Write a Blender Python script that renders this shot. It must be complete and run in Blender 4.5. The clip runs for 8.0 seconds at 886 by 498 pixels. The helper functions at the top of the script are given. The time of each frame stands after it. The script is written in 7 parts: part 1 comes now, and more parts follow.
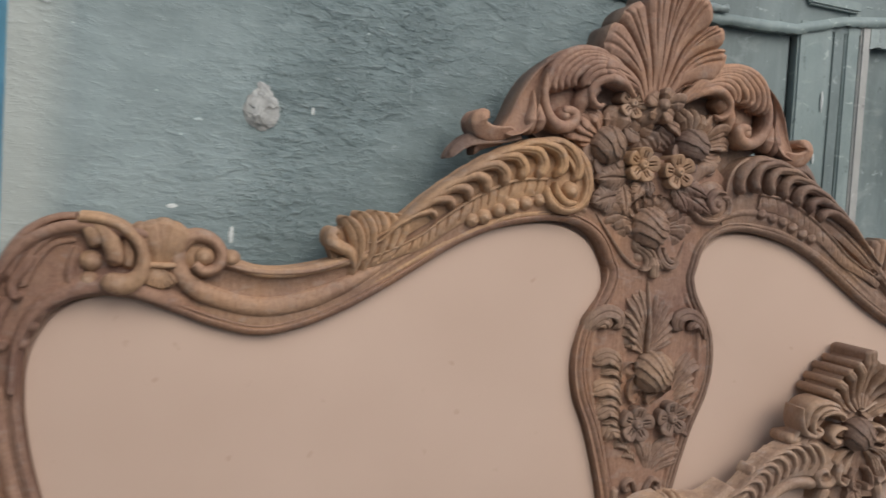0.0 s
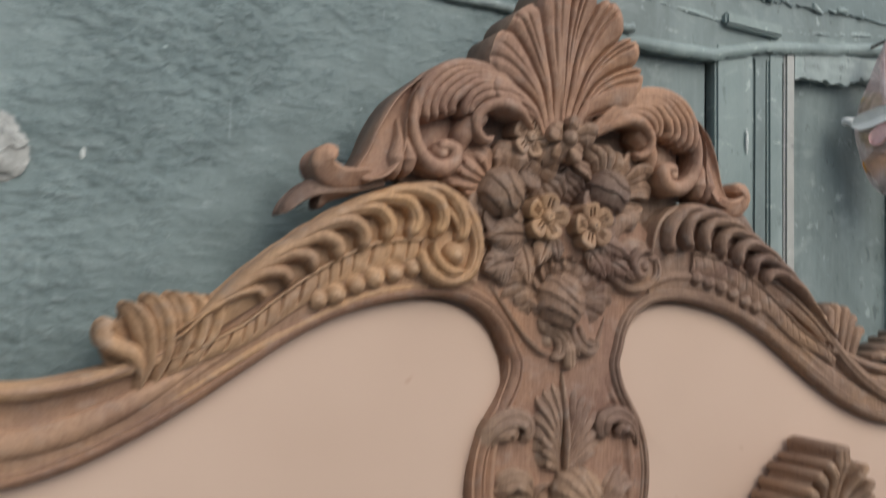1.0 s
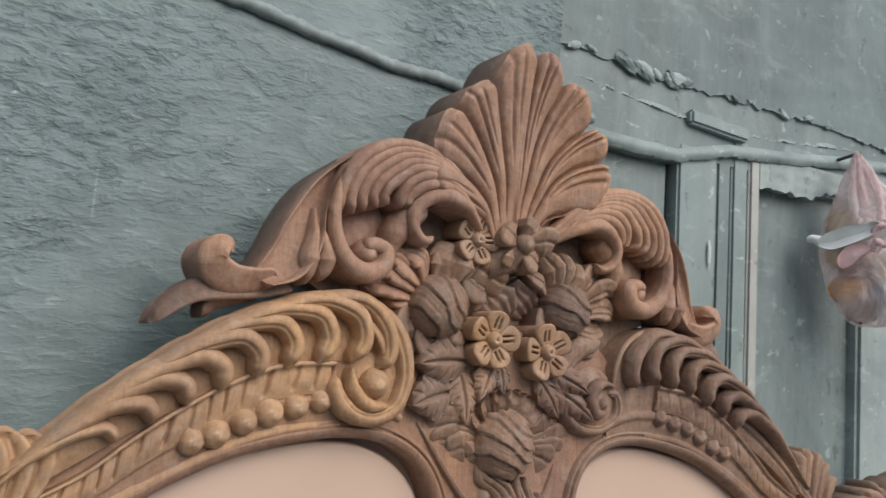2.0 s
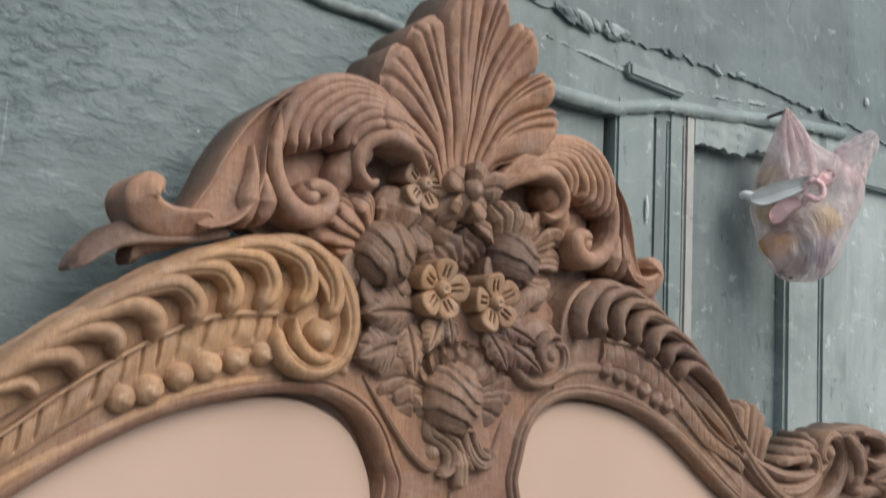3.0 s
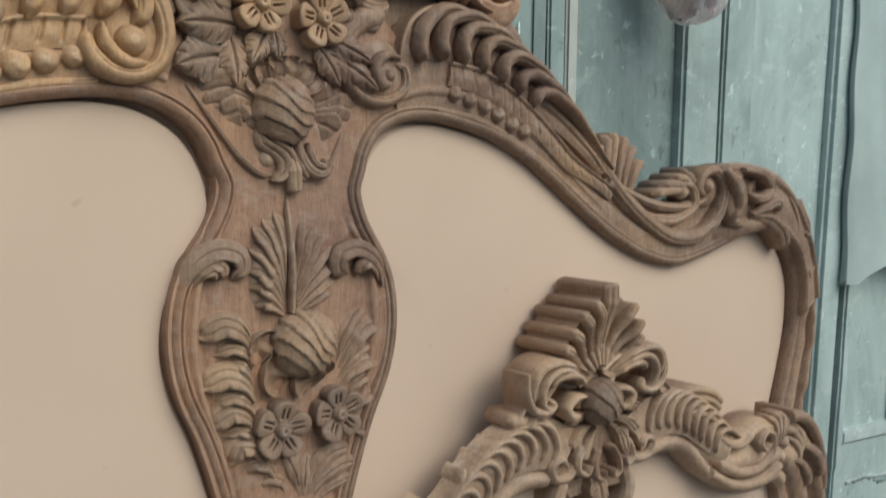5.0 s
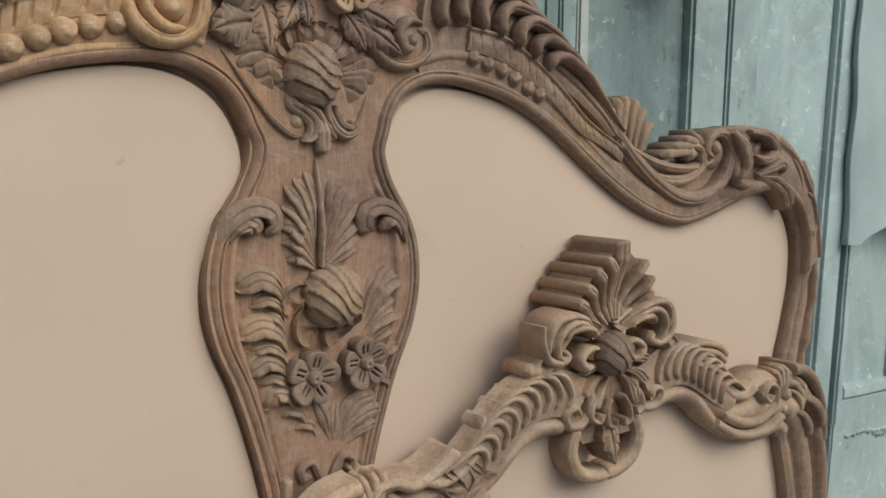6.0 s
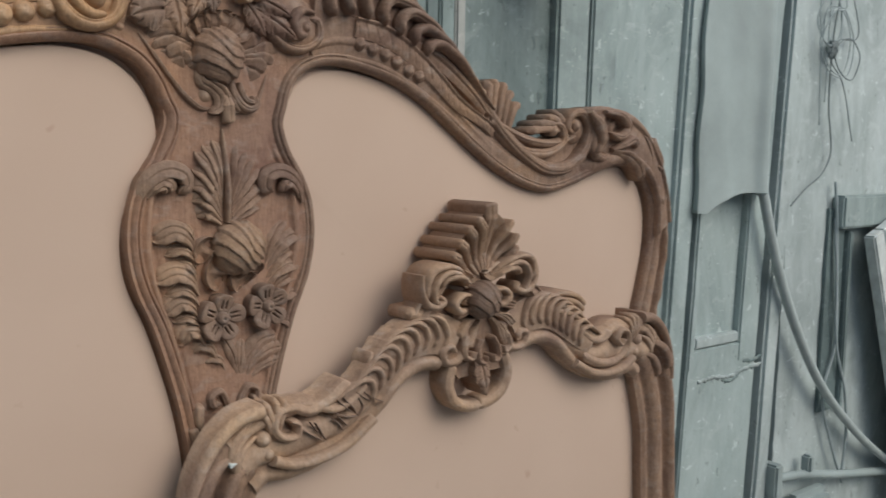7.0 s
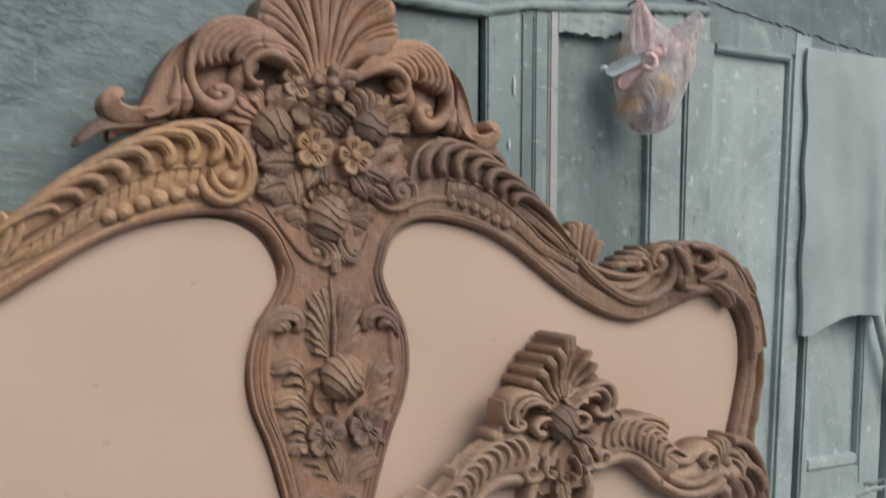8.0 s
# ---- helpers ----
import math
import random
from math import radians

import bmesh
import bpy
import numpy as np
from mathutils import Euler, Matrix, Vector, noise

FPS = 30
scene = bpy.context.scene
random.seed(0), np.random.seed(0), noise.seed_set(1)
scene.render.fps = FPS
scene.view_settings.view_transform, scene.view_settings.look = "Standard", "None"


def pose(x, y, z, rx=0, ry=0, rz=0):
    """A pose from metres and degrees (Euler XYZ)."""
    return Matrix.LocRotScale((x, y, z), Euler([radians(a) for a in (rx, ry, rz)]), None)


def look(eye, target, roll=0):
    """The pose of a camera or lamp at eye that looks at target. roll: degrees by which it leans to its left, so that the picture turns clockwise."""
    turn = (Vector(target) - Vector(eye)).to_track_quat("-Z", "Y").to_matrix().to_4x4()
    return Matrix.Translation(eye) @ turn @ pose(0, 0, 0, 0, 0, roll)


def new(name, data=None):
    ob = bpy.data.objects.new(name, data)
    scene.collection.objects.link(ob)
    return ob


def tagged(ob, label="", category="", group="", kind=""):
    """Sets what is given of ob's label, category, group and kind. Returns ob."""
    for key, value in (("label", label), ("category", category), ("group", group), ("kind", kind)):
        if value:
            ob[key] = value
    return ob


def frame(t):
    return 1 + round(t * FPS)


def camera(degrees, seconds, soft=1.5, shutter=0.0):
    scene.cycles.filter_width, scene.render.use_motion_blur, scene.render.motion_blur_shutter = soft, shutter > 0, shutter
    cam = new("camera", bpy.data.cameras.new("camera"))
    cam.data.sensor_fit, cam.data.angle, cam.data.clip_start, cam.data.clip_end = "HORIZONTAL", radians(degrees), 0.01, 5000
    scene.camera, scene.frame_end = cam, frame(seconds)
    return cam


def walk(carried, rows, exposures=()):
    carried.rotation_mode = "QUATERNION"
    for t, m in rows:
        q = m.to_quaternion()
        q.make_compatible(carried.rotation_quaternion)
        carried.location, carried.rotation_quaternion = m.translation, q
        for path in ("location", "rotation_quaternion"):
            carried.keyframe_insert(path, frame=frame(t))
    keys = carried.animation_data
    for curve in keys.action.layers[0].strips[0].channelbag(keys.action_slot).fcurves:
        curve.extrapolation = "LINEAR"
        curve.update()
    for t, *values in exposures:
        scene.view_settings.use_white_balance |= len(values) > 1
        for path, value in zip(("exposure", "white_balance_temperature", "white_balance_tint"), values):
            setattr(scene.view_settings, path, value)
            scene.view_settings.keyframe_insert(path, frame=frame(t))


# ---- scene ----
cam = camera(53.2, 8.0, 1.5, 0.42)
EXPOSURES = [(0.0, 0.23, 6500, 9), (1.0, 0.32, 6500, 7), (1.5, 0.48, 6500, 8), (3.0, 0.50, 6550, 9), (3.5, 0.50, 6450, 5), (4.0, 0.50, 6330, -4), (4.5, 0.47, 6250, -4), (5.2, 0.45, 6250, -5), (6.5, 0.32, 6350, 0), (7.0, 0.16, 6400, 4), (7.5, 0.20, 6500, 6), (8.0, 0.30, 6450, 6)]
PATH = [
    (0, (-0.039, -0.063, 1.448), (0.654, 1.81, 1.35), 3.5),
    (0.5, (-0.006, 0.141, 1.441), (0.896, 1.925, 1.373), 3.2),
    (0.8, (0.046, 0.258, 1.411), (1.028, 2.0, 1.416), 2.0),
    (1, (0.148, 0.303, 1.437), (1.085, 2.067, 1.539), 1.2),
    (1.2, (0.197, 0.354, 1.461), (1.13, 2.115, 1.63), 2.3),
    (1.5, (0.23, 0.419, 1.484), (1.18, 2.167, 1.689), 3.3),
    (1.7, (0.233, 0.461, 1.497), (1.244, 2.169, 1.739), 3.8),
    (2.8, (0.237, 0.567, 1.489), (1.493, 2.096, 1.779), 3.3),
    (3, (0.237, 0.57, 1.47), (1.51, 2.093, 1.717), 3.0),
    (3.5, (0.255, 0.561, 1.436), (1.556, 2.073, 1.587), 2.7),
    (4, (0.292, 0.529, 1.412), (1.598, 2.043, 1.45), 2.5),
    (4.5, (0.331, 0.474, 1.38), (1.608, 2.013, 1.348), 1.7),
    (5, (0.371, 0.398, 1.346), (1.61, 1.964, 1.222), 0.9),
    (5.2, (0.377, 0.385, 1.338), (1.567, 1.984, 1.171), 0.5),
    (6.3, (0.265, 0.36, 1.332), (1.564, 1.864, 1.114), 0.9),
    (6.5, (0.231, 0.329, 1.321), (1.601, 1.769, 1.101), 1.0),
    (7, (0.226, 0.211, 1.312), (1.612, 1.637, 1.095), 0.9),
    (7.5, (0.265, 0.031, 1.336), (1.448, 1.637, 1.187), 0.3),
    (8, (0.216, -0.017, 1.398), (1.307, 1.658, 1.379), 0.5),
]
walk(cam, [(t, look(eye, target, roll)) for t, eye, target, roll in PATH], EXPOSURES)

# ---- light ----
world = bpy.data.worlds.new("world")
scene.world = world
world.use_nodes = True
sky = world.node_tree.nodes.new("ShaderNodeTexSky")
sky.sky_type, sky.sun_disc = "NISHITA", False
SUN_UP, SUN_ROUND = 40.0, 166.0
sky.sun_elevation, sky.sun_rotation = radians(SUN_UP), radians(SUN_ROUND)
sky.air_density, sky.dust_density = 1.0, 3.0
world.node_tree.links.new(sky.outputs[0], world.node_tree.nodes["Background"].inputs[0])
world.node_tree.nodes["Background"].inputs[1].default_value = 0.115
sun = new("sun", bpy.data.lights.new("sun", "SUN"))
sun.data.energy, sun.data.angle, sun.data.color = 1.15, radians(60), (1.0, 0.965, 0.93)
way = Vector((math.sin(radians(SUN_ROUND)) * math.cos(radians(SUN_UP)), math.cos(radians(SUN_ROUND)) * math.cos(radians(SUN_UP)), math.sin(radians(SUN_UP))))
sun.matrix_world = look(way * 20, (0, 0, 0))

# ---- materials ----


def material(name):
    m = bpy.data.materials.new(name)
    m.use_nodes = True
    return m, m.node_tree.nodes, m.node_tree.links, m.node_tree.nodes["Principled BSDF"]


def texture(nodes, links, stretch, size, detail=6.0, rough=0.6, distort=0.0, coords="Object"):
    """A noise texture in the object's own metres."""
    at = nodes.new("ShaderNodeTexCoord")
    turn = nodes.new("ShaderNodeMapping")
    turn.inputs["Scale"].default_value = stretch
    links.new(at.outputs[coords], turn.inputs["Vector"])
    tex = nodes.new("ShaderNodeTexNoise")
    tex.inputs["Scale"].default_value = size
    tex.inputs["Detail"].default_value = detail
    tex.inputs["Roughness"].default_value = rough
    tex.inputs["Distortion"].default_value = distort
    links.new(turn.outputs[0], tex.inputs["Vector"])
    return tex.outputs["Fac"]


def ramp(nodes, links, fac, stops):
    r = nodes.new("ShaderNodeValToRGB")
    while len(r.color_ramp.elements) < len(stops):
        r.color_ramp.elements.new(0.5)
    for e, (at, c) in zip(r.color_ramp.elements, stops):
        e.position, e.color = at, (*c, 1) if len(c) == 3 else (c[0], c[0], c[0], 1)
    links.new(fac, r.inputs[0])
    return r.outputs[0]


def mix(nodes, links, fac, a, b, how="MIX"):
    m = nodes.new("ShaderNodeMix")
    m.data_type, m.blend_type = "RGBA", how
    for socket, value in ((m.inputs[0], fac), (m.inputs[6], a), (m.inputs[7], b)):
        if isinstance(value, (int, float)):
            socket.default_value = value
        elif isinstance(value, tuple):
            socket.default_value = (*value, 1)
        else:
            links.new(value, socket)
    return m.outputs[2]


def bump(nodes, links, height, strength, depth, under=None):
    b = nodes.new("ShaderNodeBump")
    b.inputs["Strength"].default_value, b.inputs["Distance"].default_value = strength, depth
    links.new(height, b.inputs["Height"])
    if under is not None:
        links.new(under, b.inputs["Normal"])
    return b.outputs[0]


def carved_wood(name, dark, light, dust, rough=0.62, dusty=0.35):
    """Raw carved timber: grain streaks, purplish and tan patches, chisel marks and sanding dust; convex edges get
    painted highlights.
    """
    m, nodes, links, out = material(name)
    grain = texture(nodes, links, (30, 30, 3.5), 6.0, 8.0, 0.65, 0.6)
    blotch = texture(nodes, links, (1, 1, 1), 9.0, 4.0, 0.6, 0.3)
    tint = texture(nodes, links, (1, 1, 1), 5.0, 5.0, 0.62, 0.5)
    fine = texture(nodes, links, (1, 1, 1), 160.0, 4.0, 0.7)
    chisel = texture(nodes, links, (1.0, 1.0, 1.6), 42.0, 3.0, 0.5, 0.4)
    pores = texture(nodes, links, (220, 220, 14), 3.0, 3.0, 0.6)
    col = ramp(nodes, links, grain, ((0.24, dark), (0.78, light)))
    shift = ramp(nodes, links, tint, ((0.34, (0.68, 0.65, 0.71)), (0.5, (0.98, 0.98, 0.98)), (0.66, (1.22, 1.16, 1.0))))
    col = mix(nodes, links, 1.0, col, shift, "MULTIPLY")
    patch = ramp(nodes, links, blotch, ((0.40, (0.0,)), (0.75, (dusty,))))
    col = mix(nodes, links, patch, col, dust)
    grey = tuple(0.45 * c + 0.55 * sum(dust) / 3 for c in dust)
    col = mix(nodes, links, ramp(nodes, links, chisel, ((0.54, (0.0,)), (0.74, (0.38,)))), col, grey)
    who = nodes.new("ShaderNodeObjectInfo")
    tone = ramp(nodes, links, who.outputs["Random"], ((0.0, (0.88, 0.86, 0.86)), (1.0, (1.1, 1.08, 1.06))))
    col = mix(nodes, links, 1.0, col, tone, "MULTIPLY")
    speck = ramp(nodes, links, pores, ((0.30, (0.70, 0.66, 0.64)), (0.46, (1.0, 1.0, 1.0))))
    col = mix(nodes, links, 0.75, col, speck, "MULTIPLY")
    dots = ramp(nodes, links, fine, ((0.34, (0.84, 0.82, 0.82)), (0.52, (1.0, 1.0, 1.0)), (0.68, (1.10, 1.09, 1.08))))
    col = mix(nodes, links, 0.8, col, dots, "MULTIPLY")
    # Convex edges turn paler: ridge highlights put into the colour, as if sanded.
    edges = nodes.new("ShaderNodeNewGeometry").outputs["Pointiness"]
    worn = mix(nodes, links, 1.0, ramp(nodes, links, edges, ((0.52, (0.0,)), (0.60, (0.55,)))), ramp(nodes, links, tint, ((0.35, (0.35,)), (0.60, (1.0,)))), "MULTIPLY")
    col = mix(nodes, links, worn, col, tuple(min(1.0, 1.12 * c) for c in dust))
    links.new(col, out.inputs["Base Color"])
    shine = ramp(nodes, links, blotch, ((0.3, (rough - 0.10,)), (0.7, (rough + 0.16,))))
    links.new(shine, out.inputs["Roughness"])
    out.inputs["Specular IOR Level"].default_value = 0.3
    n = bump(nodes, links, blotch, 0.25, 0.004)
    facet = nodes.new("ShaderNodeTexVoronoi")
    facet.inputs["Scale"].default_value = 62.0
    links.new(nodes.new("ShaderNodeTexCoord").outputs["Object"], facet.inputs["Vector"])
    n = bump(nodes, links, chisel, 0.50, 0.0038, n)
    n = bump(nodes, links, facet.outputs["Distance"], 0.30, 0.0034, n)
    n = bump(nodes, links, grain, 0.35, 0.0014, n)
    n = bump(nodes, links, fine, 0.30, 0.0008, n)
    links.new(n, out.inputs["Normal"])
    return m


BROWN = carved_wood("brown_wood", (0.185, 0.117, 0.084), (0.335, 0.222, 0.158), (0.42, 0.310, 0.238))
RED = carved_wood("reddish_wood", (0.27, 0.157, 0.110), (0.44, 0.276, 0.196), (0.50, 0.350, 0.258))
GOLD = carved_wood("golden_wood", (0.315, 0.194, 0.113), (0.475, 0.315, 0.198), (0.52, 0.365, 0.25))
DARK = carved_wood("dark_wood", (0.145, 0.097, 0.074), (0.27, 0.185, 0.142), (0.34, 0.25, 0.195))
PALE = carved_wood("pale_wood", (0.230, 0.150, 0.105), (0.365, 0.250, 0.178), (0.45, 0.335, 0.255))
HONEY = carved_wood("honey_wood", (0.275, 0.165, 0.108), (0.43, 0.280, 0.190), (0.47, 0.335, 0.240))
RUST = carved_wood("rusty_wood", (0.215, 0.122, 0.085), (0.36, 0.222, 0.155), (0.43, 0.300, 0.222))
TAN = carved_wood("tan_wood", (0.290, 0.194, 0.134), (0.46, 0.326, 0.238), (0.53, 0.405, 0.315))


def cloth_board():
    m, nodes, links, out = material("upholstery_cloth")
    wide = texture(nodes, links, (1, 1, 1), 3.0, 3.0, 0.5)
    fine = texture(nodes, links, (1, 1, 1), 700.0, 2.0, 0.5)
    spots = texture(nodes, links, (1, 1, 1), 34.0, 2.0, 0.4)
    col = ramp(nodes, links, wide, ((0.3, (0.54, 0.403, 0.324)), (0.7, (0.588, 0.446, 0.364))))
    col = mix(nodes, links, ramp(nodes, links, spots, ((0.72, (0.0,)), (0.80, (0.35,)))), col, (0.36, 0.22, 0.15))
    links.new(col, out.inputs["Base Color"])
    out.inputs["Roughness"].default_value = 0.9
    out.inputs["Specular IOR Level"].default_value = 0.15
    links.new(bump(nodes, links, fine, 0.15, 0.0004, bump(nodes, links, wide, 0.15, 0.006)), out.inputs["Normal"])
    return m


CLOTH = cloth_board()


def wall_paint(name, dark, light, pale):
    """Old oil paint over plaster: broad smears, scratches, white specks; light is put into the sparse dents and the
    limewashed end.
    """
    m, nodes, links, out = material(name)
    wide = texture(nodes, links, (1, 1, 1), 2.2, 6.0, 0.62, 0.5)
    patch = texture(nodes, links, (1, 1, 1.5), 7.0, 6.0, 0.66, 0.5)
    smear = texture(nodes, links, (1.0, 1.0, 5.0), 9.0, 6.0, 0.62, 0.8)
    dents = texture(nodes, links, (1, 1, 2.0), 34.0, 6.0, 0.60, 0.25)
    zone = texture(nodes, links, (1, 1, 1), 3.4, 3.0, 0.5, 0.3)
    nicks = texture(nodes, links, (7, 7, 34), 4.6, 4.0, 0.55, 0.8)
    score = texture(nodes, links, (60, 60, 2.2), 2.4, 3.0, 0.5, 0.3)
    grain = texture(nodes, links, (1, 1, 1), 210.0, 3.0, 0.6)
    specks = texture(nodes, links, (1, 1, 1.3), 48.0, 2.0, 0.5, 0.0)
    at = nodes.new("ShaderNodeTexCoord")
    axes = nodes.new("ShaderNodeSeparateXYZ")
    links.new(at.outputs["Object"], axes.inputs[0])
    edge = nodes.new("ShaderNodeMath")
    edge.operation = "MULTIPLY_ADD"
    edge.inputs[1].default_value = -0.75
    links.new(wide, edge.inputs[0])
    links.new(axes.outputs["X"], edge.inputs[2])
    # Paler end: whitewash, plus sky light from the opening put into the colour.
    far = nodes.new("ShaderNodeMapRange")
    far.inputs[1].default_value, far.inputs[2].default_value = -0.56, -0.20
    far.inputs[3].default_value, far.inputs[4].default_value = 1.0, 0.0
    links.new(edge.outputs[0], far.inputs[0])
    along_x = nodes.new("ShaderNodeMapRange")
    along_x.inputs[1].default_value, along_x.inputs[2].default_value = 0.0, 0.30
    along_x.inputs[3].default_value, along_x.inputs[4].default_value = 0.25, 1.0
    links.new(axes.outputs["X"], along_x.inputs[0])
    rough_zone = mix(nodes, links, 1.0, ramp(nodes, links, zone, ((0.42, (0.18,)), (0.60, (1.0,)))), along_x.outputs[0], "MULTIPLY")
    col = ramp(nodes, links, wide, ((0.37, dark), (0.63, light)))
    col = mix(nodes, links, ramp(nodes, links, patch, ((0.42, (0.0,)), (0.72, (0.50,)))), col, tuple(min(1, c * 1.32) for c in light))
    col = mix(nodes, links, ramp(nodes, links, smear, ((0.56, (0.0,)), (0.74, (0.45,)))), col, tuple(0.5 * a + 0.5 * b for a, b in zip(light, pale)))
    white = nodes.new("ShaderNodeMath")
    white.operation = "MULTIPLY"
    white.inputs[1].default_value = 0.46
    links.new(far.outputs[0], white.inputs[0])
    col = mix(nodes, links, white.outputs[0], col, tuple(c * 1.05 for c in pale))
    # Palest along the edge: bare plaster, with the opening's light put in too.
    bare = nodes.new("ShaderNodeMapRange")
    bare.inputs[1].default_value, bare.inputs[2].default_value = -0.165, -0.105
    bare.inputs[3].default_value, bare.inputs[4].default_value = 0.75, 0.0
    links.new(axes.outputs["X"], bare.inputs[0])
    col = mix(nodes, links, bare.outputs[0], col, (0.42, 0.45, 0.42))
    # Relief light put into the colour: raised dents pale, sunken ones dark.
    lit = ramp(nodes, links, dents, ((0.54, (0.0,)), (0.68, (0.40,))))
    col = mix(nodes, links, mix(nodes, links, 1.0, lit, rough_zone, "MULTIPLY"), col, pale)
    dent_shade = nodes.new("ShaderNodeMath")
    dent_shade.operation = "MULTIPLY"
    links.new(ramp(nodes, links, dents, ((0.30, (0.40,)), (0.44, (0.0,)))), dent_shade.inputs[0])
    links.new(rough_zone, dent_shade.inputs[1])
    col = mix(nodes, links, dent_shade.outputs[0], col, tuple(c * 0.55 for c in dark))
    col = mix(nodes, links, ramp(nodes, links, nicks, ((0.64, (0.0,)), (0.72, (0.42,)))), col, pale)
    col = mix(nodes, links, ramp(nodes, links, score, ((0.70, (0.0,)), (0.73, (0.4,)))), col, pale)
    col = mix(nodes, links, ramp(nodes, links, specks, ((0.735, (0.0,)), (0.76, (0.8,)))), col, tuple(min(1, c * 1.4) for c in pale))
    links.new(col, out.inputs["Base Color"])
    out.inputs["Roughness"].default_value = 0.5
    out.inputs["Specular IOR Level"].default_value = 0.4
    soft = texture(nodes, links, (1, 1, 1.4), 6.0, 2.0, 0.5, 0.4)
    flat = ramp(nodes, links, dents, ((0.28, (0.0,)), (0.43, (0.36,)), (0.52, (0.44,)), (0.70, (1.0,))))
    pock = mix(nodes, links, rough_zone, (0.5, 0.5, 0.5), flat)
    chip = ramp(nodes, links, nicks, ((0.58, (0.0,)), (0.68, (1.0,))))
    n = bump(nodes, links, soft, 0.50, 0.012)
    n = bump(nodes, links, smear, 0.06, 0.006, n)
    n = bump(nodes, links, chip, 0.25, 0.0014, n)
    n = bump(nodes, links, pock, 0.72, 0.0110, n)
    n = bump(nodes, links, grain, 0.10, 0.0012, n)
    links.new(n, out.inputs["Normal"])
    return m


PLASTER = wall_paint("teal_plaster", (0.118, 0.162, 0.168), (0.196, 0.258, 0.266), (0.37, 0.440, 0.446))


def old_paint(name, dark, light, chip):
    """Worn teal paint on boards: blotches, faint brush marks along the height, chips and flecks."""
    m, nodes, links, out = material(name)
    wide = texture(nodes, links, (1, 1, 0.6), 5.0, 6.0, 0.65, 0.5)
    brush = texture(nodes, links, (16, 16, 1.0), 2.6, 6.0, 0.6, 0.4)
    chips = texture(nodes, links, (1.6, 1.6, 1), 30.0, 5.0, 0.65, 0.3)
    flecks = texture(nodes, links, (1, 1, 0.8), 42.0, 3.0, 0.6, 0.5)
    scratch = texture(nodes, links, (9, 9, 22), 2.6, 3.0, 0.5, 1.4)
    fine = texture(nodes, links, (1, 1, 1), 110.0, 4.0, 0.7)
    col = ramp(nodes, links, wide, ((0.3, dark), (0.7, light)))
    col = mix(nodes, links, ramp(nodes, links, brush, ((0.46, (0.0,)), (0.80, (0.22,)))), col, chip)
    grime = texture(nodes, links, (1.3, 1.3, 0.7), 3.1, 5.0, 0.68, 0.9)
    col = mix(nodes, links, 1.0, col, ramp(nodes, links, grime, ((0.36, (0.74, 0.75, 0.75)), (0.54, (1.0, 1.0, 1.0)), (0.70, (1.10, 1.10, 1.10)))), "MULTIPLY")
    rub = texture(nodes, links, (1, 1, 1.8), 13.0, 5.0, 0.7, 0.6)
    col = mix(nodes, links, ramp(nodes, links, rub, ((0.56, (0.0,)), (0.68, (0.34,)))), col, chip)
    col = mix(nodes, links, ramp(nodes, links, chips, ((0.31, (0.6,)), (0.37, (0.0,)))), col, tuple(c * 0.5 for c in dark))
    col = mix(nodes, links, ramp(nodes, links, flecks, ((0.65, (0.0,)), (0.71, (0.45,)))), col, tuple(min(1, c * 1.25) for c in chip))
    col = mix(nodes, links, ramp(nodes, links, scratch, ((0.70, (0.0,)), (0.74, (0.45,)))), col, tuple(min(1, c * 1.3) for c in chip))
    links.new(col, out.inputs["Base Color"])
    out.inputs["Roughness"].default_value = 0.5
    out.inputs["Specular IOR Level"].default_value = 0.35
    n = bump(nodes, links, wide, 0.2, 0.008)
    n = bump(nodes, links, brush, 0.10, 0.003, n)
    n = bump(nodes, links, chips, 0.25, 0.003, n)
    n = bump(nodes, links, fine, 0.15, 0.002, n)
    links.new(n, out.inputs["Normal"])
    return m


# Door paint steps paler to the right: boards' tones plus daylight put in.
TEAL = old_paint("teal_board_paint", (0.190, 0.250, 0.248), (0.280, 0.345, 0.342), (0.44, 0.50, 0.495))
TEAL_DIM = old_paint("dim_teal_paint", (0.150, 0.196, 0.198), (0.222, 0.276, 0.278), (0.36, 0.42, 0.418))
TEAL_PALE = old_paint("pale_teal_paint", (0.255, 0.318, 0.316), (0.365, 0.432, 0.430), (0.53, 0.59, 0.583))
TEAL_PALE_LIT = old_paint("pale_lit_teal_paint", (0.30, 0.368, 0.368), (0.42, 0.495, 0.495), (0.58, 0.64, 0.635))
LIME = old_paint("limewashed_wall", (0.36, 0.42, 0.42), (0.52, 0.58, 0.585), (0.64, 0.70, 0.70))
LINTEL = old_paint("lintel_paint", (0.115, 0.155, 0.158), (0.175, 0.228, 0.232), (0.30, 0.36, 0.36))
EDGE = old_paint("bare_edge_paint", (0.33, 0.345, 0.335), (0.45, 0.46, 0.44), (0.55, 0.55, 0.52))
GAP = old_paint("gap_shade", (0.018, 0.024, 0.026), (0.035, 0.045, 0.047), (0.05, 0.06, 0.06))


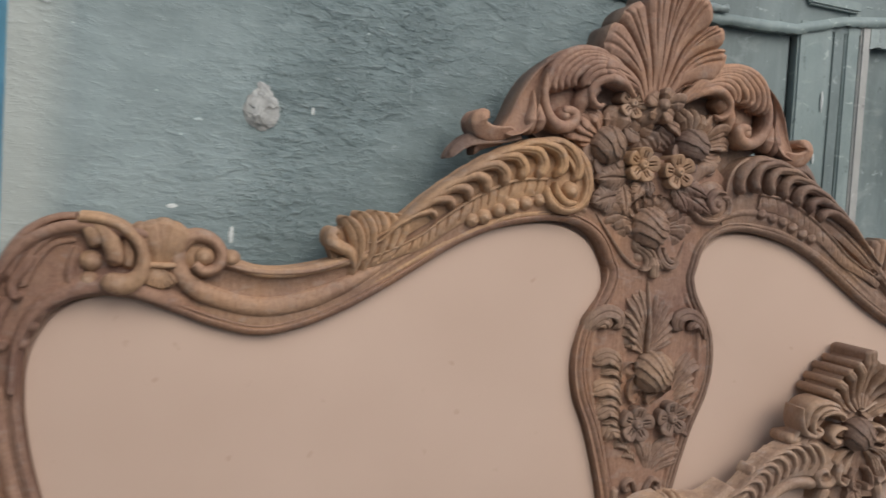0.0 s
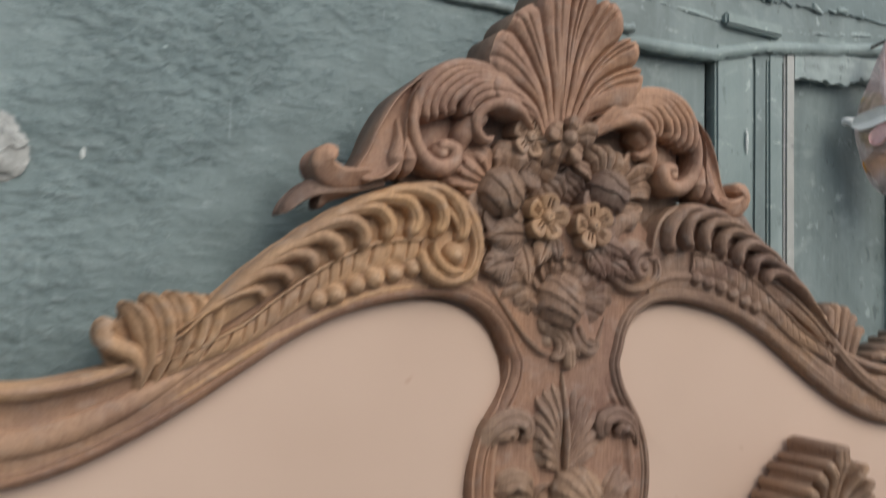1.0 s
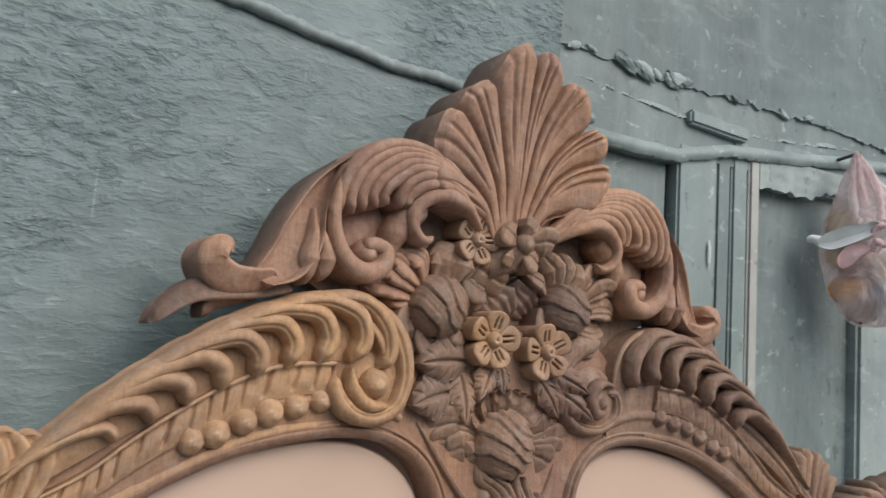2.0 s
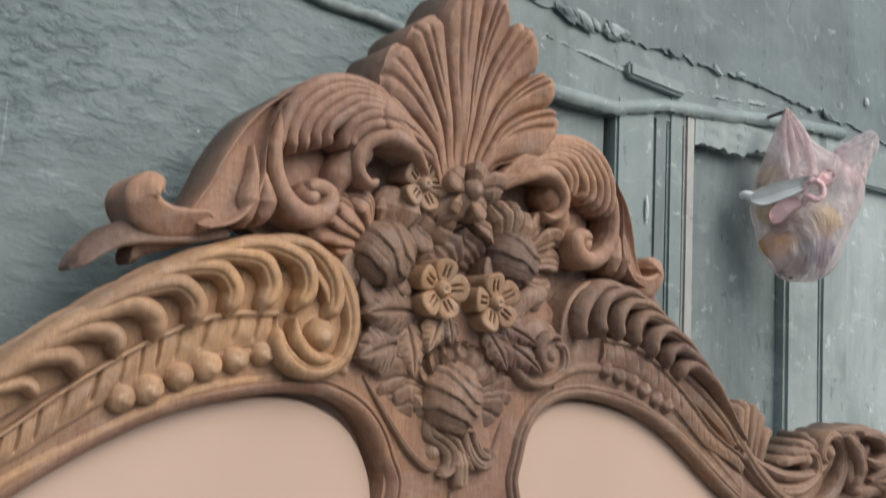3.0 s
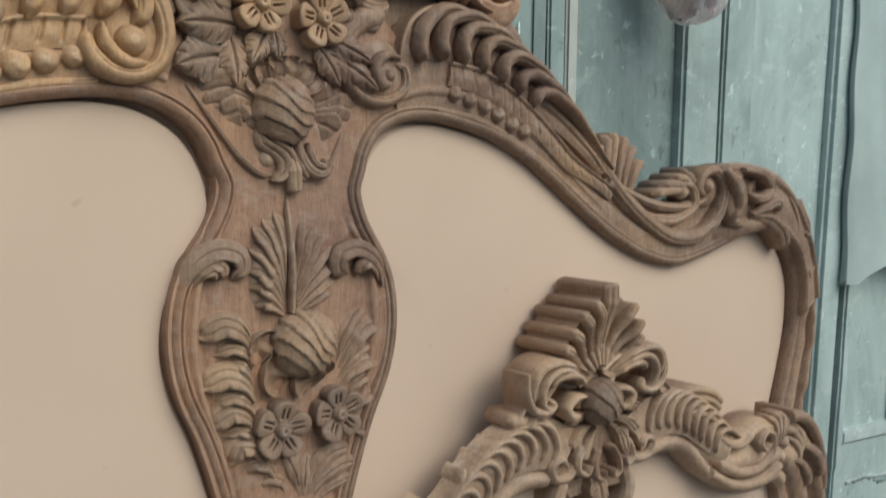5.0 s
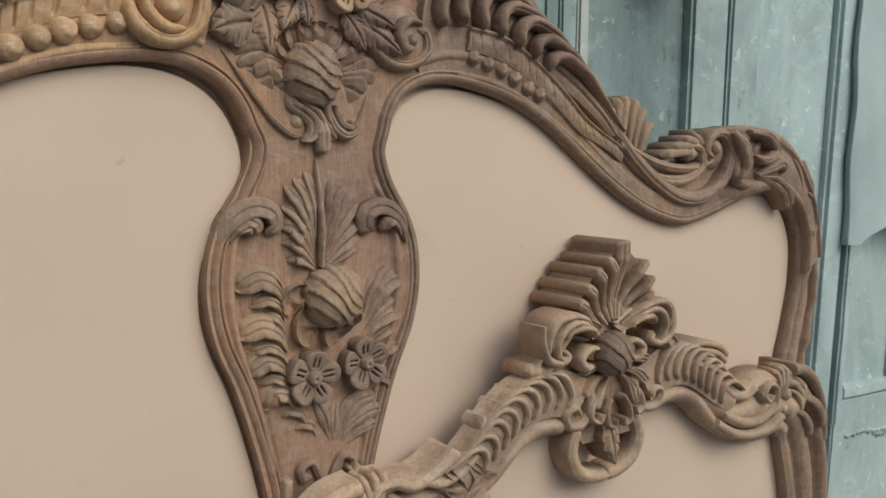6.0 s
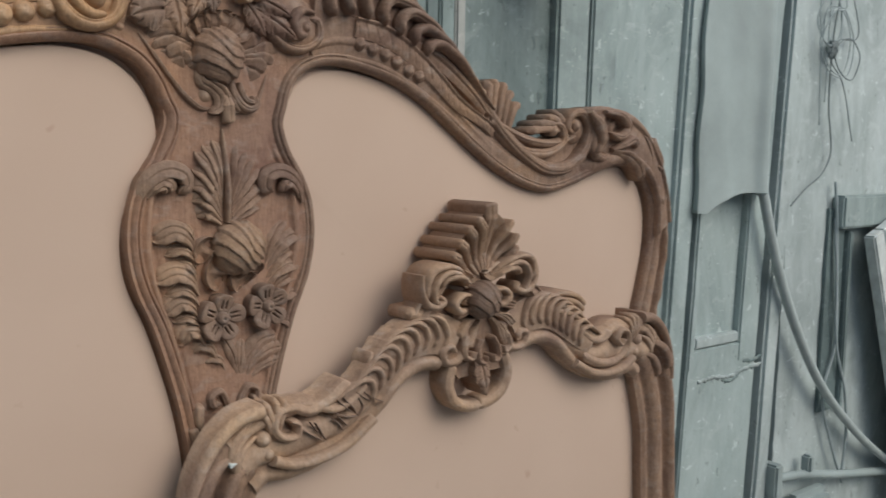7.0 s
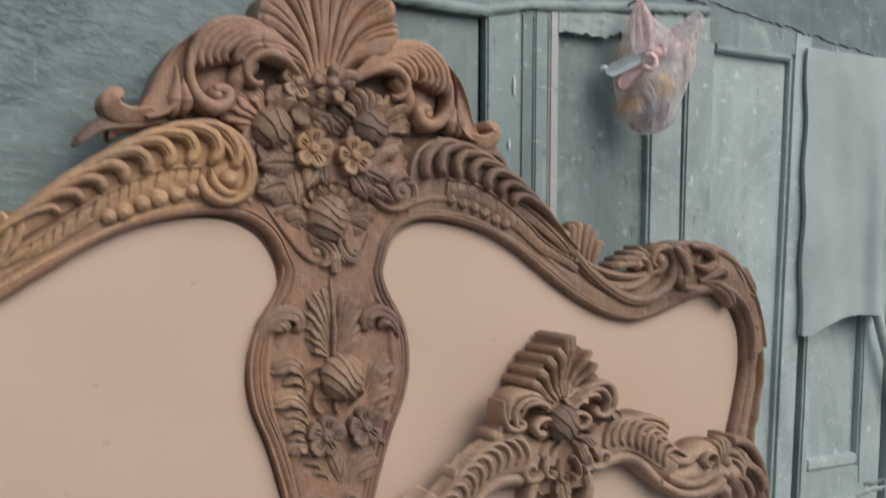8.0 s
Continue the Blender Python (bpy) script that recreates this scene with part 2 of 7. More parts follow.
def plain(name, colour, rough=0.6, spec=0.3, wear=0.15, size=30.0):
    m, nodes, links, out = material(name)
    fac = texture(nodes, links, (1, 1, 1), size, 5.0, 0.6)
    low, high = tuple(c * (1 - wear) for c in colour), tuple(min(1.0, c * (1 + wear)) for c in colour)
    links.new(ramp(nodes, links, fac, ((0.3, low), (0.7, high))), out.inputs["Base Color"])
    out.inputs["Roughness"].default_value, out.inputs["Specular IOR Level"].default_value = rough, spec
    links.new(bump(nodes, links, fac, 0.15, 0.002), out.inputs["Normal"])
    return m


CONCRETE = plain("dusty_concrete", (0.27, 0.265, 0.25), 0.9, 0.2, 0.25, 14.0)
CEMENT = plain("cement_lump", (0.40, 0.41, 0.40), 0.95, 0.1, 0.3, 60.0)
WHITE = plain("white_paint_splash", (0.60, 0.64, 0.63), 0.7, 0.3, 0.15)
CORD = plain("painted_cable", (0.24, 0.29, 0.29), 0.6, 0.3, 0.3, 50.0)
HOSE = plain("grey_hose", (0.40, 0.45, 0.45), 0.5, 0.4, 0.12, 20.0)
WIRE = plain("grey_wire", (0.34, 0.39, 0.40), 0.5, 0.4, 0.1)
WIRE_DARK = plain("dark_wire", (0.16, 0.19, 0.195), 0.5, 0.4, 0.2)
SHEET = plain("painted_tin_sheet", (0.32, 0.375, 0.375), 0.5, 0.4, 0.14, 7.0)
NAIL = plain("rusty_nail", (0.07, 0.06, 0.055), 0.7, 0.4, 0.3, 200.0)

# ---- shaping ----


def spline(points, n):
    """n points, evenly spaced, on a smooth curve through the given ones."""
    p = np.array(points, float)
    d = np.linalg.norm(np.diff(p, axis=0), axis=1)[:, None] + 1e-9
    v = np.diff(p, axis=0) / d
    tan = np.vstack([v[:1], (v[:-1] * d[1:] + v[1:] * d[:-1]) / (d[1:] + d[:-1]), v[-1:]])
    t = np.linspace(0, 1, 24, endpoint=False)[:, None]
    out = []
    for k in range(len(p) - 1):
        out.append((2 * t**3 - 3 * t**2 + 1) * p[k] + (t**3 - 2 * t**2 + t) * d[k] * tan[k] + (3 * t**2 - 2 * t**3) * p[k + 1] + (t**3 - t**2) * d[k] * tan[k + 1])
    q = np.vstack(out + [p[-1:]])
    run = np.r_[0, np.cumsum(np.linalg.norm(np.diff(q, axis=0), axis=1))]
    at = np.linspace(0, run[-1], n)
    return np.stack([np.interp(at, run, q[:, k]) for k in range(q.shape[1])], 1)


def along(curve):
    """Unit normals to the left of a flat curve."""
    d = np.gradient(curve, axis=0)
    d /= np.linalg.norm(d, axis=1)[:, None] + 1e-9
    return np.stack([-d[:, 1], d[:, 0]], 1)


def mesh(name, verts, faces, mat, smooth=True):
    me = bpy.data.meshes.new(name)
    me.from_pydata(verts, [], faces)
    me.materials.append(mat)
    if smooth:
        me.polygons.foreach_set("use_smooth", [True] * len(me.polygons))
    me.update()
    return me


def part(name, me, parent, label=""):
    ob = new(name, me)
    ob.parent = parent
    return tagged(ob, label)


def grid(us, ws, vs, back, sx=1.0, shut=False):
    """A relief over a grid of (u, w, v): w is towards the viewer (-y). Skirts run from its rim to the depth back."""
    n, m = us.shape
    verts = np.stack([us * sx, -ws, vs], -1).reshape(-1, 3)
    idx = np.arange(n * m).reshape(n, m)
    quads = np.stack([idx[:-1, :-1], idx[1:, :-1], idx[1:, 1:], idx[:-1, 1:]], -1).reshape(-1, 4)
    rim = np.r_[idx[0, :], idx[1:, -1], idx[-1, -2::-1], idx[-2:0:-1, 0]]
    if shut:
        rim = idx[:, -1]
    top = verts[rim].copy()
    low = top.copy()
    low[:, 1] = -back
    k, c = n * m, len(rim)
    verts = np.vstack([verts, top, low])
    i = np.arange(c if not shut else c - 1)
    j = (i + 1) % c
    side = np.stack([k + i, k + j, k + c + j, k + c + i], -1)
    cap = [] if shut else [list(range(k + c, k + 2 * c))]
    # which way the grid faces is told by its own area
    area = np.cross(verts[quads[:, 1]] - verts[quads[:, 0]], verts[quads[:, 3]] - verts[quads[:, 0]])[:, 1].sum()
    if area > 0:
        quads, side = quads[:, ::-1], side[:, ::-1]
    return verts.tolist(), quads.tolist() + side.tolist() + cap


def loft(name, a, b, height, mat, parent, n=120, m=24, back=-0.02, sx=1.0, edge=None, label="", bow=None):
    """A carved strip between the flat curves a (t=0) and b (t=1); height(s, t) is its relief; edge(s) pushes b out; bow bends what runs from a to b."""
    a, b = spline(a, n), spline(b, n)
    s, t = np.meshgrid(np.linspace(0, 1, n), np.linspace(0, 1, m), indexing="ij")
    if edge is not None:
        b = a + (b - a) * (1 + edge(np.linspace(0, 1, n)))[:, None]
    p = a[:, None] + (b - a)[:, None] * t[..., None]
    if bow is not None:
        p = p + bow(a, b)[:, None] * (4 * t * (1 - t))[..., None]
    w = height(s, t) + 0 * s
    return part(name, mesh(name, *grid(p[..., 0], w, p[..., 1], back, sx), mat), parent, label)


def band(name, line, wide, height, mat, parent, n=90, m=15, back=-0.02, sx=1.0, label=""):
    """A carved strip along a flat curve; wide(s) is half its width, height(s, t) its relief with t from -1 to 1."""
    c = spline(line, n)
    nrm = along(c)
    s, t = np.meshgrid(np.linspace(0, 1, n), np.linspace(-1, 1, m), indexing="ij")
    half = np.broadcast_to(wide(np.linspace(0, 1, n)), (n,))
    p = c[:, None] + nrm[:, None] * (half[:, None] * np.linspace(-1, 1, m))[..., None]
    w = height(s, t) + 0 * s
    return part(name, mesh(name, *grid(p[..., 0], w, p[..., 1], back, sx), mat), parent, label)


def ribs(phase, sharp=0.6):
    """Rounded ridges with narrow grooves between them, 0 to 1."""
    return np.abs(np.sin(np.pi * phase)) ** sharp


def bulge(t):
    return np.sqrt(np.clip(1 - t * t, 0, 1))


def step(a, b, x):
    y = np.clip((x - a) / (b - a), 0, 1)
    return y * y * (3 - 2 * y)


def ridge(x, at, wide):
    """A rounded ridge of unit height round x = at."""
    return np.sqrt(np.clip(1 - ((x - at) / wide) ** 2, 0, 1))


def scroll(name, line, w0, w1, low, high, mat, parent, sx=1.0, n=100, lines=0, back=-0.02, label=""):
    """A scroll: a band that tapers from half width w0 to w1 and rises from low to high, with fine flutes along it."""
    def h(s, t):
        base = low + (high - low) * s
        lip = 0.35 * ridge(t, 0.82, 0.18) + 0.35 * ridge(t, -0.82, 0.18)
        flute = 0.22 * np.cos(t * np.pi * lines) if lines else 0
        return base * (0.55 + 0.45 * bulge(t * 0.98)) + 0.008 * (lip * 0.6 + flute)
    def half(s):
        ends = np.clip(1 - (np.clip(s - 0.95, 0, 1) / 0.052) ** 2, 0.02, 1) * np.clip(1 - (np.clip(0.04 - s, 0, 1) / 0.042) ** 2, 0.02, 1)
        return (w0 + (w1 - w0) * s**0.8) * np.sqrt(ends)
    return band(name, line, half, h, mat, parent, n, 17, back, sx, label)


def dome(name, u, v, w, r, mat, parent, sx=1.0, flat=0.9, fold=None, label="", rings=12, spokes=20, tall=1.0):
    """A half ball on the face; fold(angle, rise) carves it."""
    a, e = np.meshgrid(np.linspace(0, 2 * np.pi, spokes + 1), np.linspace(0, np.pi / 2 * 1.25, rings), indexing="ij")
    k = 1 + (fold(a, e) if fold else 0 * a)
    us, vs = u + r * k * np.sin(e) * np.cos(a), v + tall * r * k * np.sin(e) * np.sin(a)
    ws = w + r * flat * k * np.cos(e)
    return part(name, mesh(name, *grid(us, ws, vs, w - 0.02, sx, True), mat), parent, label)


def leaf(name, u, v, angle, length, wide, low, high, mat, parent, sx=1.0, bend=0.0, lobes=4, curl=0.0, label="", back=None, tip=0.0):
    """A carved leaf from (u, v) towards angle: lobed rim, sunk midrib, slanting veins; it rises from low to high."""
    n, m = 84, 25
    s1 = np.linspace(0, 1, n)
    turn = radians(angle) + bend * s1
    d = np.stack([np.cos(turn), np.sin(turn)], 1) * (length / n)
    c = np.array([u, v]) + np.cumsum(d, 0)
    nrm = np.stack([-np.sin(turn), np.cos(turn)], 1)
    s, t = np.meshgrid(s1, np.linspace(-1, 1, m), indexing="ij")
    outline = np.minimum(np.sin(np.pi * np.clip(s1 * 0.93 + 0.07, 0, 1)) ** 0.6, 1.9 * (1.0 - s1) ** 0.75) + tip * s1
    lobe = 1 - 0.16 * (1 - np.abs(np.sin(np.pi * s1 * lobes)) ** 0.7)
    half = wide * outline * lobe
    p = c[:, None] + nrm[:, None] * (half[:, None] * np.linspace(-1, 1, m))[..., None]
    vein = np.abs(np.sin(np.pi * (s * lobes - 0.55 * np.abs(t)))) ** 0.40
    slit = np.exp(-((((s * lobes * 1.3 - 0.9 * np.abs(t)) % 1 - 0.5) / 0.08) ** 2)) * step(0.35, 0.6, np.abs(t)) * step(1.0, 0.85, np.abs(t))
    tall = high - low
    w = low + tall * (0.35 + 0.65 * np.sin(np.pi * np.clip(s, 0, 1) * (0.5 + 0.5 * curl) + 0.0)) * (1 - 0.45 * np.abs(t) ** 2.2)
    w = w + 0.0028 * vein * np.abs(t) ** 0.5 - 0.006 * np.exp(-((t / 0.07) ** 2)) - 0.0035 * slit
    return part(name, mesh(name, *grid(p[..., 0], w, p[..., 1], low - 0.012 if back is None else back, sx), mat), parent, label)


def flower(u, v, w, r, mat, parent, sx=1.0, petals=5, turn=0.3, cup=0.012, label="carved flower with notched petals"):
    """A carved blossom: broad cupped petals on thick stalks of wood, each with two short gouge cuts, round a button
    whose piercing is a dark disc.
    """
    verts, faces = [], []
    for k in range(petals):
        ang = turn + k * 2 * np.pi / petals + 0.06 * math.sin(3.1 * k + 7 * u)
        a, q = np.meshgrid(np.linspace(0, 2 * np.pi, 61), np.linspace(0, 1, 21), indexing="ij")
        long_, wide = 0.43 * r * (1 + 0.06 * math.sin(4 * k + 2 + 9 * u)), 0.40 * r * (1.0 + 0.07 * math.sin(5 * k + 1 + 9 * v))
        x, y = 0.57 * r + long_ * q * np.cos(a), wide * q * np.sin(a) * (1 + 0.42 * np.cos(a))
        vein = (np.exp(-(((y - 0.09 * r) / (0.032 * r)) ** 2)) + np.exp(-(((y + 0.09 * r) / (0.032 * r)) ** 2))) * step(0.36 * r, 0.42 * r, x) * step(0.82 * r, 0.62 * r, x)
        z = w + cup * (0.1 + 0.9 * (x / r)) - 0.0012 * (np.abs(y) / wide) ** 2 - 0.0080 * vein - 0.0022 * q**18 + 0.0016 * (k % 2)
        vs_, fs_ = grid(u + x * np.cos(ang) - y * np.sin(ang), z, v + x * np.sin(ang) + y * np.cos(ang), w - 0.034, sx, True)
        faces += [[i + len(verts) for i in f] for f in fs_]
        verts += vs_
    ob = part("flower", mesh("flower", verts, faces, mat), parent, label)
    dome("flower_button", u, v, w + 0.001, r * 0.30, mat, ob, sx, 1.45, lambda a, e: -0.35 * np.exp(-((e / 0.30) ** 2)), "", 14)
    # Dark disc on the button: the shade inside its piercing, as colour.
    part("eye_shade", disc(u * sx, v, w + 0.002 + r * 0.295, r * 0.075, NAIL), ob)
    return ob


def disc(u, v, w, r, mat):
    ring = [(u + r * math.cos(k * math.pi / 6), -w, v + r * math.sin(k * math.pi / 6)) for k in range(12)]
    return mesh("eye", ring, [list(range(12))], mat)


def bud(u, v, w, r, mat, parent, sx=1.0, slant=0.5, label="carved bud with slanting folds", folds=2.6, wave=0.30, tall=1.0):
    """A round bud wrapped in overlapping S-shaped folds."""
    def fold(a, e):
        x, y = np.sin(e) * np.cos(a), np.sin(e) * np.sin(a)
        along_, across = x * math.cos(slant) - y * math.sin(slant), x * math.sin(slant) + y * math.cos(slant)
        ph = folds * across * (1 + 0.45 * along_) + 1.35 * wave * np.sin(2.6 * along_ + 0.6 + 1.2 * across) + 0.08 * np.sin(7 * along_ + 5 * across) + 0.35
        saw = ph % 1.0
        line = 0.020 * np.exp(-(((saw - 0.45) / 0.07) ** 2)) + 0.012 * np.exp(-(((saw - 0.70) / 0.06) ** 2))
        return 0.085 * (1 - saw) ** 1.1 - 0.075 * np.exp(-(((saw - 0.97) / 0.05) ** 2)) - 0.03 - line
    return dome("bud", u, v, w, r, mat, parent, sx, 1.05, fold, label, 52, 100, tall)


def strand(name, line, wide, low, high, mat, parent, sx=1.0, back=0.0, tail=0.35):
    """A rounded strand of a leaf: thin where it springs, full and blunt where it ends."""
    def half(s):
        return wide * (tail + (1 - tail) * step(0.0, 0.55, s)) * np.sqrt(np.clip(1 - (np.clip(s - 0.90, 0, 1) / 0.105) ** 2, 0.03, 1))
    return band(name, line, half, lambda s, t: low + (high - low) * np.sin(np.pi * np.clip(0.12 + 0.62 * s, 0, 1)) - 0.013 * (1 - bulge(np.abs(t) ** 1.6 * 0.985)) - 0.008 * step(0.88, 1.0, s), mat, parent, 60, 11, back, sx)


def lobe(name, line, wide, low, high, mat, parent, side=1.0, sx=1.0, back=0.0):
    """One flat lobe of a leaf: springs narrow, swells, ends round; tilted to one side, with two incised lines."""
    def half(s):
        return wide * (0.30 + 0.70 * step(0.0, 0.65, s)) * np.sqrt(np.clip(1 - (np.clip(s - 0.80, 0, 1) / 0.205) ** 2, 0.02, 1))
    def h(s, t):
        tilt = 0.5 + 0.5 * t * side if side else 0.6 + 0 * t
        cut = np.exp(-(((t - 0.32) / 0.085) ** 2)) + np.exp(-(((t + 0.34) / 0.085) ** 2))
        rise = np.sin(np.pi * np.clip(0.15 + 0.60 * s, 0, 1))
        return low + (high - low) * rise * (0.45 + 0.55 * tilt) - 0.0026 * cut * step(0.15, 0.4, s) * step(1.0, 0.8, s) - 0.006 * np.clip(np.abs(t) - 0.75, 0, 1) / 0.25 - 0.007 * step(0.86, 1.0, s)
    return band(name, line, half, h, mat, parent, 48, 29, back, sx)


def carve(name, line, wides, tops, mat, parent, shape="round", depth=0.010, side=1.0, sx=1.0, back=0.0, n=56, m=15, tip=0.14, root=0.0, cuts=(), cut=0.0032, label=""):
    """One chisel-cut strand along a flat curve. wides and tops are half widths and heights at even steps; shape is round, hollow (raised rims) or tilt (one rim high)."""
    def over(values, s):
        return np.interp(s, np.linspace(0, 1, len(values)), values)

    def half(s):
        ends = np.sqrt(np.clip(1 - (np.clip(s - (1 - tip), 0, 1) / (tip * 1.01)) ** 2, 0.01, 1))
        if root:
            ends = ends * np.sqrt(np.clip(1 - (np.clip(root - s, 0, 1) / (root * 1.01)) ** 2, 0.01, 1))
        return over(wides, s) * ends

    def height(s, t):
        if shape == "hollow":
            fall = depth * (1 - t * t) - 0.003 * (np.abs(t) > 0.97)
        elif shape == "tilt":
            fall = depth * (0.5 - 0.5 * side * t) ** 1.3 + 0.25 * depth * np.abs(t) ** 10
        else:
            fall = depth * (1 - bulge(t * 0.985))
        for at in cuts:
            fall = fall + cut * np.exp(-(((t - at) / 0.10) ** 2)) * step(0.10, 0.30, s) * step(1.0, 0.85, s)
        return over(tops, s) - fall - 0.5 * depth * step(1 - 0.7 * tip, 1.0, s) ** 2
    return band(name, line, half, height, mat, parent, n, m, back, sx, label)


def tube(name, path, r, mat, parent=None, sides=8, n=80, label="", rough=0.0, seed=1):
    """A round cable or hose along a smooth curve in space."""
    c = spline(path, n)
    d = np.gradient(c, axis=0)
    d /= np.linalg.norm(d, axis=1)[:, None]
    ref = np.array([0.13, 0.98, 0.11])
    a = np.cross(d, ref)
    a /= np.linalg.norm(a, axis=1)[:, None]
    b = np.cross(d, a)
    rng = np.random.default_rng(seed)
    ang = np.linspace(0, 2 * np.pi, sides, endpoint=False)
    rr = r * (1 + rough * rng.standard_normal((n, sides)))
    v = c[:, None] + rr[..., None] * (np.cos(ang)[None, :, None] * a[:, None] + np.sin(ang)[None, :, None] * b[:, None])
    i = np.arange(n - 1)[:, None] * sides
    k = np.arange(sides)[None]
    f = np.stack([i + k, i + (k + 1) % sides, i + sides + (k + 1) % sides, i + sides + k], -1).reshape(-1, 4).tolist()
    f += [list(range(sides))[::-1], list(range((n - 1) * sides, n * sides))]
    ob = new(name, mesh(name, v.reshape(-1, 3).tolist(), f, mat))
    ob.parent = parent
    return tagged(ob, label)


def box(name, x0, x1, y0, y1, z0, z1, mat, parent=None, bevel=0.003, label="", wob=0.0, seed=0, cuts=1):
    """A board with eased edges; wob makes its faces uneven."""
    bm = bmesh.new()
    bmesh.ops.create_cube(bm, size=1)
    for v in bm.verts:
        v.co = Vector((x0 + (v.co.x + 0.5) * (x1 - x0), y0 + (v.co.y + 0.5) * (y1 - y0), z0 + (v.co.z + 0.5) * (z1 - z0)))
    if cuts > 1:
        bmesh.ops.subdivide_edges(bm, edges=[e for e in bm.edges if e.calc_length() > 0.6 * max(x1 - x0, y1 - y0, z1 - z0)], cuts=cuts, use_grid_fill=True)
    if bevel:
        bmesh.ops.bevel(bm, geom=[e for e in bm.edges if e.calc_face_angle(0) > 0.5], offset=bevel, segments=2, affect="EDGES")
    if wob:
        for v in bm.verts:
            v.co += wob * noise.noise_vector(v.co * 9 + Vector((seed * 3.7, 0, 0)))
    me = bpy.data.meshes.new(name)
    bm.to_mesh(me)
    bm.free()
    me.materials.append(mat)
    ob = new(name, me)
    ob.parent = parent
    return tagged(ob, label)

# ---- the large headboard ----
MID, FACE = 0.835, 1.266
headboard = tagged(new("headboard"), "large carved wooden headboard with beige upholstered panels leaning at the wall", "headboard")
headboard.location = (MID, FACE, 0)
headboard.rotation_euler = (0, 0, radians(-2.3))
LEFT, RIGHT = -1.025, 0.985

INNER = [(0.089, 1.345), (0.092, 1.385), (0.108, 1.415), (0.14, 1.434), (0.185, 1.440), (0.23, 1.435), (0.288, 1.421), (0.35, 1.393),
         (0.405, 1.358), (0.462, 1.320), (0.525, 1.284), (0.592, 1.257), (0.645, 1.247), (0.71, 1.258), (0.77, 1.277), (0.83, 1.294),
         (0.885, 1.294), (0.935, 1.272), (0.968, 1.222), (0.975, 1.15), (0.965, 1.07), (0.94, 0.97), (0.925, 0.80), (0.92, 0.52)]
COLUMN = [(0.069, 0.52), (0.069, 0.94), (0.074, 0.965), (0.091, 1.03), (0.110, 1.088), (0.130, 1.135), (0.139, 1.175), (0.140, 1.215),
          (0.133, 1.252), (0.119, 1.282), (0.100, 1.312), (0.089, 1.345)]


def inner_edge(sx):
    """The rim of one panel; the two halves were carved by hand and differ a little."""
    out = []
    for u, v in INNER:
        dip = math.exp(-(((u - 0.68) / 0.13) ** 2))
        out.append((u - (0.011 * float(step(1.20, 1.0, v)) if sx > 0 and u > 0.9 else 0.0), v + (0.003 if sx > 0 else -0.006) * dip))
    return out


def pulled(points, sx):
    """One hand of the column was cut narrower than the other."""
    return [(u - (0.012 * float(step(1.43, 1.34, v)) if sx < 0 and u < 0.16 else 0.0), v) for u, v in points]


def padded(sx):
    """One upholstered panel, puffed a little towards its middle."""
    loop = spline(pulled(COLUMN[:-1] + inner_edge(sx), sx) + [(0.5, 0.50), (0.069, 0.52)], 260)
    loop = loop - 0.012 * along(loop) * (-1)
    mid = np.array([0.5, 0.95])
    q = np.r_[np.linspace(0.0, 0.94, 20), np.linspace(0.944, 1, 15)][None, :]
    us = mid[0] + (loop[:, :1] - mid[0]) * q
    vs = mid[1] + (loop[:, 1:] - mid[1]) * q
    ws = 0.006 * (1 - q**6) - (0.016 if sx < 0 else 0.008) * step(0.952, 0.957, q) + 0 * us
    part("upholstered_panel", mesh("upholstered_panel", *grid(us, ws, vs, -0.030, sx, True), CLOTH), headboard, "beige fabric panel stretched flat, faintly spotted")


def rail_profile(s, t):
    """A hollow between the moulding and the ridge on top; it flattens towards the arch and sinks under the scroll."""
    hollow = 0.019 - 0.007 * np.sin(np.pi * np.clip((t - 0.40) / 0.55, 0, 1)) + 0.010 * ridge(t, 0.95, 0.06)
    flat = 0.017 + 0.004 * np.sin(np.pi * t) + 0.003 * ridge(t, 0.30, 0.05)
    k = step(0.40, 0.65, s)
    return (flat * (1 - k) + hollow * k) * (1 - 0.5 * step(0.90, 1.0, s))


